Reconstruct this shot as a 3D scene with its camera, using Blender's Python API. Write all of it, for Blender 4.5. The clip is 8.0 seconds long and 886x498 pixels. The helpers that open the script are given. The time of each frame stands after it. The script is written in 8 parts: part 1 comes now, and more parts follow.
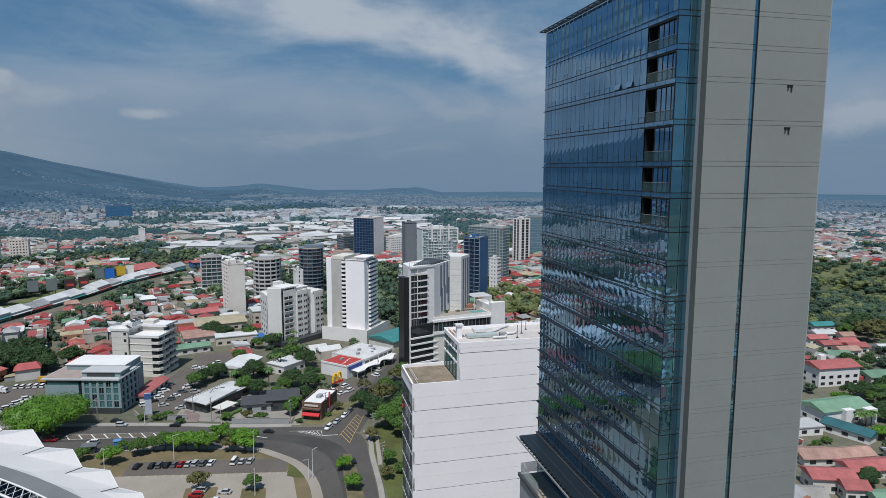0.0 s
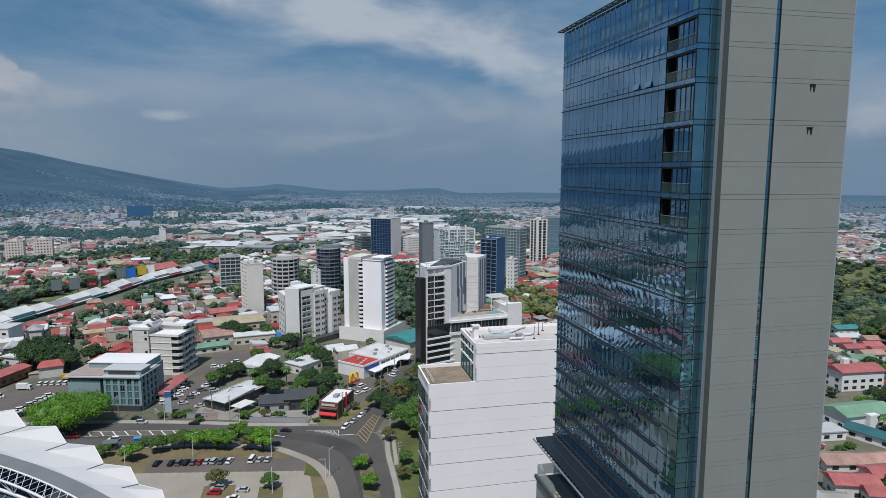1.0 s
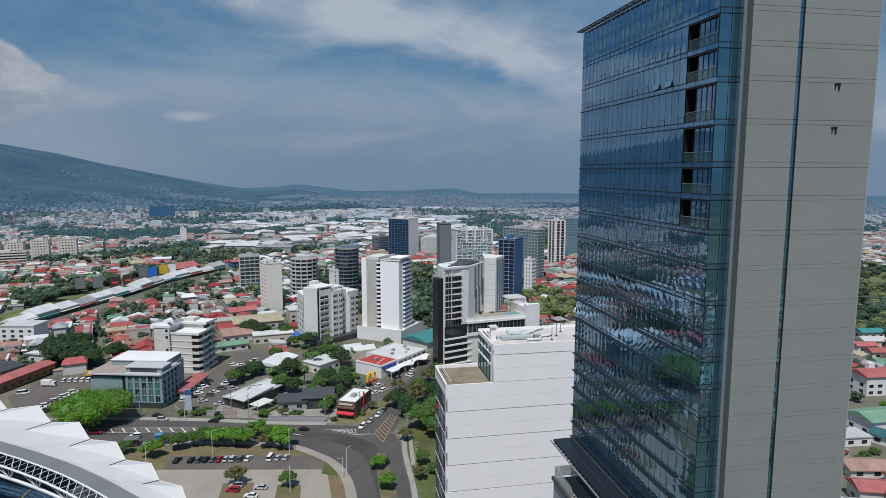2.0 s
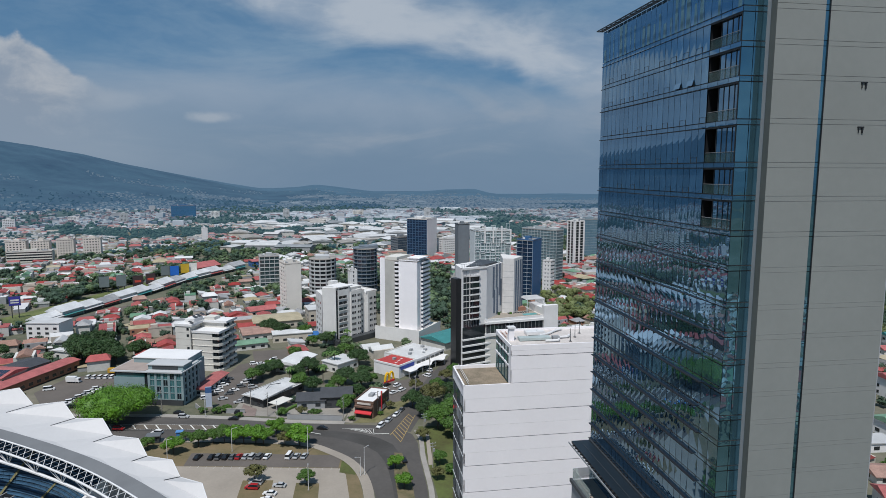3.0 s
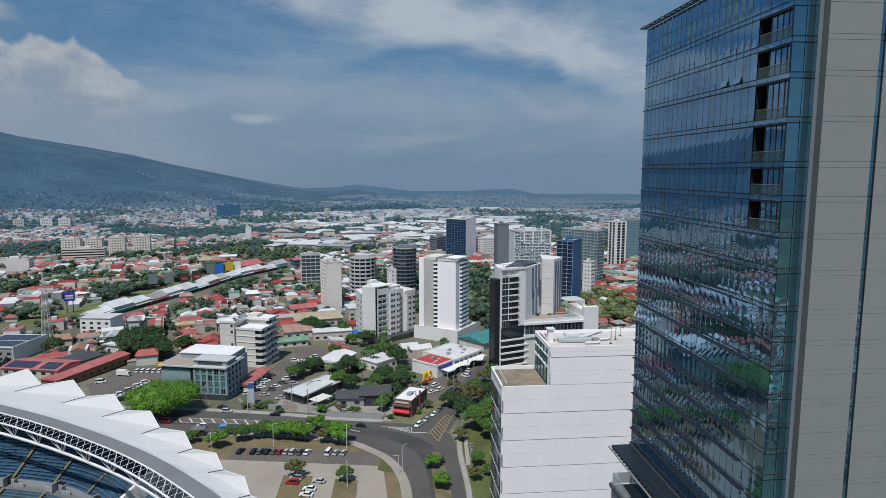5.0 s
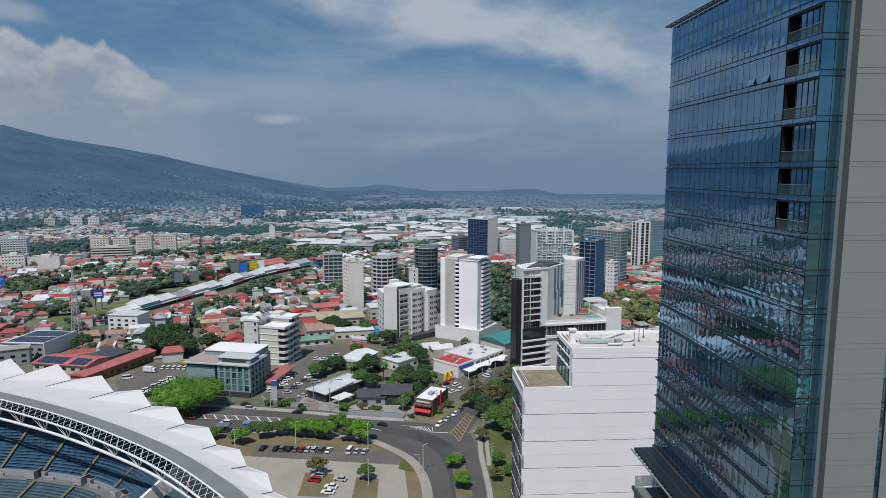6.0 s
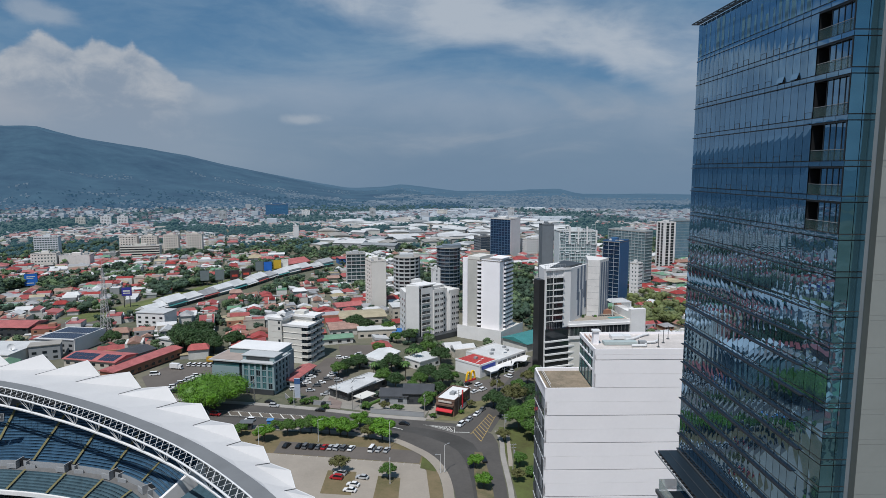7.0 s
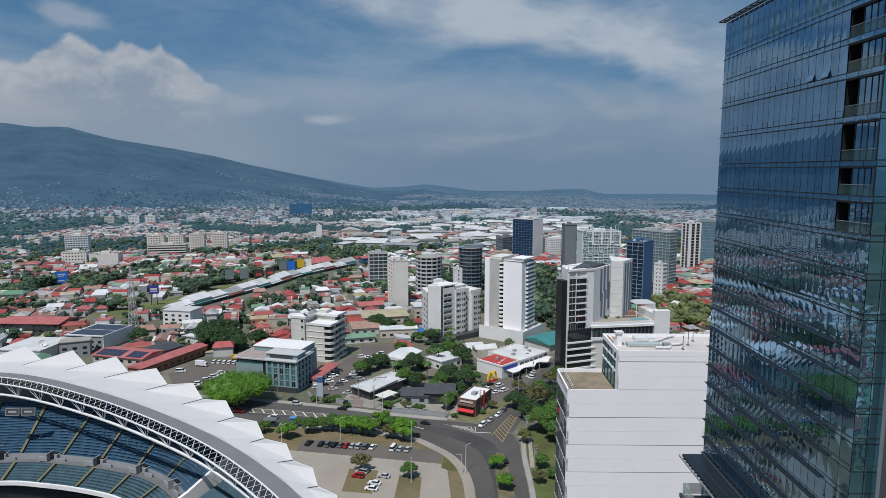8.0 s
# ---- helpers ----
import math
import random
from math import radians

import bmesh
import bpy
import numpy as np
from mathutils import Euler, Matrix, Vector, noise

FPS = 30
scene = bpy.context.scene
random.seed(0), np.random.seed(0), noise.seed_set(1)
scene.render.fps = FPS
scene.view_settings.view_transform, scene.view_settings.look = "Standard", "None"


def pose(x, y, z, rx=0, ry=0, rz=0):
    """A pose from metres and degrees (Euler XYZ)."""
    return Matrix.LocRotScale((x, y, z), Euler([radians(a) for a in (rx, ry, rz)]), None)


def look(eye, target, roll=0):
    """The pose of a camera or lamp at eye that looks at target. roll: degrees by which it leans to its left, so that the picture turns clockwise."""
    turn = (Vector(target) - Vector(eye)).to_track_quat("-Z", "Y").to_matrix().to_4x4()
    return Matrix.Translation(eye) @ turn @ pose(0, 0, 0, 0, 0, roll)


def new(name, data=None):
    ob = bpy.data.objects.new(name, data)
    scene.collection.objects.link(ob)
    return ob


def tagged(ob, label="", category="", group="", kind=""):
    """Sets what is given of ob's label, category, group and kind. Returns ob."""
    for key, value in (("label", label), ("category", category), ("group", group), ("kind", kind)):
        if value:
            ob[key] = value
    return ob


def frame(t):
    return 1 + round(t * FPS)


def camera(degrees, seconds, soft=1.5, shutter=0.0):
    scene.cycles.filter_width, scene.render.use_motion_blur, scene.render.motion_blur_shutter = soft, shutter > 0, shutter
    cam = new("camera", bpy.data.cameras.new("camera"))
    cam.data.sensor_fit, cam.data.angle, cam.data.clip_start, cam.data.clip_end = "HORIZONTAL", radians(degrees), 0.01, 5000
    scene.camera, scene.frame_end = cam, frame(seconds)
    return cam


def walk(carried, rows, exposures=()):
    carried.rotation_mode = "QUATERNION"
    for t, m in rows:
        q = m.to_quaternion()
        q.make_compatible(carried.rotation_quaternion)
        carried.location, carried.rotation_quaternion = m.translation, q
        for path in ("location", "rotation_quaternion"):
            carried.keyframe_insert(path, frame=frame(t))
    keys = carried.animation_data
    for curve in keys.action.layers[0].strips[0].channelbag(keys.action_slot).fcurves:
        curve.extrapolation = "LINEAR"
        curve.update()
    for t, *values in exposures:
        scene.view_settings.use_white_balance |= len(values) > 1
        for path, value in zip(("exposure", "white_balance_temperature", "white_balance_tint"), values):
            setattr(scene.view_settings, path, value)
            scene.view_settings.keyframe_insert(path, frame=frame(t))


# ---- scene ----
# ---------------------------------------------------------------- camera
cam = camera(70.95, 8.0, 0.7)
EYE = 100.0
ROWS = [  # seconds, yaw, pitch, roll: the camera hovers and turns to its left
    (0.0, -17.30, -7.25, -0.10),
    (0.5, -16.54, -7.23, -0.09),
    (1.0, -15.74, -7.19, -0.08),
    (1.5, -14.93, -7.17, -0.08),
    (3.0, -12.41, -7.12, -0.10),
    (3.5, -11.55, -7.11, -0.08),
    (4.0, -10.65, -7.10, -0.08),
    (4.5, -9.75, -7.11, -0.05),
    (6.0, -6.79, -7.13, -0.02),
    (6.5, -5.77, -7.14, 0.00),
    (7.0, -4.72, -7.15, 0.02),
    (7.5, -3.70, -7.15, 0.02),
    (8.0, -2.67, -7.15, 0.03),
]
walk(cam, [(t, pose(0, 0, EYE, 90 + pitch, roll, yaw)) for t, yaw, pitch, roll in ROWS])
scene.view_settings.exposure = 0.0

# ---------------------------------------------------------------- world and sun
SUN_EL, SUN_AZ = 62.0, 207.5  # degrees; azimuth clockwise from +y


def make_world():
    w = bpy.data.worlds.new("sky")
    scene.world = w
    w.use_nodes = True
    nt = w.node_tree
    nt.nodes.clear()
    N, L = nt.nodes.new, nt.links.new

    def math_node(op, a, b=None, c=None, clamp=False):
        n = N("ShaderNodeMath")
        n.operation, n.use_clamp = op, clamp
        for i, v in enumerate((a, b, c)):
            if v is None:
                continue
            if isinstance(v, (int, float)):
                n.inputs[i].default_value = v
            else:
                L(v, n.inputs[i])
        return n.outputs[0]

    def mix(fac, a, b):
        n = N("ShaderNodeMix")
        n.data_type = "RGBA"
        for k, v in (("Factor", fac), ("A", a), ("B", b)):
            sock = [i for i in n.inputs if i.name == k and (k == "Factor" and i.type == "VALUE" or k != "Factor" and i.type == "RGBA")][0]
            if isinstance(v, tuple):
                sock.default_value = (*v, 1)
            elif isinstance(v, (int, float)):
                sock.default_value = v
            else:
                L(v, sock)
        return [o for o in n.outputs if o.type == "RGBA"][0]

    tc = N("ShaderNodeTexCoord")
    sep = N("ShaderNodeSeparateXYZ")
    L(tc.outputs["Generated"], sep.inputs[0])
    X, Y, Z = sep.outputs
    az = math_node("MULTIPLY", math_node("ARCTAN2", X, Y), 57.29578)      # degrees to the right of +y
    el = math_node("MULTIPLY", math_node("ARCSINE", Z), 57.29578)

    def noise_tex(scale, detail, rough, sx, sy, offset=0.0, distort=0.0):
        comb = N("ShaderNodeCombineXYZ")
        L(math_node("MULTIPLY", az, sx), comb.inputs[0])
        L(math_node("MULTIPLY", el, sy), comb.inputs[1])
        comb.inputs[2].default_value = offset
        n = N("ShaderNodeTexNoise")
        n.inputs["Scale"].default_value, n.inputs["Detail"].default_value, n.inputs["Roughness"].default_value = scale, detail, rough
        n.inputs["Distortion"].default_value = distort
        L(comb.outputs[0], n.inputs["Vector"])
        return n.outputs["Fac"]

    def ramp(v, lo, hi):
        n = N("ShaderNodeMapRange")
        n.interpolation_type = "SMOOTHSTEP"
        L(v, n.inputs[0])
        n.inputs[1].default_value, n.inputs[2].default_value = lo, hi
        return n.outputs[0]

    def blob(a0, e0, ra, re, tilt=0.0, soft=1.0, wob=None):
        """A soft oval of the sky round azimuth a0, elevation e0."""
        ca, sa = math.cos(radians(tilt)), math.sin(radians(tilt))
        da, de = math_node("SUBTRACT", az, a0), math_node("SUBTRACT", el, e0)
        u = math_node("DIVIDE", math_node("ADD", math_node("MULTIPLY", da, ca), math_node("MULTIPLY", de, sa)), ra)
        v = math_node("DIVIDE", math_node("SUBTRACT", math_node("MULTIPLY", de, ca), math_node("MULTIPLY", da, sa)), re)
        d = math_node("SQRT", math_node("ADD", math_node("MULTIPLY", u, u), math_node("MULTIPLY", v, v)))
        if wob is not None:
            d = math_node("ADD", d, wob)
        return math_node("SUBTRACT", 1.0, ramp(d, 1.0 - soft, 1.0 + soft * 0.4))

    sky = N("ShaderNodeTexSky")
    sky.sky_type, sky.sun_disc = "NISHITA", False
    sky.sun_elevation, sky.sun_rotation = radians(SUN_EL), radians(SUN_AZ)
    sky.air_density, sky.dust_density, sky.ozone_density, sky.altitude = 1.0, 1.2, 2.0, 1200
    def curve(points):
        """An elevation that runs through the given pairs of azimuth and elevation, in degrees."""
        n = N("ShaderNodeValToRGB")
        r = n.color_ramp
        r.interpolation = "EASE"
        for i, (a_, e_) in enumerate(points):
            p = (a_ + 90) / 180
            el_ = r.elements[i] if i < 2 else r.elements.new(p)
            el_.position, el_.color = p, ((e_ + 5) / 30,) * 3 + (1,)
        L(math_node("DIVIDE", math_node("ADD", az, 90.0), 180.0), n.inputs[0])
        return math_node("SUBTRACT", math_node("MULTIPLY", n.outputs[0], 30.0), 5.0)

    def times(a_, b_):
        return math_node("MULTIPLY", a_, b_)

    def wave(v, size):
        return times(math_node("SUBTRACT", v, 0.5), size)

    streak = noise_tex(1.0, 6, 0.58, 0.05, 0.16, 3.0, 0.6)
    puff = noise_tex(1.0, 9, 0.6, 0.34, 0.5, 9.0, 0.3)
    billow = noise_tex(1.0, 6, 0.55, 0.1, 0.19, 21.0, 0.4)
    fine = noise_tex(1.0, 6, 0.6, 0.3, 0.9, 5.0, 0.4)
    base = mix(0.72, sky.outputs[0], (0.48, 1.75, 3.45))
    # thin high veil everywhere
    veil = times(ramp(math_node("ADD", streak, times(fine, 0.3)), 0.45, 1.0), 0.72)
    col = mix(veil, base, (2.7, 3.9, 5.2))
    # the long band of cloud, high on one side and sinking to the other
    lower = curve([(-14, 17.5), (-7, 14.0), (-1.4, 12.0), (3.5, 11.2), (8.3, 10.4), (13.5, 9.7), (17.5, 8.7), (20.6, 7.2), (25, 5.6), (34, 3.5)])
    upper = curve([(-20, 25), (3, 18.5), (13.4, 15.2), (20.4, 14.0), (25.5, 12.6), (34, 8.5), (42, 4.0)])
    d_low = math_node("ADD", math_node("SUBTRACT", el, lower), wave(streak, 4.5))
    d_up = math_node("ADD", math_node("SUBTRACT", upper, el), wave(billow, 5.0))
    band = times(ramp(d_low, -0.5, 1.5), ramp(d_up, -1.2, 3.2))
    dens = math_node("ADD", 0.5, times(ramp(math_node("ADD", billow, times(fine, 0.4)), 0.5, 0.85), 0.46))
    col = mix(times(band, dens), col, (4.7, 5.35, 6.2))
    # the even grey-blue veil that fills the low sky
    lid = curve([(-60, 8.0), (-20, 7.6), (-4.5, 8.0), (3, 8.2), (8, 7.9), (14, 7.2), (20, 6.9), (27, 8.4), (50, 7.6)])
    d_lid = math_node("ADD", math_node("SUBTRACT", lid, el), wave(streak, 5.5))
    tone = mix(ramp(math_node("ADD", el, wave(billow, 6.0)), 1.0, 8.0), (1.82, 2.74, 3.95), (3.0, 3.85, 5.0))
    col = mix(times(ramp(d_lid, -1.8, 2.6), math_node("ADD", 0.66, times(billow, 0.4))), col, tone)
    # loose pale patches within it
    loose = times(ramp(noise_tex(1.0, 7, 0.55, 0.06, 0.2, 14.0, 0.9), 0.48, 0.72), times(ramp(el, -0.5, 3.0), math_node("SUBTRACT", 1.0, ramp(el, 5.5, 9.5))))
    col = mix(times(loose, 0.5), col, (3.6, 4.2, 5.0))
    wobble = wave(puff, 1.5)
    col = mix(times(blob(-25.0, 2.4, 20.0, 4.8, -6.0, 0.9, wave(billow, 0.8)), 0.68), col, (3.05, 3.85, 4.85))
    for a0, e0, ra, re, tilt, dense in ((-27.1, 11.7, 2.9, 0.95, -6.0, 0.55), (-7.8, 4.5, 1.9, 0.5, 0.0, 0.62), (-14.3, 5.7, 3.0, 0.8, 8.0, 0.3), (51.0, 4.3, 5.0, 1.5, 4.0, 0.55),
                                         (-40.5, 14.0, 6.0, 4.2, 5.0, 0.9), (-50.0, 17.5, 7.0, 2.2, -4.0, 0.6), (-38.0, 20.0, 5.0, 2.0, 8.0, 0.6), (-58.0, 12.0, 6.0, 2.0, 0.0, 0.5)):
        col = mix(times(blob(a0, e0, ra, re, tilt, 0.75, wobble), dense), col, (4.5, 5.05, 5.75))
    # heaped cloud over the mountain
    crest = curve([(-75, 8.5), (-52, 9.5), (-40, 7.4), (-33, 8.2), (-30.6, 8.0), (-28.9, 9.5), (-27.4, 10.4), (-25.9, 9.8), (-24.9, 9.3), (-23.8, 10.2), (-22.8, 10.2), (-22.2, 9.4), (-21.1, 10.1), (-19.9, 9.2), (-18.6, 8.4), (-17.6, 7.4), (-15.0, 6.4), (-11.0, 5.0), (-4.0, 2.0), (4.0, -5.0)])
    depth = math_node("SUBTRACT", crest, el)
    heap = ramp(math_node("ADD", depth, wave(puff, 1.7)), -0.22, 0.4)
    lit = ramp(math_node("ADD", times(depth, -0.4), math_node("ADD", wave(puff, 5.0), wave(billow, 2.5))), -2.0, 0.35)
    shade = mix(lit, (2.75, 3.45, 4.45), (4.9, 5.25, 5.75))
    foot = times(blob(-32.5, 4.4, 7.0, 2.0, 0.0, 0.9, wobble), 0.6)
    shade = mix(foot, shade, (4.5, 4.75, 5.25))
    side = math_node("SUBTRACT", 1.0, ramp(math_node("ADD", az, wave(billow, 9.0)), -20.5, -14.0))
    col = mix(times(times(heap, side), math_node("ADD", 0.46, times(ramp(el, 1.5, 6.5), 0.48))), col, shade)
    bg = N("ShaderNodeBackground")
    bg.inputs["Strength"].default_value = 0.087
    L(col, bg.inputs["Color"])
    out = N("ShaderNodeOutputWorld")
    L(bg.outputs[0], out.inputs[0])


make_world()
sun = new("sun", bpy.data.lights.new("sun", "SUN"))
sun.data.energy, sun.data.angle, sun.data.color = 3.88, radians(0.53), (1.0, 0.988, 0.98)
_a, _e = radians(SUN_AZ), radians(SUN_EL)
sun.matrix_world = look((math.sin(_a) * math.cos(_e) * 300, math.cos(_a) * math.cos(_e) * 300, math.sin(_e) * 300), (0, 0, 0))
# ---------------------------------------------------------------- materials
MATS = {}


def mat(name, color, rough=0.7, metal=0.0, var=0.15, scale=0.3, grain=6.0, bump=0.0, wave=0.0, wave_dir="X", ior=1.45, tint=None, rand=0.0, haze_glow=None, coord="Object"):
    """A painted or mineral surface: base colour with stains at one scale and grain at another, optional ribs."""
    if name in MATS:
        return MATS[name]
    m = bpy.data.materials.new(name)
    m.use_nodes = True
    nt = m.node_tree
    N, L = nt.nodes.new, nt.links.new
    p = nt.nodes["Principled BSDF"]
    tc = N("ShaderNodeTexCoord")
    vec = tc.outputs[coord]

    def tex(sc, detail, rough_):
        n = N("ShaderNodeTexNoise")
        n.inputs["Scale"].default_value, n.inputs["Detail"].default_value, n.inputs["Roughness"].default_value = sc, detail, rough_
        L(vec, n.inputs["Vector"])
        return n.outputs["Fac"]

    def mathn(op, a, b):
        n = N("ShaderNodeMath")
        n.operation = op
        for i, v in enumerate((a, b)):
            if isinstance(v, (int, float)):
                n.inputs[i].default_value = v
            else:
                L(v, n.inputs[i])
        return n.outputs[0]

    stains, grains = tex(scale, 5, 0.6), tex(grain, 4, 0.65)
    both = mathn("ADD", mathn("MULTIPLY", stains, 0.65), mathn("MULTIPLY", grains, 0.35))
    r = N("ShaderNodeMapRange")
    L(both, r.inputs[0])
    r.inputs[1].default_value, r.inputs[2].default_value = 0.3, 0.7
    r.inputs[3].default_value, r.inputs[4].default_value = 0.0, 1.0
    mx = N("ShaderNodeMix")
    mx.data_type = "RGBA"
    dark = [max(0.0, c * (1 - var)) for c in (tint or color)]
    lite = [min(1.0, c * (1 + var * 0.7)) for c in color]
    cols = [i for i in mx.inputs if i.type == "RGBA"]
    cols[0].default_value, cols[1].default_value = (*dark, 1), (*lite, 1)
    L(r.outputs[0], mx.inputs[0])
    colour = [o for o in mx.outputs if o.type == "RGBA"][0]
    if rand:
        oi, hs, isl = N("ShaderNodeObjectInfo"), N("ShaderNodeHueSaturation"), N("ShaderNodeNewGeometry")
        both_r = mathn("ADD", oi.outputs["Random"], isl.outputs["Random Per Island"])
        L(mathn("ADD", mathn("MULTIPLY", both_r, rand), 1 - rand), hs.inputs["Value"])
        L(mathn("SUBTRACT", 1.15, mathn("MULTIPLY", isl.outputs["Random Per Island"], rand)), hs.inputs["Saturation"])
        L(colour, hs.inputs["Color"])
        colour = hs.outputs[0]
    L(colour, p.inputs["Base Color"])
    L(mathn("ADD", mathn("MULTIPLY", grains, 0.2), rough - 0.1), p.inputs["Roughness"])
    p.inputs["Metallic"].default_value, p.inputs["IOR"].default_value = metal, ior
    if haze_glow:      # aerial haze over far surfaces, painted in as emission
        p.inputs["Emission Color"].default_value, p.inputs["Emission Strength"].default_value = (*haze_glow, 1), 1.0
    height = None
    if wave:
        w = N("ShaderNodeTexWave")
        w.bands_direction = wave_dir
        w.inputs["Scale"].default_value = wave
        L(vec, w.inputs["Vector"])
        height = w.outputs["Fac"]
    if bump:
        b = N("ShaderNodeBump")
        b.inputs["Strength"].default_value, b.inputs["Distance"].default_value = bump, 0.08
        L(height if height is not None else grains, b.inputs["Height"])
        L(b.outputs[0], p.inputs["Normal"])
    MATS[name] = m
    return m


def glass_mat(name, color, ior=2.2, rough=0.02, wobble=0.0, wscale=0.4, var=0.3, metal=0.0):
    """Coated facade glass: dark body, clear reflections, slightly uneven panes."""
    m = bpy.data.materials.new(name)
    m.use_nodes = True
    nt = m.node_tree
    N, L = nt.nodes.new, nt.links.new
    p = nt.nodes["Principled BSDF"]
    p.inputs["Roughness"].default_value, p.inputs["IOR"].default_value, p.inputs["Metallic"].default_value = rough, ior, metal
    tc = N("ShaderNodeTexCoord")
    n = N("ShaderNodeTexNoise")
    n.inputs["Scale"].default_value, n.inputs["Detail"].default_value = 0.25, 2
    L(tc.outputs["Object"], n.inputs["Vector"])
    mx = N("ShaderNodeMix")
    mx.data_type = "RGBA"
    cols = [i for i in mx.inputs if i.type == "RGBA"]
    cols[0].default_value = (*[c * (1 - var) for c in color], 1)
    cols[1].default_value = (*[c * (1 + var) for c in color], 1)
    L(n.outputs["Fac"], mx.inputs[0])
    hs, oi, mr = N("ShaderNodeHueSaturation"), N("ShaderNodeObjectInfo"), N("ShaderNodeMapRange")
    L(oi.outputs["Random"], mr.inputs[0])
    mr.inputs[3].default_value, mr.inputs[4].default_value = 0.9, 1.12
    L(mr.outputs[0], hs.inputs["Value"])
    L([o for o in mx.outputs if o.type == "RGBA"][0], hs.inputs["Color"])
    L(hs.outputs[0], p.inputs["Base Color"])
    if wobble:
        n2 = N("ShaderNodeTexNoise")
        n2.inputs["Scale"].default_value, n2.inputs["Detail"].default_value = wscale, 1
        L(tc.outputs["Object"], n2.inputs["Vector"])
        b = N("ShaderNodeBump")
        b.inputs["Strength"].default_value, b.inputs["Distance"].default_value = wobble, 0.05
        L(n2.outputs["Fac"], b.inputs["Height"])
        L(b.outputs[0], p.inputs["Normal"])
    MATS[name] = m
    return m


WHITE = mat("white_panel", (0.87, 0.845, 0.86), 0.55, var=0.05, scale=0.12, grain=1.5)
WHITE_RENDER = mat("white_render", (0.71, 0.70, 0.69), 0.8, var=0.1, scale=0.15, grain=2.0)
OFFWHITE = mat("offwhite_render", (0.62, 0.60, 0.55), 0.85, var=0.12, scale=0.12, grain=2.0)
CREAM = mat("cream_render", (0.73, 0.69, 0.635), 0.85, var=0.08, scale=0.1, grain=2.0)
PALE_GREY = mat("pale_grey_render", (0.45, 0.46, 0.465), 0.8, var=0.1, scale=0.15, grain=2.0)
GREY_PANEL = mat("grey_panel", (0.232, 0.246, 0.234), 0.75, var=0.09, scale=0.10, grain=1.2)
GREY_MID = mat("grey_render", (0.30, 0.31, 0.32), 0.8, var=0.1, scale=0.2, grain=2.0)
GREY_DARK = mat("dark_grey_metal", (0.05, 0.055, 0.06), 0.5, var=0.15)
BLACK = mat("black_metal", (0.015, 0.016, 0.018), 0.4, var=0.2)
STEEL = mat("white_steel", (0.68, 0.68, 0.68), 0.45, var=0.08)
MEMBRANE = mat("white_membrane", (0.54, 0.53, 0.525), 0.6, var=0.08, scale=0.06, grain=0.9)
MEMBRANE_GREY = mat("grey_walkway", (0.17, 0.175, 0.18), 0.7, var=0.15, scale=0.15)
CONCRETE = mat("concrete", (0.32, 0.298, 0.27), 0.9, var=0.22, scale=0.15, grain=2.5, bump=0.1)
CONCRETE_LIGHT = mat("pale_concrete", (0.31, 0.272, 0.228), 0.9, var=0.18, scale=0.08, grain=1.5, bump=0.1)
ASPHALT = mat("asphalt", (0.086, 0.079, 0.073), 0.9, var=0.3, scale=0.05, grain=0.8, bump=0.15)
ASPHALT_OLD = mat("worn_asphalt", (0.125, 0.108, 0.095), 0.9, var=0.25, scale=0.06, grain=1.0, bump=0.15)
PAINT = mat("road_paint", (0.68, 0.67, 0.62), 0.8, var=0.25, scale=1.0)
PAINT_YELLOW = mat("yellow_paint", (0.42, 0.29, 0.10), 0.8, var=0.25, scale=1.0)
DIRT = mat("dry_earth", (0.17, 0.124, 0.073), 0.95, var=0.35, scale=0.12, grain=1.2, bump=0.3, tint=(0.15, 0.14, 0.06))
GRASS = mat("grass", (0.085, 0.11, 0.03), 0.95, var=0.5, scale=0.06, grain=0.8, bump=0.3, tint=(0.11, 0.095, 0.035))
LEAF = [
    mat("leaf_bright", (0.098, 0.225, 0.018), 0.6, var=0.45, scale=0.35, grain=3.0, rand=0.25),
    mat("leaf_mid", (0.065, 0.135, 0.022), 0.6, var=0.45, scale=0.35, grain=3.0, rand=0.25),
    mat("leaf_dark", (0.032, 0.072, 0.018), 0.6, var=0.45, scale=0.35, grain=3.0, rand=0.25),
    mat("leaf_dry", (0.10, 0.10, 0.035), 0.7, var=0.4, scale=0.35, grain=3.0, rand=0.2),
]
# far-tree greens, lightened and blued in place of haze
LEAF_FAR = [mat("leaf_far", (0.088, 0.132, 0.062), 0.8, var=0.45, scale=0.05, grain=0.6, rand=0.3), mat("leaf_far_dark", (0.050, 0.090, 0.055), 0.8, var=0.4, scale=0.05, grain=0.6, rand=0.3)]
BARK = mat("bark", (0.11, 0.085, 0.06), 0.95, var=0.35, scale=1.5, grain=8, bump=0.4)
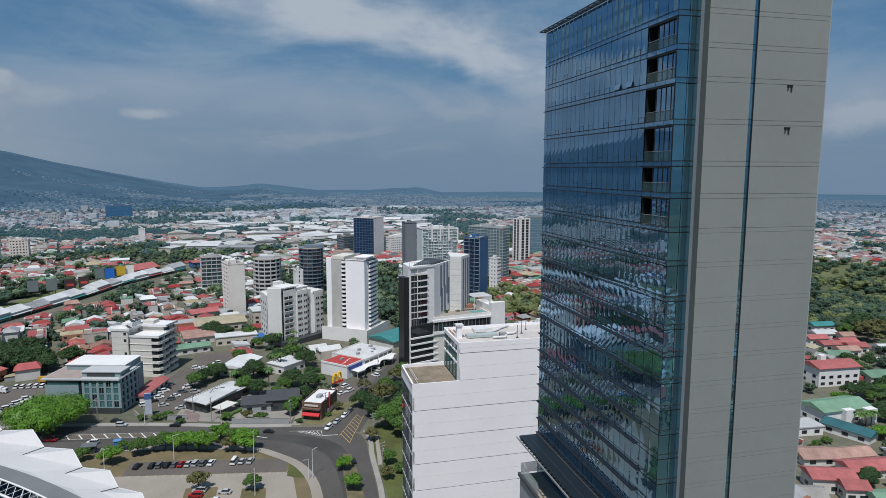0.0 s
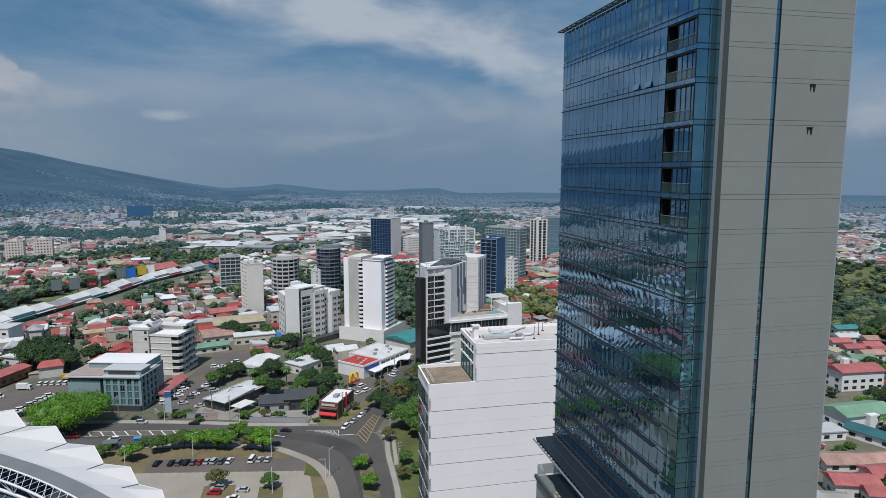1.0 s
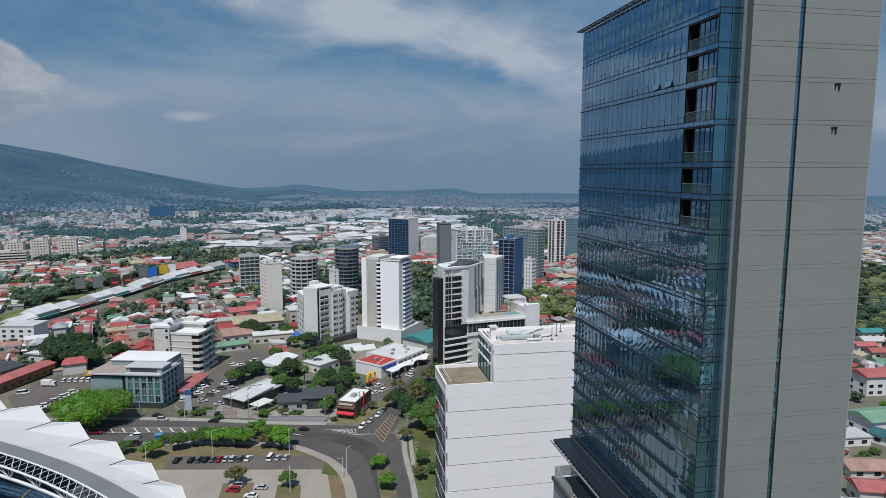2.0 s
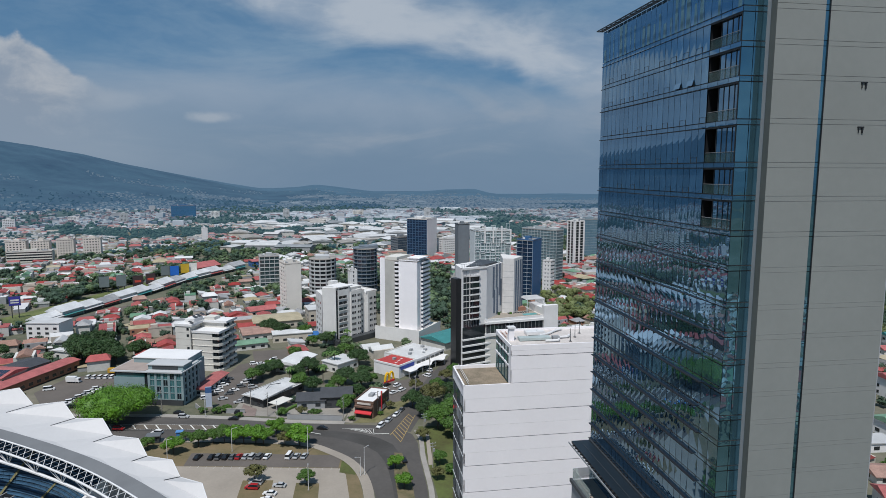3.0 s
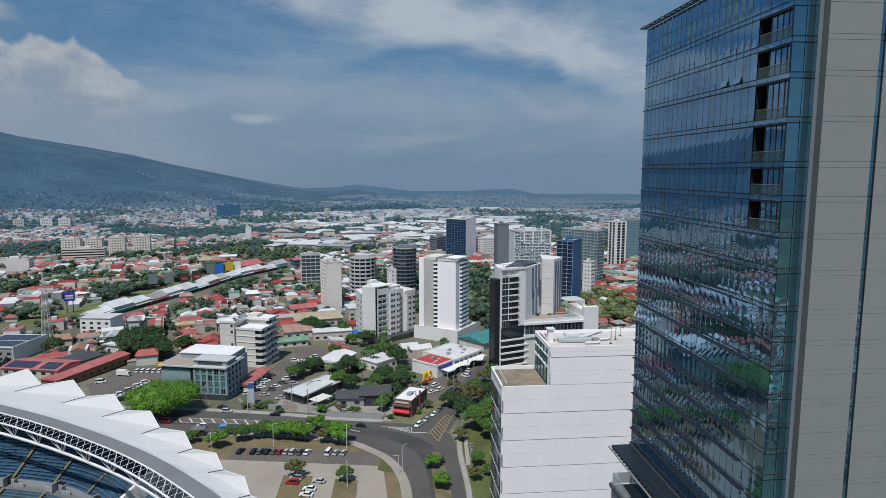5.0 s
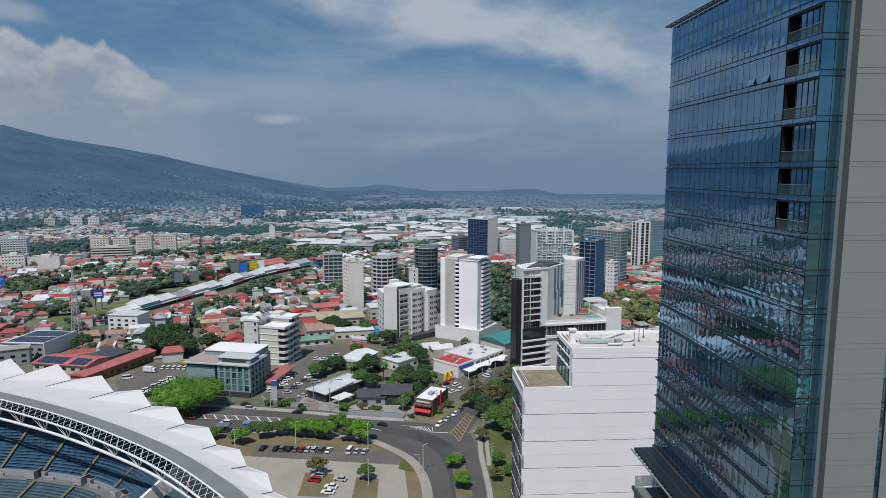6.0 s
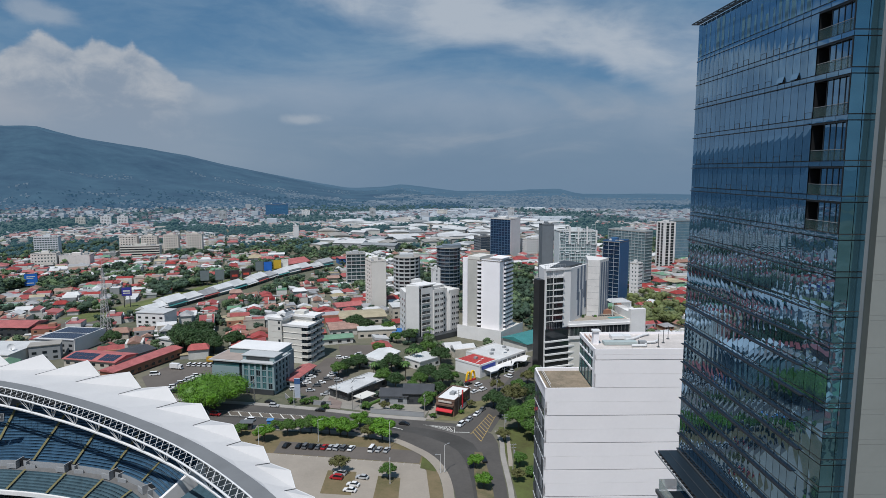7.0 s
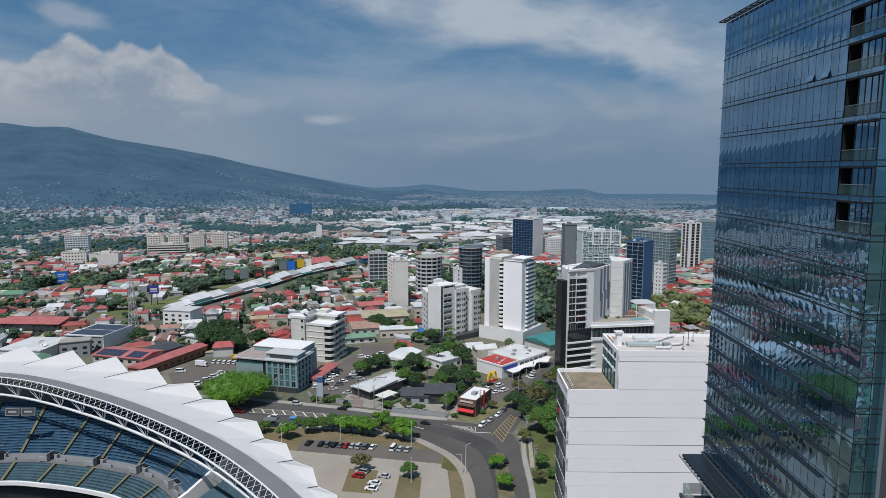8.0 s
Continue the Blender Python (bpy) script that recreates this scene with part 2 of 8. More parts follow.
ROOFS = {
    # these four are greyed for far roofs: haze is mixed into the colour
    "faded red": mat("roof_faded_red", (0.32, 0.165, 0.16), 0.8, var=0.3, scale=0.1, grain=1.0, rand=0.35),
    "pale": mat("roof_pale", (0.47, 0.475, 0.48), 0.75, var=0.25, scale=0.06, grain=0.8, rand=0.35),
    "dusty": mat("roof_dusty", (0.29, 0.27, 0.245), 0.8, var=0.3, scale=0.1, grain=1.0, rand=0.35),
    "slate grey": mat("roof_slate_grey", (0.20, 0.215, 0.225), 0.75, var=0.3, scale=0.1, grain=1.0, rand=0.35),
    "red": mat("roof_red", (0.36, 0.078, 0.072), 0.65, var=0.35, scale=0.25, grain=2.0, bump=0.3, wave=2.0, rand=0.3),
    "rust": mat("roof_rust", (0.33, 0.19, 0.145), 0.8, var=0.4, scale=0.25, grain=2.0, bump=0.3, wave=2.0, rand=0.3),
    "white": mat("roof_white", (0.53, 0.53, 0.525), 0.55, var=0.2, scale=0.12, grain=1.5, bump=0.25, wave=2.0, rand=0.28),
    "green": mat("roof_green", (0.13, 0.25, 0.16), 0.65, var=0.25, scale=0.2, grain=2.0, bump=0.3, wave=2.0, rand=0.3),
    "grey": mat("roof_grey", (0.32, 0.32, 0.325), 0.6, var=0.3, scale=0.2, grain=2.0, bump=0.3, wave=2.0, rand=0.3),
    "tan": mat("roof_tan", (0.34, 0.29, 0.19), 0.75, var=0.3, scale=0.2, grain=2.0, bump=0.3, wave=2.0, rand=0.25),
    "dark": mat("roof_dark", (0.06, 0.063, 0.07), 0.6, var=0.3, scale=0.2, grain=2.0, bump=0.3, wave=2.0),
    "blue": mat("roof_blue", (0.03, 0.13, 0.35), 0.6, var=0.25, scale=0.2, bump=0.2, wave=2.0),
    "teal": mat("roof_teal", (0.05, 0.22, 0.22), 0.6, var=0.25, scale=0.2, bump=0.2, wave=2.0),
}
WALLS = [
    mat("house_wall_white", (0.60, 0.59, 0.56), 0.85, var=0.2, scale=0.3, rand=0.15),
    mat("house_wall_cream", (0.50, 0.455, 0.39), 0.85, var=0.2, scale=0.3, rand=0.2),
    mat("house_wall_grey", (0.31, 0.32, 0.325), 0.85, var=0.2, scale=0.3, rand=0.2),
    mat("house_wall_brick", (0.30, 0.15, 0.10), 0.85, var=0.25, scale=0.3, rand=0.2),
]
GLASS_DARK = glass_mat("window_dark", (0.018, 0.023, 0.028), 1.6, 0.06)
GLASS_BLUE = glass_mat("window_blue", (0.03, 0.055, 0.085), 1.9, 0.05)
GLASS_TEAL = glass_mat("window_teal", (0.06, 0.16, 0.17), 1.8, 0.05)
FACADE = glass_mat("coated_facade_glass", (0.165, 0.308, 0.445), 1.6, 0.012, wobble=0.078, wscale=0.55, var=0.12, metal=0.85)
# ---------------------------------------------------------------- builders
BLOB_F = [(0, 1, 2), (0, 2, 3), (0, 3, 4), (0, 4, 5), (0, 5, 1), (1, 6, 2), (2, 7, 3), (3, 8, 4), (4, 9, 5), (5, 10, 1), (6, 7, 2), (7, 8, 3), (8, 9, 4), (9, 10, 5), (10, 6, 1), (11, 7, 6), (11, 8, 7), (11, 9, 8), (11, 10, 9), (11, 6, 10)]


class Solid:
    """Collects boxes, prisms and tubes into one mesh."""

    def __init__(self):
        self.v, self.f = [], []

    def add(self, verts, faces):
        n = len(self.v)
        self.v.extend(tuple(p) for p in verts)
        self.f.extend(tuple(i + n for i in f) for f in faces)
        return self

    def box(self, x0, x1, y0, y1, z0, z1):
        return self.prism([(x0, y0), (x1, y0), (x1, y1), (x0, y1)], z0, z1)

    def prism(self, poly, z0, z1, top=None):
        n = len(poly)
        top = top or poly
        verts = [(x, y, z0) for x, y in poly] + [(x, y, z1) for x, y in top]
        faces = [(i, (i + 1) % n, n + (i + 1) % n, n + i) for i in range(n)]
        return self.add(verts, faces + [tuple(range(n))[::-1], tuple(range(n, 2 * n))])

    def quad(self, *pts):
        return self.add(pts, [tuple(range(len(pts)))])

    def tube(self, a, b, r0, r1=None, n=6):
        a, b = Vector(a), Vector(b)
        r1 = r0 if r1 is None else r1
        d = (b - a).normalized()
        s = d.orthogonal().normalized()
        t = d.cross(s)
        ring = [(math.cos(2 * math.pi * i / n), math.sin(2 * math.pi * i / n)) for i in range(n)]
        verts = [a + (s * c + t * e) * r0 for c, e in ring] + [b + (s * c + t * e) * r1 for c, e in ring]
        faces = [(i, (i + 1) % n, n + (i + 1) % n, n + i) for i in range(n)]
        return self.add(verts, faces + [tuple(range(n))[::-1], tuple(range(n, 2 * n))])

    def cyl(self, x, y, z0, z1, r, n=12):
        return self.prism([(x + r * math.cos(2 * math.pi * i / n), y + r * math.sin(2 * math.pi * i / n)) for i in range(n)], z0, z1)

    def mesh(self, name, material):
        me = bpy.data.meshes.new(name)
        me.from_pydata(self.v, [], self.f)
        me.materials.append(material)
        return me


def thing(name, m, label, category, group="", kind=""):
    return_ob = new(name)
    return_ob.matrix_basis = m
    return_ob.empty_display_size = 0.5
    return tagged(return_ob, label, category, group, kind)


def part(name, solid, material, parent, label="", m=None):
    """Links one mesh as a part of a thing, in the thing's own axes."""
    me = solid if isinstance(solid, bpy.types.Mesh) else solid.mesh(name, material)
    ob = new(name, me)
    ob.parent = parent
    if m is not None:
        ob.matrix_basis = m
    if label:
        ob["label"] = label
    return ob


def solo(name, solid, material, label, category, kind="", group=""):
    """One mesh that is a thing, or a piece of the setting, by itself."""
    me = solid if isinstance(solid, bpy.types.Mesh) else solid.mesh(name, material)
    return tagged(new(name, me), label, category, group, kind)


def curve_points(pts, n=10):
    """A smooth line through a few plan points."""
    out = []
    p = [pts[0]] + list(pts) + [pts[-1]]
    for i in range(1, len(p) - 2):
        a, b, c, d = (np.array(q, float) for q in p[i - 1:i + 3])
        for k in range(n):
            t = k / n
            out.append(tuple(0.5 * (2 * b + (c - a) * t + (2 * a - 5 * b + 4 * c - d) * t * t + (3 * b - a - 3 * c + d) * t ** 3)))
    return out + [tuple(pts[-1])]


def strip(left, right, z):
    """A band between two plan lines of as many points."""
    s = Solid()
    n = len(left)
    s.add([(x, y, z) for x, y in left] + [(x, y, z) for x, y in right], [(i, n + i, n + i + 1, i + 1) for i in range(n - 1)])
    return s


def offset_line(pts, d):
    p = np.array(pts, float)
    t = np.gradient(p, axis=0)
    t /= np.linalg.norm(t, axis=1)[:, None]
    return [tuple(q) for q in p + np.stack([-t[:, 1], t[:, 0]], 1) * d]


FOOT = []   # plan circles that are built upon: x, y, radius


# ---------------------------------------------------------------- ground and hills
RIDGE = [(-180, 0.0), (-60, -1.3), (-30, -1.5), (-21, -1.5), (-17.2, -1.3), (-15.2, -0.74), (-12.6, -0.8), (-10.7, -0.94), (-6.1, -1.04), (-3.5, -0.75), (-0.9, -0.42), (0.6, -0.62), (3.7, -0.77), (6.8, -0.28), (10.2, 0.41), (14.1, 1.19),
         (17.3, 1.97), (20.8, 2.64), (25, 3.3), (28.2, 4.08), (30.3, 3.86), (32.3, 4.05), (36, 3.9), (39, 3.8), (45, 4.3), (60, 4.0), (80, 1.0), (180, 0.0)]


def hill_height(x, y):
    """Height of the land: flat town, hills and the mountain far off."""
    r = math.hypot(x, y)
    if r < 1500:
        return 0.0
    az = math.degrees(math.atan2(-x, y))
    ridge = float(np.interp(az, [a for a, _ in RIDGE], [e for _, e in RIDGE]))
    top = max(0.0, EYE + math.tan(radians(ridge)) * 4400)
    k = min(1.0, max(0.0, (r - 1900) / 2500))
    k = k * k * (3 - 2 * k)
    rough = noise.fractal(Vector((x * 0.0014, y * 0.0014, 0.3)), 0.9, 2.1, 4) * (11 + top * 0.45 * (1 - k)) * k
    return max(0.0, top * k + rough)


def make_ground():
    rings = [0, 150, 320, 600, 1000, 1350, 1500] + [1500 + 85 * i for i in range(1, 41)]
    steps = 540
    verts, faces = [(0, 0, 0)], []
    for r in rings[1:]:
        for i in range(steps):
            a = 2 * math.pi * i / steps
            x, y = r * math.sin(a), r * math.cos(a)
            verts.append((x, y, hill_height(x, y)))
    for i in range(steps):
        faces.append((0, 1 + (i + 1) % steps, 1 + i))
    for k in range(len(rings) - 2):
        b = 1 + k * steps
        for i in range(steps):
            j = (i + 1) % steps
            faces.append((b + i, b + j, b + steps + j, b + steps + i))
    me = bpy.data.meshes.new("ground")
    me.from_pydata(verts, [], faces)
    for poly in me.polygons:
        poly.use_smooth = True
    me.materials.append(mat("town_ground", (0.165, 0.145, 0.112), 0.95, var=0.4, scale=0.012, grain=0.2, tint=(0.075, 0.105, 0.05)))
    # far land: blue haze painted into colour and emission, stronger band by band
    me.materials.append(mat("far_plain", (0.062, 0.085, 0.075), 1.0, var=0.5, scale=0.012, grain=0.12, tint=(0.04, 0.068, 0.05), haze_glow=(0.012, 0.034, 0.058)))
    me.materials.append(mat("hazy_hillside", (0.021, 0.040, 0.044), 1.0, var=0.7, scale=0.006, grain=0.03, tint=(0.005, 0.016, 0.022), haze_glow=(0.021, 0.061, 0.122)))
    me.materials.append(mat("far_range", (0.016, 0.036, 0.048), 1.0, var=0.6, scale=0.004, grain=0.02, haze_glow=(0.040, 0.090, 0.154)))
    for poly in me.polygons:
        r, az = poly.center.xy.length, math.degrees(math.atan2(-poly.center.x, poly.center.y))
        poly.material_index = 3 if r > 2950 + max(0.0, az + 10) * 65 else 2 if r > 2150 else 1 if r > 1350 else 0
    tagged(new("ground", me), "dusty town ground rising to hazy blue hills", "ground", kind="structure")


make_ground()
# ---------------------------------------------------------------- the glass and grey tower
LEVELS = [119.9, 114.95, 111.75, 108.55, 104.5, 100.4, 97.2, 93.75, 90.3, 86.6, 83.6, 80.7, 77.8, 74.9, 72.2, 69.5, 66.7, 63.9, 61.2, 58.8]
BEAM = 0.52     # height of the glass band over each floor line
TX, TY0, TY1 = 37.0, 55.45, 88.0            # glass face: its plane x and its two ends
GX0, GX1, GX2, GX3, GY = 39.44, 44.43, 44.97, 53.35, 54.0   # grey front: slabs, slot, plane


def make_tower():
    rng = random.Random(4)
    tower = thing("office_tower", pose(0, 0, 0, 0, 0, -3.6), "tall tower with blue mirror-glass side and grey panelled front", "tower")
    body = Solid().box(TX + 0.25, GX3 - 0.3, TY0 + 5.4, TY1 - 0.15, -3, 119.5)
    part("core", body, BLACK, tower, "dark core behind the glass")
    part("front_core", Solid().box(TX + 2.2, GX3 - 0.3, TY0 + 0.4, TY0 + 5.4, -3, 119.5), BLACK, tower)
    part("corner_core", Solid().box(TX + 0.25, TX + 2.2, TY0 + 0.25, TY0 + 5.4, -3, 94.2), BLACK, tower)
    part("top_core", Solid().box(TX + 0.25, TX + 2.2, TY0 + 0.25, TY0 + 5.4, 115.7, 119.5), BLACK, tower)
    # panes of the long side
    w = (TY1 - TY0 - 5.25) / 21
    pane_mesh = {}
    CORNER = glass_mat("teal_corner_glass", (0.118, 0.265, 0.345), 1.6, 0.015, wobble=0.55, wscale=0.4, var=0.3, metal=0.85)

    def pane_of(h, wd, facing):
        key = (round(h, 2), round(wd, 2), facing)
        if key not in pane_mesh:
            s = Solid()
            nu, nv, bulge = 6, 4, 0.0048
            half_w, half_h = wd / 2 - 0.03, h / 2 - 0.04
            pts = []
            for j in range(nv + 1):
                for i in range(nu + 1):
                    a, b = 2 * i / nu - 1, 2 * j / nv - 1
                    out = -bulge * (1 - a * a) * (1 - 0.6 * b * b)
                    pts.append((out, a * half_w, b * half_h) if facing == "side" else (a * half_w, out, b * half_h))
            s.add(pts, [(j * (nu + 1) + i, j * (nu + 1) + i + nu + 1, j * (nu + 1) + i + nu + 2, j * (nu + 1) + i + 1) if facing == "side" else (j * (nu + 1) + i, j * (nu + 1) + i + 1, j * (nu + 1) + i + nu + 2, j * (nu + 1) + i + nu + 1) for j in range(nv) for i in range(nu)])
            pane_mesh[key] = s.mesh("pane", FACADE if facing == "side" else CORNER)
            for poly in pane_mesh[key].polygons:
                poly.use_smooth = True
        return pane_mesh[key]

    cols = [(TY0 + 0.875 + 1.75 * i, 1.75) for i in range(3)] + [(TY0 + 5.25 + w * (i + 0.5), w) for i in range(21)]
    FW = (GX0 + 0.1 - TX) / 2        # width of a corner pane
    for k in range(len(LEVELS) - 1):
        z1, z0 = LEVELS[k], LEVELS[k + 1]
        for i, (y, wd) in enumerate(cols):
            tilt = 0.15 if z0 < 96 else 0.03
            m = pose(TX, y, (z0 + BEAM + z1) / 2, 0, rng.gauss(0, tilt), rng.gauss(0, tilt))
            if not (i < 3 and 1 <= k <= 6):
                part("pane", pane_of(z1 - z0 - BEAM - 0.04, wd, "side"), FACADE, tower, m=m)
            m = pose(TX, y, z0 + BEAM / 2, 0, rng.gauss(0, tilt), rng.gauss(0, tilt))
            part("beam_pane", pane_of(BEAM, wd, "side"), FACADE, tower, m=m)
        for i in range(2):
            for zc, h in (((z0 + BEAM + z1) / 2, z1 - z0 - BEAM - 0.04), (z0 + BEAM / 2, BEAM)):
                part("pane", pane_of(h, FW, "front"), FACADE, tower, "teal corner pane", m=pose(TX + FW * (0.5 + i), TY0, zc, rng.gauss(0, 0.3), 0, rng.gauss(0, 0.3)))
    lower = Solid()
    z = 58.8
    while z > -3:
        z0 = max(-3, z - 2.75)
        for y, wd in cols:
            lower.box(TX, TX + 0.03, y - wd / 2 + 0.02, y + wd / 2 - 0.02, z0 + 0.05, z - 0.05)
        for i in range(2):
            lower.box(TX + 0.02 + FW * i, TX + FW * (i + 1) - 0.02, TY0, TY0 + 0.03, z0 + 0.05, z - 0.05)
        z = z0
    tagged(part("lower_panes", lower, FACADE, tower), kind="stuff")
    # fins at the floors, deeper further down, where they stop short of the corner
    for k, z in enumerate(LEVELS[1:]):
        deep = 0.34 if k > 8 else 0.2 if k > 6 else 0.16 if k in (2, 3, 4, 5) else 0.05
        near = TY0 + (5.6 if k <= 6 else 3.4 if k % 2 else 4.2)
        part("floor_fin", Solid().box(TX - deep, TX + 0.1, near, TY1 + 0.1, z - (0.02 if k < 2 else 0.045), z + (0.02 if k < 2 else 0.045)), BLACK, tower)
        part("floor_joint", Solid().box(TX - 0.02, TX + 0.1, TY0, near, z - 0.02, z + 0.02).box(TX - 0.02, GX0, TY0 - 0.02, TY0 + 0.1, z - 0.025, z + 0.025), BLACK, tower)
        part("transom", Solid().box(TX - 0.03, TX + 0.02, TY0, TY1, z + BEAM - 0.015, z + BEAM + 0.008).box(TX - 0.02, GX0, TY0 - 0.02, TY0 + 0.02, z + BEAM - 0.025, z + BEAM + 0.01), GREY_DARK, tower)
    for z in (114.95, 111.75):
        for y, wd in cols[3:]:
            part("anchor", Solid().box(-0.06, 0.02, -0.12, 0.12, -0.05, 0.06), BLACK, tower, m=pose(TX, y + wd / 2, z))
    # small top-hung sashes, two of them open
    for zf, cols_i in ((112.27, (4, 6, 8, 10, 13, 15, 18, 21)), (109.07, (9, 11, 13, 16, 18, 21)), (105.02, (3, 6, 9, 12, 14, 17, 20)), (100.92, (4, 7, 10, 13, 16, 19, 22)), (97.72, (5, 8, 12, 15, 18))):
        for i in cols_i:
            y, wd = cols[i]
            sash = Solid()
            for z in (0.03, 0.62):
                sash.box(-0.035, 0.0, -wd / 2 + 0.05, wd / 2 - 0.05, z, z + 0.02)
            sash.box(-0.035, 0.0, -wd / 2 + 0.05, -wd / 2 + 0.07, 0.05, 0.62).box(-0.035, 0.0, wd / 2 - 0.07, wd / 2 - 0.05, 0.05, 0.62)
            part("sash", sash, GREY_DARK, tower, m=pose(TX, y, zf))
    for i in (5, 7):
        y, wd = cols[i]
        vent = Solid().box(-0.04, 0.0, -wd / 2 + 0.05, wd / 2 - 0.05, -0.62, 0.0)
        part("open_sash", vent, FACADE, tower, "small open window sash", pose(TX - 0.03, y, 109.75, 0, 17, 0))
        part("sash_gap", Solid().box(-0.03, -0.01, -wd / 2 + 0.05, wd / 2 - 0.05, -0.6, 0.0), BLACK, tower, m=pose(TX, y, 109.75))
    # blinds and columns that show through the glass of the top storey
    blind = mat("pale_blind", (0.11, 0.22, 0.27), 0.25, var=0.3, scale=0.8)
    for i, (y, wd) in enumerate(cols):
        if rng.random() < 0.75:
            part("glazing_bar", Solid().box(TX - 0.012, TX + 0.01, y - wd * 0.36, y - wd * 0.36 + rng.uniform(0.12, 0.8), 115.5, 115.5 + rng.uniform(1.4, 4.3)), blind, tower, "pale blind behind the top glazing")
    # balconies at the corner: dark recess, sliding doors and a glass rail
    rail = glass_mat("balcony_glass", (0.10, 0.18, 0.17), 1.6, 0.05)
    rail.node_tree.nodes["Principled BSDF"].inputs["Alpha"].default_value = 0.2
    for k in range(1, 7):
        z1, z0 = LEVELS[k], LEVELS[k + 1] + BEAM
        bal = part("balcony", Solid().box(TX + 0.06, TX + 2.2, TY0 + 0.1, TY0 + 5.25, z0 - 0.3, z0), GREY_DARK, tower, "balcony with dark recess and glass rail")
        part("soffit", Solid().box(TX + 0.02, TX + 2.2, TY0 + 0.1, TY0 + 5.25, z1 - 0.16, z1 - 0.03), BLACK, bal)
        part("jamb", Solid().box(TX, TX + 0.25, TY0 + 0.06, TY0 + 0.2, z0, z1), BLACK, bal)
        part("back_wall", Solid().box(TX + 2.0, TX + 2.15, TY0 + 0.1, TY0 + 5.3, z0, z1).box(TX + 0.1, TX + 2.0, TY0 + 5.2, TY0 + 5.25, z0, z1), BLACK, bal)
        part("rail", Solid().box(TX + 0.05, TX + 0.08, TY0 + 0.2, TY0 + 5.2, z0 + 0.06, z0 + 1.0), rail, bal, "green-tinted glass rail")
        part("rail_cap", Solid().box(TX + 0.03, TX + 0.1, TY0 + 0.2, TY0 + 5.2, z0 + 1.0, z0 + 1.04), GREY_MID, bal)
        for i in range(4):
            y = TY0 + 0.3 + 0.88 * i
            part("door_leaf", Solid().box(TX + 0.34, TX + 0.38, y, y + 0.74, z0 + 0.04, z1 - 0.2), FACADE, bal, "mirror-glazed sliding door")
            part("post", Solid().box(TX + 0.3, TX + 0.42, y + 0.76, y + 0.86, z0, z1 - 0.16), BLACK, bal)
    # grey front: panels with sunk joints
    core = Solid().box(GX0 + 0.04, GX1 - 0.02, GY + 0.05, TY0 + 1.5, -3, 125).box(GX2 + 0.02, GX3 - 0.05, GY + 0.05, TY0 + 1.5, -3, 125)
    part("front_wall", core, GREY_MID, tower, "grey front wall behind the panels")
    zs = [125.0, 121.5, 118.2] + LEVELS[1:]
    while zs[-1] > -2.9:
        zs.append(max(-3.0, zs[-1] - 3.0))
    for z1, z0 in zip(zs[:-1], zs[1:]):
        gap = 0.018 if z0 > 92 else 0.009
        for a, b in ((GX0, GX1), (GX2, GX3)):
            seam = z0 + (0.46 if a > 42 else 0.5)
            part("panel", Solid().box(a, b, GY, GY + 0.06, seam + gap, z1 - gap), GREY_PANEL, tower)
            if z0 > 60:
                part("panel", Solid().box(a, b, GY, GY + 0.06, z0 + gap, seam - gap), GREY_PANEL, tower)
    # side of the grey slab, its shade put into a darker colour
    part("return_wall", Solid().box(GX0 - 0.02, GX0 + 0.03, GY + 0.002, GY + 0.8, -3, 125), mat("olive_grey_metal", (0.115, 0.122, 0.112), 0.6), tower, "olive-grey return with painted shade beside the corner glass")
    part("shadow_joint", Solid().box(GX0 + 0.06, GX0 + 0.12, GY + 0.8, TY0 + 0.1, -3, 125), BLACK, tower, "dark joint beside the corner glass")
    part("edge_trim", Solid().box(GX3, GX3 + 0.12, GY + 0.02, GY + 0.5, -3, 125), mat("pale_trim", (0.32, 0.34, 0.36), 0.5), tower)
    for z1, z0 in zip(zs[:-1], zs[1:]):
        for za, zb in ((z0 + 0.03, z0 + BEAM - 0.03), (z0 + BEAM + 0.03, z1 - 0.03)):
            part("slot_pane", Solid().box(-(GX2 - GX1) / 2, (GX2 - GX1) / 2 - 0.07, 0, 0.03, za, zb), CORNER, tower, m=pose((GX1 + GX2) / 2, GY + 0.12, 0, 0, 0, rng.gauss(0, 0.5)))
    # black strip put in for the shadow on the slot's right jamb
    part("slot_jamb", Solid().box(GX2 - 0.07, GX2, GY + 0.03, GY + 0.2, -3, 125), BLACK, tower, "black strip for the shadow on the glazed slot's jamb")
    part("slot_back", Solid().box(GX1 - 0.02, GX2 + 0.02, GY + 0.2, GY + 0.4, -3, 125), BLACK, tower)
    for x, z in ((49.05, 108.15), (49.05, 103.95)):
        part("vent", Solid().box(x - 0.34, x + 0.34, GY - 0.1, GY + 0.01, z + 0.28, z + 0.4).box(x - 0.26, x - 0.18, GY - 0.08, GY + 0.01, z - 0.2, z + 0.3).box(x + 0.1, x + 0.26, GY - 0.08, GY + 0.01, z - 0.25, z + 0.3), BLACK, tower, "dark vent opening")
    # crown: roof grille over the glass edge
    crown = Solid().box(TX - 0.9, TX - 0.8, TY0 - 0.2, TY1 + 0.4, 119.95, 120.1).box(TX - 0.1, TX + 0.05, TY0 - 0.2, TY1 + 0.4, 119.95, 120.12).box(TX - 0.5, TX - 0.42, TY0 - 0.2, TY1 + 0.4, 119.95, 120.06)
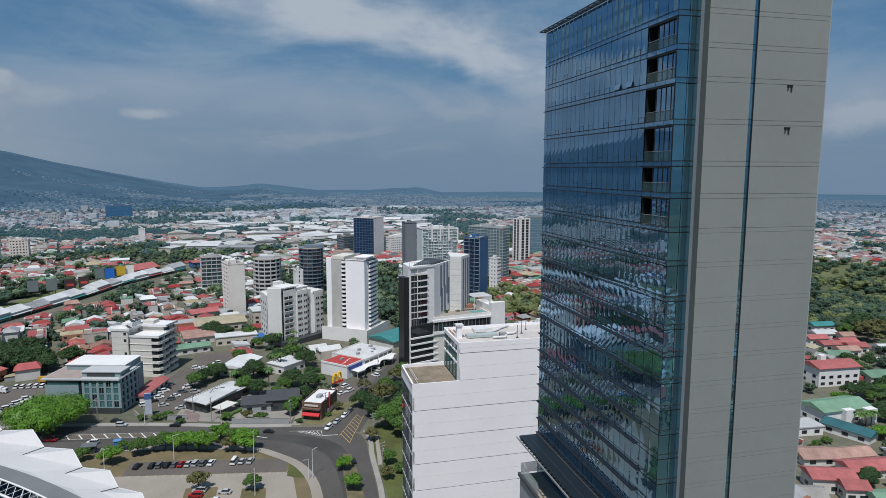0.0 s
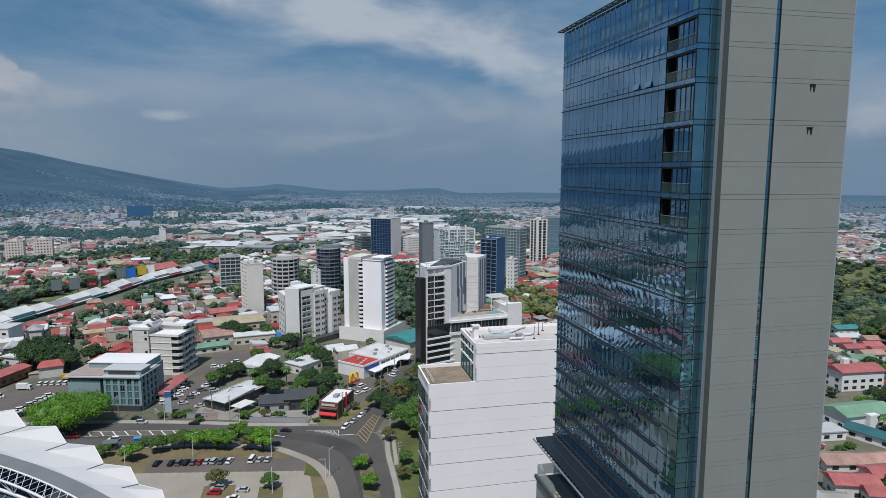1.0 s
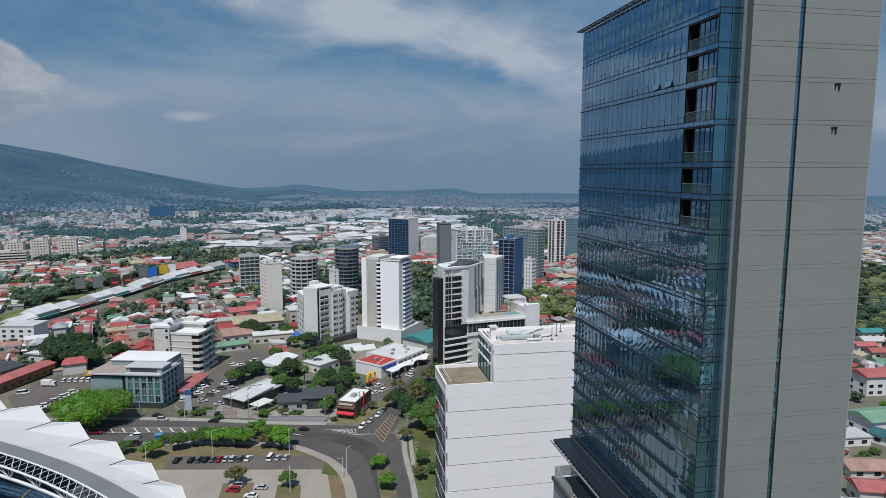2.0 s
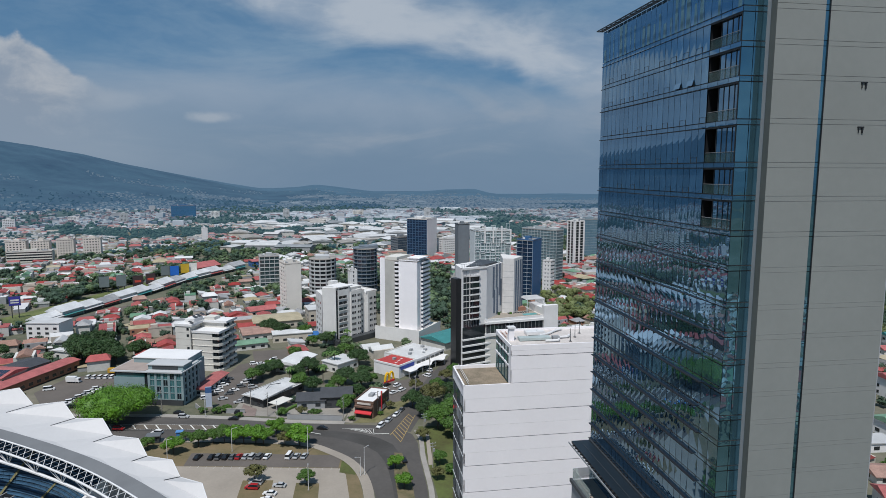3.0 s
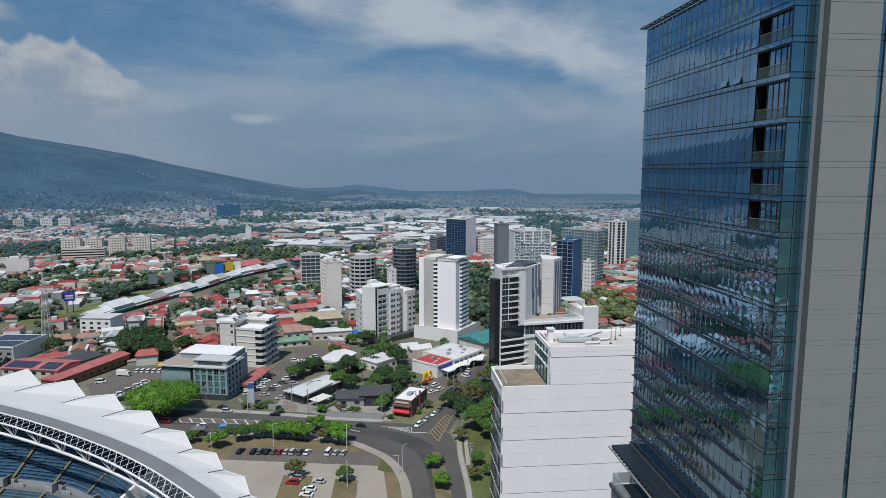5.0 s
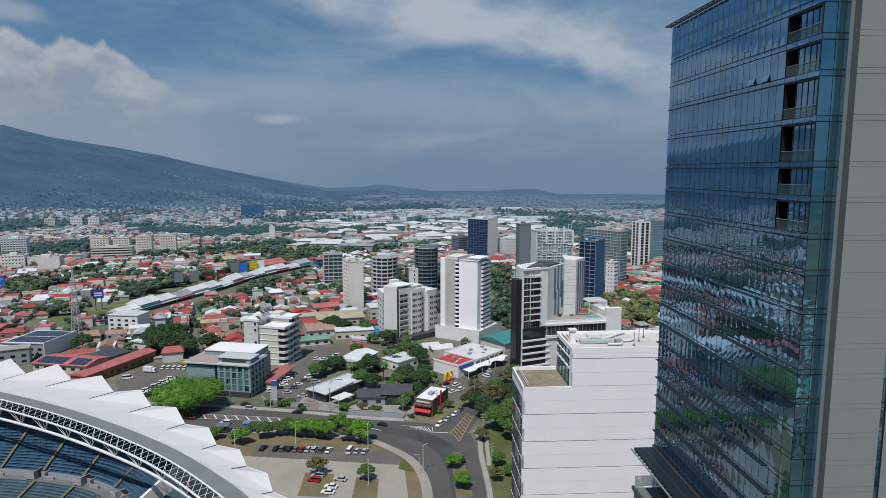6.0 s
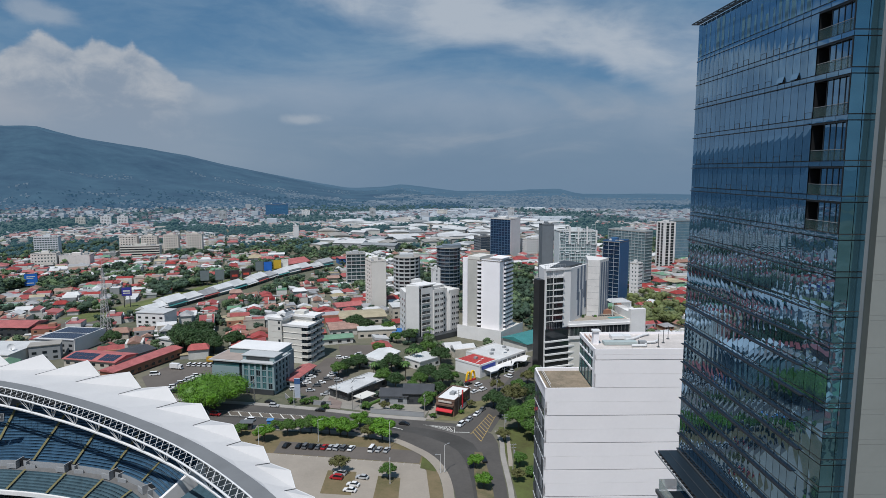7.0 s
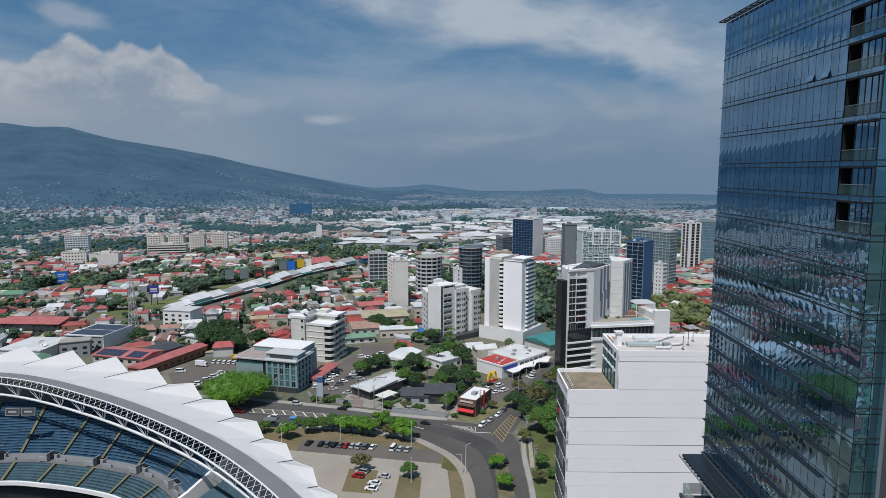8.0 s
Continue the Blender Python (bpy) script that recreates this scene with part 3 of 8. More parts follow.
    for i in range(int((TY1 - TY0) / 1.5) + 1):
        crown.box(TX - 0.9, TX + 0.05, TY0 + 1.5 * i, TY0 + 1.5 * i + 0.08, 119.95, 120.06)
    crown.box(TX - 0.9, TX + 0.05, TY1 + 0.3, TY1 + 0.4, 119.95, 120.1)
    part("roof_grille", crown, BLACK, tower, "dark metal roof grille overhanging the glass")
    # side ledge and terrace low on the glass side
    slate = mat("blue_black_metal", (0.013, 0.02, 0.027), 0.4, var=0.15, scale=0.3)
    ledge = part("ledge", Solid().box(33.7, TX - 0.02, 42, 87.4, 58.4, 58.76), slate, tower, "blue-black ledge with a slatted edge")
    part("seam", Solid().box(35.0, 35.06, 42, 87.4, 58.76, 58.8).box(TX - 0.5, TX - 0.3, 42, 87.4, 58.76, 58.95), GREY_DARK, ledge)
    for i in range(44):
        part("slat", Solid().box(33.3, 33.7, 42.2 + 1.02 * i, 42.35 + 1.02 * i, 58.45, 58.7), BLACK, ledge)
        part("clip", Solid().box(TX - 0.3, TX - 0.04, 42.2 + 1.02 * i, 42.42 + 1.02 * i, 58.76, 59.0), BLACK, ledge)
    part("edge_bar", Solid().box(33.2, 33.3, 42, 87.4, 58.45, 58.7), GREY_MID, ledge, "grey outer bar")
    part("terrace", Solid().box(33.7, TX - 0.02, 42, 86.8, -3, 52.6), GREY_MID, tower, "grey lower block with a roof terrace")
    part("terrace_deck", Solid().box(33.75, TX - 0.02, 42, 86.7, 52.6, 52.7), CONCRETE_LIGHT, tower, "pale terrace paving")
    part("terrace_kerb", Solid().box(33.4, 33.8, 42, 87.0, 52.4, 52.95), GREY_DARK, tower, "dark kerb of the terrace")
    clear = glass_mat("pale_rail_glass", (0.42, 0.52, 0.50), 1.5, 0.05)
    clear.node_tree.nodes["Principled BSDF"].inputs["Alpha"].default_value = 0.45
    part("terrace_rail", Solid().box(33.82, 33.86, 80.0, 86.8, 52.95, 54.6).box(33.82, 36.9, 86.7, 86.76, 52.95, 54.6), clear, tower, "green-tinted glass rail")


make_tower()


# ---------------------------------------------------------------- the white panelled block beside it
def make_white_block():
    K = 1.316     # size of the module
    TO = pose(0, 0, 0, 0, 0, -3.6) @ pose(23.74, 124.3, -33.7) @ Matrix.Scale(K, 4)
    blk = thing("office_block", TO, "white panelled office block with stepped roof and glazed side", "building")
    X1, D = 30.0, 10.3
    lo, up, ux, ud = 67.5, 73.8, 7.7, 10.3
    part("body", Solid().box(0.25, X1, 0.2, D, 24, lo - 0.9).box(ux + 0.25, X1, 0.2, ud, lo - 0.9, up - 0.8), mat("block_core", (0.30, 0.31, 0.33), 0.7), blk)
    z1 = up
    rows = [(up, up - 1.75), (up - 1.75, lo)] + [(lo - 4.55 * i, lo - 4.55 * (i + 1)) for i in range(10)]
    for z1, z0 in rows:
        x0 = ux if z1 > lo else 0.0
        z0 = max(z0, 24.0)
        mid = (z0 + z1) / 2
        part("panel", Solid().box(x0, X1, 0, 0.2, z0 + 0.07, mid - 0.012), WHITE, blk)
        part("panel", Solid().box(x0, X1, 0.004, 0.2, mid + 0.012, z1 - 0.07 if z1 not in (up, lo) else z1), WHITE, blk)
    # glazed side with white bands
    part("side_glass", Solid().box(0.12, 0.24, 0.3, D, 24, lo - 2), glass_mat("blue_grey_glazing", (0.17, 0.23, 0.28), 1.7, 0.03, wobble=0.15, wscale=0.5, metal=0.7), blk, "blue-grey side glazing")
    part("side_head", Solid().box(0.0, 0.2, 0.2, D, lo - 2.0, lo), WHITE, blk, "white head over the side glazing")
    for i in range(12):
        z = lo - 2.0 - 3.45 * (i + 1)
        if z > 24:
            part("side_band", Solid().box(0.05, 0.2, 0.2, D, z - 0.09, z + 0.09), PALE_GREY, blk)
            part("side_blind", Solid().box(0.1, 0.125, 0.4 + (i * 2.3) % 4, 3.5 + (i * 3.1) % 6, z + 1.4, z + 3.2), GREY_MID, blk, "pale blind behind the glazing")
    for i in range(7):
        part("side_mullion", Solid().box(0.06, 0.2, 1.4 + 1.3 * i, 1.46 + 1.3 * i, 24, lo - 2.0), GREY_DARK, blk)
    part("corner_trim", Solid().box(-0.02, 0.3, 0.0, 0.3, 24, lo), WHITE, blk)
    # lower roof terrace
    part("terrace_deck", Solid().box(0.3, ux, 0.3, D - 0.3, lo - 0.9, lo - 0.45), mat("gravel_deck", (0.27, 0.21, 0.155), 0.95, var=0.6, scale=0.35, grain=4, bump=0.3, tint=(0.22, 0.20, 0.13)), blk, "brown gravel roof deck")
    part("parapet", Solid().box(0.0, 0.25, 0.2, D, lo - 0.9, lo + 0.02).box(0.25, ux, D - 0.3, D, lo - 0.9, lo + 0.1), WHITE, blk)
    part("rail", Solid().box(0.9, 0.95, 0.5, D - 0.5, lo + 0.5, lo + 0.56).box(0.9, 0.95, 0.5, D - 0.5, lo + 0.0, lo + 0.05), STEEL, blk)
    # upper block: glazed flank and roof
    part("upper_glass", Solid().box(ux + 0.12, ux + 0.24, 1.3, ud, lo - 0.5, up - 0.5), GLASS_TEAL, blk, "green-blue glazed flank")
    part("upper_band", Solid().box(ux, ux + 0.2, 0.0, 1.3, lo - 0.6, up).box(ux, ux + 0.2, 1.3, ud, up - 0.7, up).box(ux, ux + 0.2, 1.3, ud, lo + 2.4, lo + 2.7).box(ux + 0.02, ux + 0.2, 1.3, ud, lo + 4.2, lo + 4.45), WHITE, blk)
    for i in range(4):
        part("mullion", Solid().box(ux + 0.02, ux + 0.14, 2.2 + 2.1 * i, 2.28 + 2.1 * i, lo - 0.5, up - 0.7), GREY_DARK, blk)
    part("roof_deck", Solid().box(ux + 0.3, X1, 0.3, ud, up - 0.8, up - 0.35), mat("white_roof_deck", (0.55, 0.505, 0.475), 0.8, var=0.22, scale=0.25, grain=2), blk, "pale roof deck")
    part("roof_edge", Solid().box(ux, X1, ud - 0.25, ud, up - 0.8, up + 0.05), WHITE, blk)
    # plant on the roof
    def unit(name, x, y, w, d, h, m, label):
        u = tagged(new(name, Solid().box(-w / 2, w / 2, -d / 2, d / 2, 0.12, h).box(-w / 2 + 0.1, -w / 2 + 0.3, -d / 2, d / 2, 0, 0.12).box(w / 2 - 0.3, w / 2 - 0.1, -d / 2, d / 2, 0, 0.12).mesh(name, m)), label, "roof plant")
        u.matrix_basis = TO @ pose(x, y, up - 0.35)
        return u
    unit("air_handler", 12.8, 4.0, 5.4, 1.5, 0.55, mat("pale_green_metal", (0.40, 0.46, 0.45), 0.5), "pale green-grey air handler on the white roof")
    unit("air_handler", 13.6, 7.6, 2.6, 1.8, 0.6, STEEL, "white air handler on the pale roof deck")
    unit("roof_box", 16.4, 3.6, 1.1, 1.0, 0.7, GREY_MID, "grey metal box on the white roof")
    unit("roof_hatch", 14.9, 7.2, 1.2, 1.2, 0.7, STEEL, "white roof hatch on the pale deck")
    for i in range(4):
        duct = Solid().tube((0, 0, 0.3), (2.2 - 0.3 * i, 0.4 * i, 0.3), 0.2, n=8).tube((2.2 - 0.3 * i, 0.4 * i, 0.3), (2.6, 0.4 * i + 0.8, 0.3), 0.2, n=8).tube((0.4, 0.05, 0), (0.4, 0.05, 0.2), 0.05)
        ob = solo("roof_duct", duct, STEEL, "pale round duct on the roof deck", "duct")
        ob.matrix_basis = TO @ pose(14.2 + 2.6 * (i % 2), 2.2 + 1.7 * i, up - 0.35)
    ch = thing("chimney", TO @ pose(8.9, 4.4, up - 0.35), "white roof vent stack with a cowl", "vent")
    part("shaft", Solid().box(-0.45, 0.45, -0.45, 0.45, 0, 2.1), WHITE, ch)
    part("cowl", Solid().box(-0.65, 0.65, -0.65, 0.65, 2.1, 2.35), STEEL, ch)
    for i in range(5):
        mast = thing("roof_post", TO @ pose(18.5 + 1.7 * i, 2.2 + 2.4 * (i % 3), up - 0.35), "thin dark post on the white roof", "post", "posts on the roof")
        part("pole", Solid().tube((0, 0, 0), (0, 0, 2.2), 0.05), GREY_DARK, mast)
        part("foot", Solid().box(-0.2, 0.2, -0.2, 0.2, 0, 0.1), GREY_DARK, mast)
    for i in range(3):
        pipe = Solid().tube((0, 0, 0.25), (0, 4.2 - i * 0.6, 0.25), 0.06).tube((0, 1, 0), (0, 1, 0.25), 0.04).tube((0, 2.8, 0), (0, 2.8, 0.25), 0.04)
        ob = solo("roof_pipe", pipe, mat("rust_pipe", (0.35, 0.16, 0.10), 0.7), "rust-coloured pipe run on the roof", "pipe")
        ob.matrix_basis = TO @ pose(8.4 + 0.7 * i, 5.5, up - 0.35)


make_white_block()
# ---------------------------------------------------------------- high buildings of the town
def face_box(s, face, w, d, u0, u1, z0, z1, o0, o1):
    """A box on one side of a building: u along the side, o outwards from it."""
    if face == "front":
        s.box(u0, u1, -o1, -o0, z0, z1)
    elif face == "left":
        s.box(-o1, -o0, u0, u1, z0, z1)
    elif face == "right":
        s.box(w + o0, w + o1, u0, u1, z0, z1)
    else:
        s.box(u0, u1, d + o0, d + o1, z0, z1)


def highrise(name, label, x, y, yaw, w, d, h, floors, faces, wall, glass=None, base=0.0, pier=3.2, band=0.45, category="building", roof=True, pw=0.4, frame_m=None):
    """A storeyed building. faces: for each side, blank, bands, grid, windows, balcony or curtain."""
    glass, frame_m = glass or GLASS_DARK, frame_m or wall
    b = thing(name, pose(x, y, 0, 0, 0, yaw), label, category)
    c, e = math.cos(radians(yaw)), math.sin(radians(yaw))
    FOOT.append((x + c * w / 2 - e * d / 2, y + e * w / 2 + c * d / 2, math.hypot(w, d) / 2))
    part("core", Solid().box(0.05, w - 0.05, 0.05, d - 0.05, 0, h - 0.6), glass, b, "dark glazing")
    fh = (h - base) / floors
    sides = dict(zip(("front", "left", "right", "back"), faces))
    blank = Solid()
    rings, piers = Solid(), []
    for f, kind in sides.items():
        L = w if f in ("front", "back") else d
        if base:
            face_box(blank, f, w, d, -0.0, L, 0, base, 0, 0.3)
        if kind == "blank":
            face_box(blank, f, w, d, 0.0, L, base, h, 0, 0.3)
        elif kind == "stripe":
            face_box(blank, f, w, d, 0.0, L * 0.42, base, h, 0, 0.3)
            face_box(blank, f, w, d, L * 0.58, L, base, h, 0, 0.3)
            face_box(rings, f, w, d, L * 0.42, L * 0.58, 0, fh * 0.35, 0, 0.3)
        elif kind == "stripes":
            for u0, u1 in ((0.0, 0.14), (0.42, 0.56), (0.86, 1.0)):
                s = Solid()
                face_box(s, f, w, d, L * u0, L * u1, base, h, 0, 0.4)
                piers.append(s)
            face_box(rings, f, w, d, L * 0.14, L * 0.86, 0, fh * 0.12, 0, 0.1)
        elif kind in ("bands", "grid", "windows", "balcony", "curtain"):
            t = {"bands": band, "grid": band, "windows": 0.55, "balcony": 0.36, "curtain": 0.14}[kind]
            face_box(rings, f, w, d, 0, L, 0, fh * t, 0, 1.2 if kind == "balcony" else 0.12 if kind == "curtain" else 0.3)
            n = max(1, round(L / (1.6 if kind == "curtain" else pier)))
            if kind == "balcony":
                n = max(1, round(L / 6.0))
            ww = {"bands": 0.0, "grid": pw, "windows": L / n * 0.5, "balcony": 0.3, "curtain": 0.12}[kind]
            if ww:
                for i in range(n + 1):
                    u = min(max(L * i / n - ww / 2, 0), L - ww)
                    s = Solid()
                    face_box(s, f, w, d, u, u + ww, base, h, -0.05, 0.14 if kind == "curtain" else 1.0 if kind == "balcony" else 0.25)
                    piers.append(s)
    if blank.v:
        part("wall", blank, wall, b)
    if rings.v:
        me = rings.mesh("floor_band", frame_m)
        for i in range(floors):
            part("floor_band", me, frame_m, b, m=pose(0, 0, base + fh * i))
    for s in piers:
        part("pier", s, frame_m, b)
    if roof:
        part("roof", Solid().box(-0.3, w + 0.3, -0.3, d + 0.3, h - 0.6, h - 0.1), CONCRETE, b)
        p = Solid()
        for f in sides:
            face_box(p, f, w, d, -0.3, (w if f in ("front", "back") else d) + 0.3, h - 0.1, h + 0.8, -0.0, 0.3)
        part("parapet", p, wall, b)
        rng = random.Random(int(x * 7 + y))
        part("lift_house", Solid().box(w * 0.35, w * 0.65, d * 0.4, d * 0.75, h - 0.1, h + 2.6), wall, b)
        part("roof_unit", Solid().box(w * 0.12, w * 0.25, d * 0.2, d * 0.35, h - 0.1, h + 1.1), GREY_MID, b)
        part("roof_unit", Solid().box(w * 0.75, w * 0.88, d * 0.5, d * 0.8, h - 0.1, h + 1.3), GREY_MID, b)
        part("water_tank", Solid().cyl(w * 0.25, d * 0.7, h - 0.1, h + 1.6, min(w, d) * 0.07, 10), STEEL, b)
    return b


BLUE_WALL = mat("deep_blue_cladding", (0.035, 0.115, 0.25), 0.5, var=0.15)
NAVY_FRAME = mat("navy_frame", (0.045, 0.10, 0.18), 0.5, var=0.15)
GLASS_TEAL_DARK = glass_mat("window_teal_dark", (0.03, 0.06, 0.065), 1.8, 0.05)
GLASS_NAVY = glass_mat("window_navy", (0.012, 0.03, 0.065), 1.4, 0.08)
GLASS_GREY = glass_mat("window_grey", (0.12, 0.155, 0.165), 1.7, 0.08)
GREY_COOL = mat("cool_grey_cladding", (0.16, 0.18, 0.20), 0.6, var=0.12)
highrise("slab_tower", "beige blank-sided slab tower", -16.2, 482, 18, 11.6, 17, 37, 12, ("blank", "windows", "blank", "blank"), CREAM, pier=8.0)
highrise("glass_block", "grey glazed office block", -44, 602, 6, 18, 15, 29, 8, ("grid", "grid", "blank", "blank"), PALE_GREY, GLASS_TEAL_DARK, pier=4.4, band=0.2, pw=0.35)
highrise("blue_tower", "dark blue clad tower with white framed glazing", 182.3, 482.3, 45, 17, 14.5, 51, 15, ("blank", "grid", "blank", "blank"), BLUE_WALL, GLASS_NAVY, band=0.05, pw=0.14, pier=5.5, frame_m=mat("thin_pale_frame", (0.46, 0.53, 0.60), 0.6))
highrise("lattice_tower", "white lattice-fronted apartment tower with dark grey flank", 158, 574, 0, 36, 18, 52, 17, ("grid", "blank", "blank", "blank"), mat("cool_white_frame", (0.70, 0.74, 0.75), 0.6), glass_mat("window_sage", (0.20, 0.28, 0.29), 1.8, 0.06), band=0.16, pw=0.25, pier=6.0)


def lattice_frames():
    """White frames of uneven height standing before the glazing of the lattice tower."""
    b = [o for o in scene.objects if o.name == "lattice_tower"][0]
    rng = random.Random(17)
    for i in range(7):
        z = rng.uniform(0, 3)
        while z < 51:
            k = rng.choice((2, 3, 3, 4)) * 52 / 17
            x0, x1 = i * 5.1 + rng.choice((0.2, 0.9)), i * 5.1 + rng.choice((3.6, 4.4, 5.0))
            s = Solid().box(x0, x0 + 0.25, -0.8, -0.3, z, z + k).box(x1 - 0.25, x1, -0.8, -0.3, z, z + k).box(x0, x1, -0.85, -0.3, z + k - 0.25, z + k).box(x0, x1, -0.8, -0.3, z, z + 0.6)
            part("balcony_frame", s, MATS["cool_white_frame"], b)
            z += k + rng.choice((0.0, 1.5, 3.0))
    for x, h in ((9, 57), (17.5, 55.5), (26, 56.5), (35, 53)):
        part("riser", Solid().box(x, x + 1.4, -0.9, 1.2, 40, h), WHITE_RENDER, b)


lattice_frames()
highrise("dark_flank", "tall dark grey service tower beside a lattice tower", 147, 596, 0, 11, 14, 57, 17, ("blank", "blank", "blank", "blank"), GREY_COOL)
highrise("dark_tower", "dark glazed tower with white side slab", 153, 792, 47, 24, 31, 50, 15, ("blank", "grid", "blank", "blank"), WHITE_RENDER, GLASS_NAVY, pw=0.75, band=0.22, pier=4.4, frame_m=NAVY_FRAME)
highrise("grid_tower", "grey gridded apartment tower", 238, 565, 35, 12, 41, 52, 17, ("bands", "grid", "blank", "blank"), mat("grey_frame", (0.36, 0.40, 0.415), 0.7), glass_mat("window_mist", (0.15, 0.22, 0.24), 1.8, 0.06), pw=0.3, band=0.14, pier=3.6)
highrise("striped_tower", "white tower with a dark glazed stripe", 311, 685, 14, 15, 14, 52, 16, ("stripes", "stripes", "blank", "blank"), WHITE_RENDER, GLASS_DARK)
highrise("glass_tower", "pale blue glass tower far behind", 354, 764, 6, 40, 20, 49, 14, ("curtain", "grid", "blank", "blank"), mat("blue_grey_frame", (0.22, 0.29, 0.33), 0.6), glass_mat("window_pale_blue", (0.10, 0.19, 0.25), 1.9, 0.05), band=0.14, pw=0.25)
highrise("low_apartments", "white low apartment block with ribbon windows", 178, 810, 20, 36, 14, 22, 7, ("windows", "windows", "blank", "blank"), WHITE_RENDER)
highrise("white_side_block", "white windowed block behind the blue tower", 214, 520, 40, 7, 8, 28, 8, ("bands", "windows", "blank", "blank"), WHITE_RENDER, GLASS_GREY, band=0.6)
highrise("slim_block", "slim white block with a blue window stripe", 31.5, 470, 10, 5.2, 7, 32, 10, ("stripe", "blank", "blank", "blank"), WHITE_RENDER, GLASS_BLUE)
highrise("low_glass_block", "low grey glazed block behind towers", 120, 830, 20, 20, 20, 24, 7, ("curtain", "grid", "blank", "blank"), GREY_COOL, GLASS_BLUE)
for x, y, yaw, w, h in ((-314, 880, 10, 19, 24), (-283, 880, 10, 20, 25), (-374, 884, 10, 22, 22), (-345, 884, 10, 20, 22)):
    highrise("beige_apartments", "beige mid-rise apartment block far off", x, y, yaw, w, 16, h, 7, ("windows", "grid", "blank", "blank"), mat("pale_brick_render", (0.70, 0.63, 0.57), 0.85, var=0.15), pier=3.4)
highrise("grey_apartments", "grey-white gridded apartment tower on the slope", -472, 858, 14, 28, 16, 24, 8, ("grid", "windows", "blank", "blank"), mat("cool_white_render", (0.64, 0.66, 0.68), 0.8, var=0.12), GLASS_GREY, pw=0.6)
highrise("cream_office", "cream low office with ribbon windows", -413, 742, 12, 26, 16, 15, 4, ("windows", "windows", "blank", "blank"), CREAM, GLASS_GREY)
highrise("pale_hall", "pale pink hall with blank walls", -386, 750, 10, 32, 18, 12, 2, ("blank", "blank", "blank", "blank"), mat("pale_pink_wall", (0.68, 0.63, 0.60), 0.85))
highrise("blue_office", "blue glazed office slab far off", -359, 1812, 6, 62, 20, 32, 8, ("curtain", "curtain", "blank", "blank"), BLUE_WALL, glass_mat("window_office_blue", (0.05, 0.15, 0.26), 1.8, 0.06))
highrise("white_marker_tower", "white slim slab with dark sides far off", -162, 1042, 12, 8, 14, 24, 6, ("blank", "grid", "blank", "blank"), WHITE_RENDER)


highrise("long_apartments", "cream long low apartment row", -356, 842, 8, 48, 12, 13, 4, ("bands", "bands", "blank", "blank"), OFFWHITE)
for x, y in ((-636, 1415), (-600, 1414)):
    highrise("white_far_block", "white apartment block on the hillside", x, y, 18, 21, 14, 20, 6, ("windows", "windows", "blank", "blank"), WHITE_RENDER)


for x, y, yaw, w, h, wall in ((-430, 1590, 12, 18, 22, PALE_GREY), (-250, 1760, 4, 22, 16, WHITE_RENDER), (-60, 1700, 0, 16, 24, PALE_GREY), (130, 1790, -6, 30, 14, OFFWHITE), (-720, 1480, 22, 20, 14, OFFWHITE), (310, 1640, -8, 16, 26, PALE_GREY), (-560, 1650, 16, 24, 12, WHITE_RENDER), (30, 1480, 2, 26, 12, WHITE_RENDER)):
    highrise("distant_block", "pale windowed block far off in the town", x, y, yaw, w, 14, h, max(3, round(h / 3.3)), ("windows", "windows", "blank", "blank"), wall)


def round_tower(name, label, x, y, r, h, floors, wall, sides=10, slant=0.0, glass=None, band=0.34):
    b = thing(name, pose(x, y, 0), label, "building")
    poly = lambda rr: [(rr * math.cos(2 * math.pi * i / sides), rr * math.sin(2 * math.pi * i / sides)) for i in range(sides)]
    part("core", Solid().prism(poly(r - 0.8), 0, h - 0.5), glass or GLASS_DARK, b, "dark glazing")
    fh, e_ = h / floors, 0.12 if glass else 0.35
    me = Solid().prism(poly(r), 0, fh * band).mesh("floor_band", wall)
    for i in range(floors):
        part("floor_band", me, wall, b, m=pose(0, 0, fh * i))
    part("roof", Solid().prism(poly(r), h - 0.5, h), CONCRETE, b)
    for i in range(sides):
        a = 2 * math.pi * i / sides
        part("pier", Solid().box(-e_, e_, -e_, e_, 0, h), wall, b, m=pose((r - 0.5) * math.cos(a), (r - 0.5) * math.sin(a), 0, 0, 0, math.degrees(a)))
    top = Solid().prism([(-r * 0.5, -r * 0.4), (r * 0.5, -r * 0.4), (r * 0.5, r * 0.4), (-r * 0.5, r * 0.4)], h, h + 2.4)
    if slant:
        top.add([(-r, -r * 0.6, h + 0.2), (r, -r * 0.6, h + slant), (r, r * 0.6, h + slant), (-r, r * 0.6, h + 0.2), (-r, -r * 0.6, h), (r, -r * 0.6, h), (r, r * 0.6, h), (-r, r * 0.6, h)],
                [(0, 1, 2, 3), (4, 5, 1, 0), (6, 7, 3, 2), (5, 6, 2, 1), (7, 4, 0, 3)])
    part("lift_house", top, wall, b)
    return b


round_tower("round_tower", "grey rounded tower with ribbon balconies", 13, 556, 12, 32, 9, PALE_GREY, sides=14)
round_tower("round_tower", "dark rounded glass tower with a slanted roof", 51, 558, 11, 40, 12, mat("slate_band", (0.17, 0.20, 0.23), 0.5), sides=16, slant=3.0, glass=GLASS_BLUE, band=0.2)
# ---------------------------------------------------------------- roads
AV_IN = [(-320, 310), (-200, 284), (-120, 263), (-65, 251), (-30, 243), (-3, 234), (8, 224), (15.6, 212), (19, 195), (18, 170), (8, 120), (0, 40), (-5, -150)]
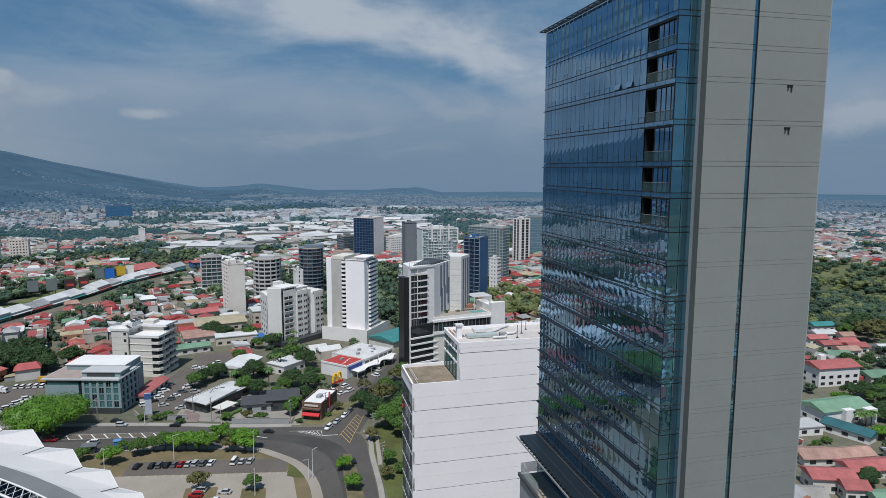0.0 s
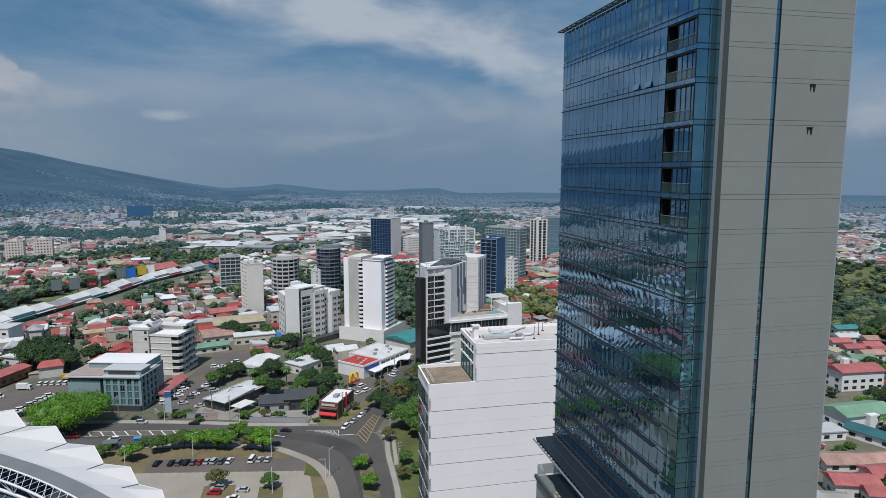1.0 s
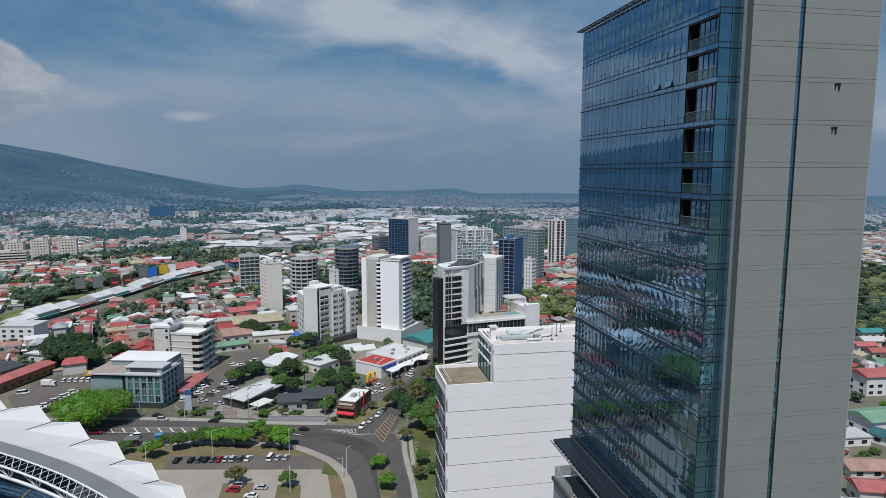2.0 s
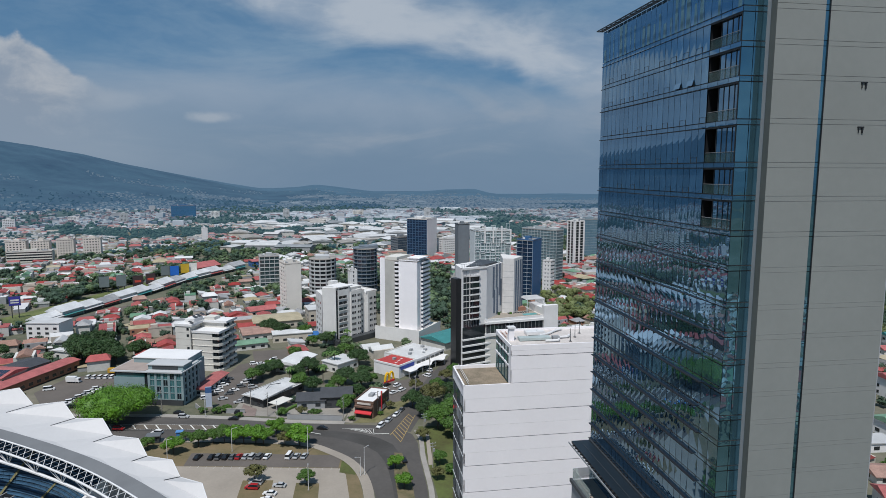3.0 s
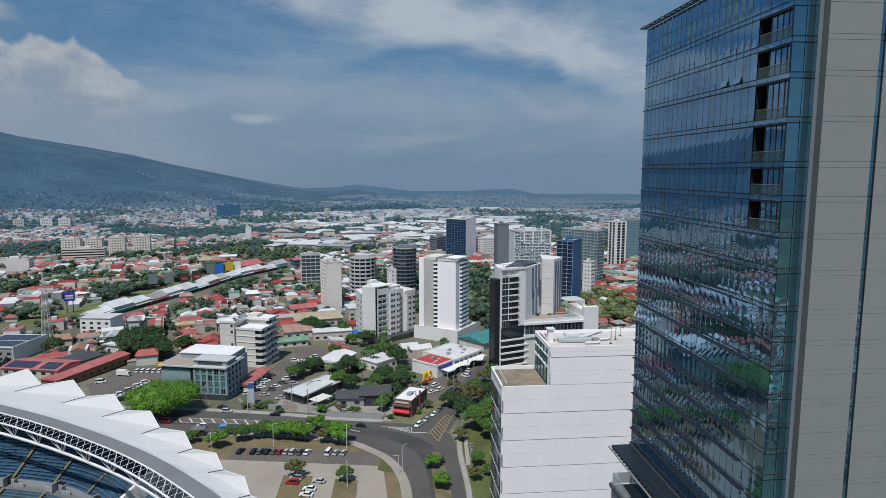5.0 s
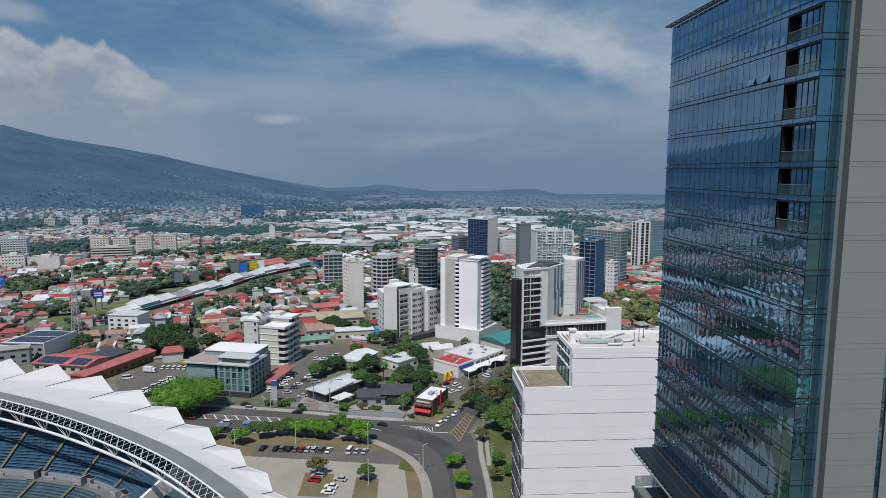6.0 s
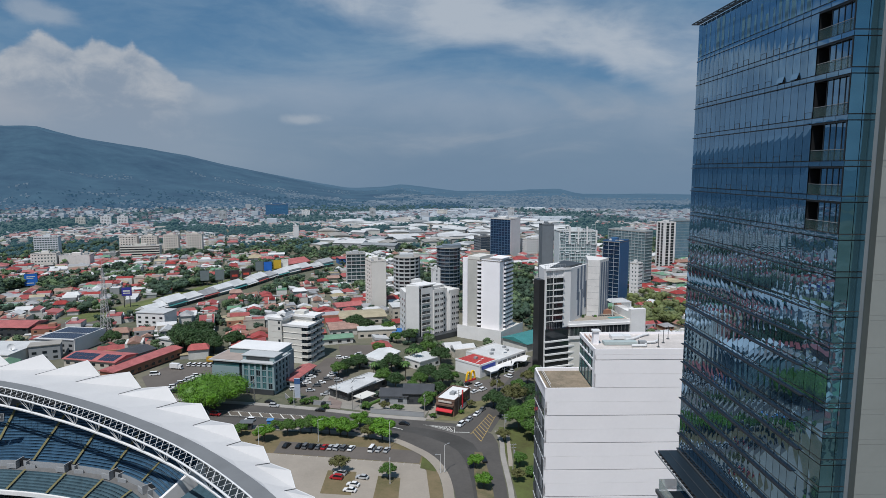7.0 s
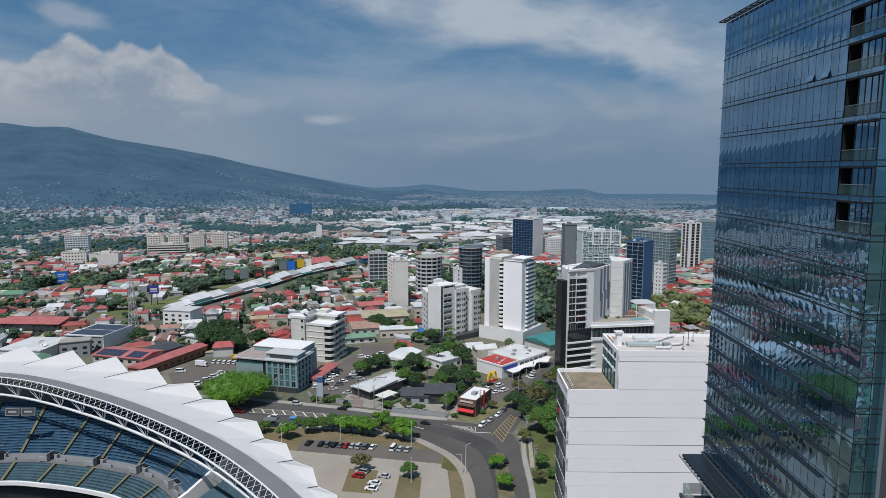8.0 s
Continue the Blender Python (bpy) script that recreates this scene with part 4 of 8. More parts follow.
AV_OUT = [(-320, 338), (-200, 309), (-120, 287), (-81, 277.5), (-60.4, 272.4), (-33.9, 264.3), (-8.3, 254.7), (13.1, 248.8), (30, 243), (38.4, 234), (39.6, 224), (38.3, 213), (37.3, 200), (36, 185), (32, 160), (22, 120), (13, 40), (8, -150)]


def resample(pts, n):
    p = np.array(curve_points(pts, 12))
    s = np.concatenate([[0], np.cumsum(np.linalg.norm(np.diff(p, axis=0), axis=1))])
    q = np.linspace(0, s[-1], n)
    return [(float(a), float(b)) for a, b in zip(np.interp(q, s, p[:, 0]), np.interp(q, s, p[:, 1]))]


inner, outer = resample(AV_IN, 90), resample(AV_OUT, 90)
solo("road", strip(outer, inner, 0.02), ASPHALT, "wide curving asphalt avenue", "road", "structure")
lane_a, lane_b = ([(p[0] + (q[0] - p[0]) * k, p[1] + (q[1] - p[1]) * k) for p, q in zip(inner, outer)] for k in (0.34, 0.62))
solo("road_patch", strip(lane_b, lane_a, 0.026), mat("dark_resurfacing", (0.058, 0.055, 0.052), 0.9, var=0.45, scale=0.06, grain=0.7, bump=0.15, tint=(0.07, 0.066, 0.06)), "darker resurfaced lane of the avenue", "road", "structure")
ST_L = [(26, 246), (41, 266), (58, 300), (82, 345), (120, 420)]
ST_R = [(38.6, 235), (50, 260), (68, 296), (92, 340), (132, 416)]
solo("road_side", strip(resample(ST_L, 30), resample(ST_R, 30), 0.028), ASPHALT, "asphalt side street leading away", "road", "structure")
# ---------------------------------------------------------------- buildings near the avenue
def face_pose(a, b):
    """Axes of a wall from a to b: x along it, -y outwards."""
    return pose(a[0], a[1], 0, 0, 0, math.degrees(math.atan2(b[1] - a[1], b[0] - a[0])))


TEAL_GREY = mat("teal_grey_render", (0.235, 0.315, 0.33), 0.75, var=0.12, scale=0.2)


def make_government_office():
    b = thing("government_office", pose(-86.2, 295.2, 0, 0, 0, -18), "grey office building with teal glazing and a flat stepped roof", "building")
    w, d, h = 32.0, 17.0, 15.0
    part("core", Solid().box(0.3, w - 0.3, 0.3, d, 0, h), GLASS_DARK, b, "dark glazing")
    part("plinth", Solid().box(1, w, -0.2, 0.3, 0, 2.6), GREY_DARK, b)
    part("wall", Solid().box(0, 14.5, 0, 0.6, 0, 12.6).box(14.5, 16, 0.5, 0.9, 0, h), TEAL_GREY, b, "plain grey wall")
    part("strip_window", Solid().box(1.0, 14.5, 0.1, 0.5, 12.6, 14.2), GLASS_TEAL, b, "teal strip glazing under the eaves")
    # windowed half: piers and spandrels, teal panes between
    for i in range(6):
        x = 16 + i * 3.1
        part("pier", Solid().box(x, x + 1.1, -0.1, 0.6, 2.6, h), TEAL_GREY, b)
    for i in range(5):
        for k in range(4):
            x, z = 17.1 + i * 3.1, 2.9 + 3.0 * k
            win = part("window", Solid().box(x, x + 2.0, 0.2, 0.3, z, z + 2.7), GLASS_TEAL if (i * 3 + k * 5) % 4 else GLASS_DARK, b)
            part("mullion", Solid().box(x + 0.95, x + 1.05, 0.1, 0.25, z, z + 2.7), TEAL_GREY, win)
    for k in range(5):
        part("spandrel", Solid().box(16, w, 0.0, 0.35, 2.6 + 3.0 * k, 2.95 + 3.0 * k), TEAL_GREY, b)
    for i in range(5):
        y = 0.6 + i * 3.4
        part("pier", Solid().box(w - 0.4, w + 0.1, y, y + 1.8, 0, h), TEAL_GREY, b)
    for k in range(6):
        part("spandrel", Solid().box(w - 0.35, w + 0.02, 0.6, d, 3.0 * k, 3.0 * k + 0.9), TEAL_GREY, b)
    part("eave", Solid().box(-1.2, w + 0.6, -0.8, d + 0.5, h, h + 0.55), PALE_GREY, b, "pale projecting roof edge")
    part("roof_deck", Solid().box(-0.4, 15, 0.3, d - 0.5, h + 0.55, h + 0.75), mat("pink_deck", (0.33, 0.27, 0.24), 0.9), b)
    pent = part("penthouse", Solid().box(15, w - 0.5, 2.5, d - 6.5, h + 0.55, h + 2.6), TEAL_GREY, b, "grey roof storey")
    part("penthouse_eave", Solid().box(14.6, w, 2.0, d - 6.5, h + 2.6, h + 2.95), PALE_GREY, pent)
    part("louvre", Solid().box(17, w - 3, 2.3, 2.5, h + 0.8, h + 2.4), GREY_DARK, pent)
    part("back_storey", Solid().box(3, w - 3, d - 6, d + 8, h + 0.55, h + 3.0), TEAL_GREY, b)
    part("back_roof", Solid().box(2.6, w - 2.6, d - 6.4, d + 8.3, h + 3.0, h + 3.3), WHITE_RENDER, b)
    part("back_wing", Solid().box(0, w - 2, d, d + 8, 0, h + 0.5), TEAL_GREY, b)


make_government_office()
FOOT += [(26, 262, 14), (44, 312, 13), (54, 322, 14), (64, 332, 14), (72, 342, 12), (92, 362, 22), (28, 396, 22), (62, 392, 24), (95, 330, 22), (118, 335, 26), (135, 332, 14)]


def make_apartment_block():
    b = thing("apartment_block", pose(-46.5, 334.5, 0, 0, 0, 66), "pale grey stepped apartment block with recessed balconies", "building")
    fh = 3.4
    blocks = ((0.0, 9.4, 0.0, 15.0, 6), (9.4, 19.4, 1.2, 24.0, 7), (-1.2, 9.4, 15.0, 24.0, 7))
    for x0, x1, y0, y1, n in blocks:
        h = fh * n
        part("core", Solid().box(x0 + 0.5, x1 - 0.02, y0 + 1.2, y1 - 0.2, 0, h), OFFWHITE, b)
        part("roof", Solid().box(x0 - 0.6, x1 + 0.4, y0 - 0.9, y1 + 0.3, h, h + 0.7), WHITE_RENDER, b, "white flat roof")
        part("parapet", Solid().box(x0 - 0.6, x0 - 0.35, y0 - 0.9, y1 + 0.3, h + 0.7, h + 1.2).box(x0 - 0.35, x1 + 0.4, y0 - 0.9, y0 - 0.65, h + 0.7, h + 1.2), WHITE_RENDER, b)
        if x0 < 0:
            continue
        for k in range(n):
            z = k * fh
            part("balcony_front", Solid().prism([(x0 - 0.2, y0 + 1.0), (x0 - 0.2, y0 - 0.4), (x0 + 1.6, y0 - 1.3), (x1 - 1.6, y0 - 1.3), (x1, y0 - 0.4), (x1, y0 + 1.0)], z, z + 1.25), OFFWHITE, b)
            part("recess", Solid().box(x0 + 0.3, x1 - 0.3, y0 + 0.7, y0 + 1.22, z + 1.25, z + fh), GLASS_DARK, b)
            part("divider", Solid().box((x0 + x1) / 2 - 0.15, (x0 + x1) / 2 + 0.15, y0 - 0.9, y0 + 0.8, z + 1.25, z + fh), OFFWHITE, b)
    # blank side with ledges, and the open corner
    for k in range(6):
        z = k * fh
        part("side_wall", Solid().box(-0.25, 0.5, 3.4, 15.0, z, z + fh - 0.12), OFFWHITE, b, "pale blank wall panel")
        part("ledge", Solid().box(-0.5, 0.5, 3.2, 15.2, z + fh - 0.12, z + fh + 0.16), CREAM, b)
        part("corner_band", Solid().box(-0.3, 0.5, -0.4, 3.4, z, z + 1.3), OFFWHITE, b)
        part("corner_window", Solid().box(0.1, 0.52, 1.2, 3.3, z + 1.3, z + fh - 0.1), GLASS_DARK, b)
    for k in range(7):
        part("side_wall", Solid().box(-1.45, -0.65, 15.2, 24.0, k * fh, (k + 1) * fh - 0.1), OFFWHITE, b)
    for k in (3, 5, 6):
        part("side_window", Solid().box(-1.5, -1.4, 16.0, 17.4, k * fh + 1.2, k * fh + 2.6), GLASS_DARK, b)
    h = 7 * fh
    part("roof_house", Solid().box(3, 11, 15.5, 21, h + 0.7, h + 3.0), WHITE_RENDER, b)
    part("roof_house", Solid().box(11.5, 17, 9, 15, h + 0.7, h + 2.4), OFFWHITE, b)
    for i in range(4):
        x = 1 + i * 3.4
        part("solar_collector", Solid().add([(x, 15.6, h + 0.9 + 2.2 * (i > 0)), (x + 2.4, 15.6, h + 0.9 + 2.2 * (i > 0)), (x + 2.4, 18, h + 2.1 + 2.2 * (i > 0)), (x, 18, h + 2.1 + 2.2 * (i > 0))], [(0, 1, 2, 3)]), GREY_DARK, b)
    part("back_wing", Solid().box(19.4, 30, 14, 23, 0, h - 3), OFFWHITE, b)


make_apartment_block()


IVORY = mat("ivory_paint", (0.66, 0.65, 0.63), 0.8, var=0.1, scale=0.15, grain=2.0)


def make_hotel():
    b = thing("hotel_block", pose(16.3, 377.5, 0, 0, 0, 37), "white stepped hotel block with small square windows", "building")
    n, fh = 8, 3.62
    part("stair_slab", Solid().prism([(0, 0), (3, 2.2), (-1.0, 9.8), (-4.6, 7.2)], 0, 35), IVORY, b, "tall blank white stair slab")
    part("wing", Solid().prism([(-4.2, 8.2), (-1.0, 9.8), (9, 20), (3.5, 24)], 0, 30.5), IVORY, b)
    part("gap", Solid().box(0.8, 2.0, 0.35, 8, 0, 33.2), GLASS_DARK, b, "dark stair window")
    part("ribbon_block", Solid().box(1.8, 11.6, 0.2, 16, 0, 32.4), IVORY, b)
    part("corner_bay", Solid().prism([(11.6, -0.7), (19.6, -0.7), (20.6, 0.6), (20.6, 16), (11.6, 16)], 0, 31), IVORY, b)
    part("recess_bay", Solid().box(20.6, 24.6, 1.4, 16, 0, 30), IVORY, b)
    part("end_bay", Solid().prism([(24.6, 0.4), (25.8, -0.6), (33, -0.6), (34, 0.4), (34, 16), (24.6, 16)], 0, 28.6), IVORY, b)
    for x0, x1, y0, y1, z in ((1.8, 11.6, 0.2, 16, 32.4), (11.6, 20.6, -0.6, 16, 31), (20.6, 24.6, 1.4, 16, 30), (24.6, 34, -0.5, 16, 28.6)):
        part("parapet", Solid().box(x0, x1, y0, y0 + 0.3, z, z + 0.9).box(x1 - 0.3, x1, y0, y1, z, z + 0.9), IVORY, b)
    part("cap", Solid().box(3.0, 12.5, 1.2, 10, 31, 34.6), IVORY, b)
    part("cap_roof", Solid().box(1.9, 13.6, 0.0, 11, 34.6, 35.2), WHITE_RENDER, b, "white roof slab")
    part("cap_window", Solid().box(4.0, 11.0, 1.1, 1.25, 32.7, 34.2), GLASS_DARK, b)
    part("cap", Solid().box(15, 24, 4, 13, 29, 32.6).box(14.6, 24.4, 3.6, 13.4, 32.6, 33.0), IVORY, b)
    part("tank_house", Solid().box(6, 11, 11, 15, 32, 37), IVORY, b)
    for k in range(n):
        z = 2.4 + fh * k
        win = part("ribbon_window", Solid().box(2.6, 8.8, 0.1, 0.22, z, z + 1.7), GLASS_DARK, b)
        part("sill", Solid().box(2.4, 9.0, -0.25, 0.22, z - 0.35, z), IVORY, win)
        part("mullion", Solid().box(5.6, 5.75, 0.02, 0.22, z, z + 1.7), IVORY, win)
        for x in (12.2, 13.3, 14.6):
            part("window", Solid().box(x, x + 0.9, -0.8, -0.68, z, z + 1.5), GLASS_DARK, b)
        for x in (17.0, 18.4):
            part("window", Solid().box(x, x + 0.9, -0.8, -0.68, z, z + 1.4), GLASS_DARK, b)
        if k < 7:
            part("window", Solid().box(22.0, 22.8, 1.3, 1.42, z, z + 1.4), GLASS_DARK, b)
            for x in (27.2, 28.6, 31.0, 32.2):
                part("window", Solid().box(x, x + 0.85, -0.7, -0.58, z, z + 1.35), GLASS_DARK, b)
            for q in (0.2, 0.5, 0.8):
                x, y = -4.2 + 7.7 * q, 8.2 + 15.8 * q
                part("window", Solid().box(-0.08, 0.1, -0.7, 0.7, z, z + 1.4), GLASS_DARK, b, m=pose(x, y, 0, 0, 0, -26))
    part("base", Solid().box(-3, 36, -5.5, -0.9, 0, 3.2), GREY_DARK, b, "dark entrance level")


make_hotel()


def make_white_tower():
    b = thing("white_tower", pose(65.7, 373, 0, 0, 0, 52), "white residential tower with stacked side balconies", "building")
    w, d, h, n = 17.0, 26.0, 51.0, 17
    part("core", Solid().box(0.6, w, 0.6, d - 0.4, 0, h - 1), GLASS_DARK, b, "dark glazing")
    part("main_slab", Solid().box(-0.2, 0.6, 0, 12.8, 5, h), WHITE, b, "tall blank white slab")
    part("grey_slab", Solid().box(-0.6, 0.6, 15.6, 22.5, 5, h - 1), mat("weathered_render", (0.46, 0.45, 0.42), 0.85, var=0.2, scale=0.12), b, "weathered grey slab")
    part("side_slab", Solid().box(-0.9, 0.6, 22.5, d, 5, h + 0.5), WHITE, b)
    part("front_slab", Solid().box(0.0, 3.6, -0.2, 0.6, 5, h), WHITE, b)
    part("front_rib", Solid().box(4.4, 5.2, -0.3, 0.6, 5, h), WHITE, b)
    fh = (h - 6.5) / n
    for k in range(n):
        z = 6.5 + k * fh
        part("balcony", Solid().prism([(5.2, 0.6), (5.2, -1.5), (w + 0.4, -0.6), (w + 0.4, 0.6)], z, z + 1.15), WHITE, b)
        bal = part("small_balcony", Solid().prism([(-0.2, 12.8), (-1.5, 13.4), (-1.5, 15.0), (-0.2, 15.6)], z, z + 1.1), WHITE, b)
        part("shadow_gap", Solid().box(0.2, 0.58, 12.8, 15.6, z + 1.1, z + fh), GLASS_DARK, bal)
        part("slab_edge", Solid().box(w, w + 0.5, 0, d, z, z + 0.9), OFFWHITE, b)
    part("roof", Solid().box(-0.2, w + 0.3, -0.3, d, h - 1, h - 0.4), CONCRETE, b)
    part("crown", Solid().box(2, w - 3, -1.2, 8, h + 1.0, h + 1.5).box(3, w - 4, 0.5, 7, h - 0.4, h + 1.0), WHITE, b)
    part("roof_frame", Solid().box(0, w - 2, 14, 23, h - 0.4, h + 1.4), OFFWHITE, b)
    part("podium", Solid().box(-4, w + 9, -3.5, d + 2, 0, 6.8), OFFWHITE, b, "pale podium")
    part("podium_wall", Solid().box(-4.2, -4, -3.7, d + 2, 0, 8.4).box(-4.2, w + 9, -3.7, -3.5, 0, 8.0), WHITE_RENDER, b)


make_white_tower()


STRIPE = mat("blue_grey_panel", (0.10, 0.14, 0.20), 0.4, var=0.15)


def make_balcony_tower():
    b = thing("balcony_tower", pose(0, 0, 0), "white tower with dark balconies above a glazed podium", "building")
    P0, P1, P2 = (79, 312.5), (94, 317.2), (108, 332.5)
    core = [(80, 313.6), (92.8, 317.2), (106.2, 331), (97.6, 345), (80.6, 333.5)]
    part("core", Solid().prism(core, 0, 53.6), WHITE_RENDER, b)
    fp, L = face_pose(P0, P1), math.hypot(15, 4.7)
    part("frame", Solid().box(0, 1.0, 0, 1.4, 0, 54.6).box(L - 4.6, L, 0, 1.4, 23, 54.6).box(0, L, -0.4, 2.0, 53.6, 54.6).box(1.0, L - 4.6, 0.6, 1.4, 50.2, 53.6), WHITE_RENDER, b, "white frame round the balconies", fp)
    part("recess", Solid().box(1.0, L - 4.6, 0.25, 1.3, 17.5, 50.2), GLASS_DARK, b, "dark balcony glazing", fp)
    for k in range(8):
        z = 26.5 + 3.35 * k
        bal = part("balcony", Solid().box(1.0, L - 4.6, 0.05, 0.9, z - 0.25, z + 0.1), WHITE_RENDER, b, m=fp)
        part("rail", Solid().box(5.2, L - 4.6, -0.95, 0.3, z - 0.25, z + 0.05).box(5.2, L - 4.6, -0.95, -0.85, z + 0.05, z + 0.55), WHITE_RENDER, bal)
        for u in (3.0, 7.0):
            part("mullion", Solid().box(u, u + 0.12, 0.18, 0.3, z, z + 3.0), GREY_MID, bal)
        part("divider", Solid().box(4.95, 5.2, -0.1, 0.9, z, z + 3.0), WHITE_RENDER, bal)
    # lower storeys in white bands
    part("lower_glass", Solid().box(0.6, L + 4, -0.2, 0.8, 0, 22.5), GLASS_DARK, b, "dark glazed lower storeys", fp)
    for k in range(5):
        part("floor_band", Solid().box(0.2, L + 4, -0.9, 0.5, 1.4 + 3.5 * k, 2.2 + 3.5 * k), WHITE_RENDER, b, m=fp)
    for i in range(9):
        part("mullion", Solid().box(1.2 + 1.05 * i, 1.3 + 1.05 * i, 0.15, 0.3, 17.6, 25.9), GREY_MID, b, m=fp)
    part("dark_pylon", Solid().box(-3.2, -0.1, 0.4, 6, 0, 49), BLACK, b, "black clad pylon", fp)
    # flank with blue window stripes
    fq, M = face_pose(P1, P2), math.hypot(14, 14.5)
    part("flank", Solid().box(0, M, 0, 1.0, 22, 54.2), WHITE_RENDER, b, m=fq)
    for x, z0, z1 in ((7.5, 36, 53), (8.6, 27, 40), (11.5, 41, 54), (12.5, 26, 41), (15.5, 36, 54), (17.0, 30, 45)):
        part("window_stripe", Solid().box(x, x + 2.1, -0.12, 0.05, z0, z1), STRIPE, b, "tall blue window stripe", fq)
    # second block behind
    Q0, Q1, Q2 = (107.4, 331), (113.4, 328.8), (121.6, 338)
    part("rear_block", Solid().prism([Q0, Q1, Q2, (112, 350)], 0, 56.5), mat("ivory_render", (0.66, 0.64, 0.62), 0.8), b)
    fr = face_pose(Q1, Q2)
    for x in (2.0, 5.2, 8.4, 11.0):
        part("window_stripe", Solid().box(x, x + 1.8, -0.12, 0.05, 26, 55), STRIPE, b, "tall blue window stripe", fr)
    fs = face_pose(Q0, Q1)
    for k in range(9):
        part("joint", Solid().box(0, 6.3, -0.03, 0.05, 24 + 3.6 * k, 24.12 + 3.6 * k), GREY_MID, b, m=fs)
    part("roof_rail", Solid().prism([(82, 316), (92, 319), (104, 331), (97, 342)], 53.6, 54.9), GREY_DARK, b, "dark roof plant screen")
    for i in range(9):
        part("roof_post", Solid().box(1.0 + 1.5 * i, 1.12 + 1.5 * i, 1.5, 1.62, 54.6, 56.4), GREY_MID, b, m=fp)
    part("roof_frame", Solid().box(0.8, 13.4, 1.5, 1.62, 56.3, 56.45).box(0.8, 0.95, 1.5, 14, 56.3, 56.45), GREY_MID, b, "thin roof frame", fp)
    # podium with pool deck
    g0, g1 = (93.4, 316.2), (129.6, 319.9)
    fg, G = face_pose(g0, g1), math.hypot(36.2, 3.7)
    part("podium", Solid().box(0, G, 0.6, 26, 0, 25.0), OFFWHITE, b, "pale podium", fg)
    part("podium_glass", Solid().box(0.4, G - 1.5, 0.3, 0.62, 17.6, 22.8), GLASS_DARK, b, "dark strip glazing", fg)
    for i in range(16):
        part("mullion", Solid().box(0.6 + 2.25 * i, 0.75 + 2.25 * i, 0.2, 0.4, 17.6, 22.8), GREY_MID, b, m=fg)
    part("podium_edge", Solid().box(-0.3, G, -0.3, 1.0, 22.8, 24.0).box(-0.3, G, -0.2, 1.0, 16.0, 17.6).box(0, G, 0.4, 0.8, 24.0, 25.6), WHITE_RENDER, b, m=fg)
    part("pool_deck", Solid().box(1, G - 2, 1, 25, 25.0, 25.2), CONCRETE_LIGHT, b, "pale pool deck", fg)
    part("pool", Solid().box(25, 33.5, 4, 8, 25.2, 25.26), mat("pool_water", (0.10, 0.34, 0.34), 0.15), b, "turquoise pool", fg)
    for i in range(9):
        part("planter", Solid().box(4 + 2.4 * i, 5.2 + 2.4 * i, 9 + 4 * (i % 3), 10 + 4 * (i % 3), 25.2, 26.2 + 0.5 * (i % 2)), LEAF[1 + i % 2], b, "clipped planting on the pool deck", fg)
        part("sun_bed", Solid().box(18 + 1.5 * i, 18.7 + 1.5 * i, 10, 11.8, 25.2, 25.6), GREY_DARK, b, m=fg)
    part("brick_terrace", Solid().box(20, 31, 15, 24, 25.2, 27.4), mat("terracotta", (0.30, 0.15, 0.10), 0.85), b, "terracotta garden terrace", fg)
    part("end_wall", Solid().box(G - 1.6, G + 7, -0.8, 2.2, 0, 31).box(G - 1, G + 6, 2.2, 20, 0, 29), WHITE_RENDER, b, "white end block", fg)
    for i in range(7):
        part("pergola_beam", Solid().box(G - 7, G + 4, 10 + 1.6 * i, 10.5 + 1.6 * i, 32.5, 33.0), STEEL, b, m=fg)
    part("pergola_rail", Solid().box(G - 7, G - 6.6, 10, 21, 32.3, 32.5), STEEL, b, m=fg)
    part("pergola_wall", Solid().box(G + 3.6, G + 4, 10, 21, 29, 32.5), STEEL, b, m=fg)
    part("pergola_post", Solid().box(G - 7, G - 6.7, 10, 10.3, 25, 32.5), STEEL, b, m=fg)


make_balcony_tower()


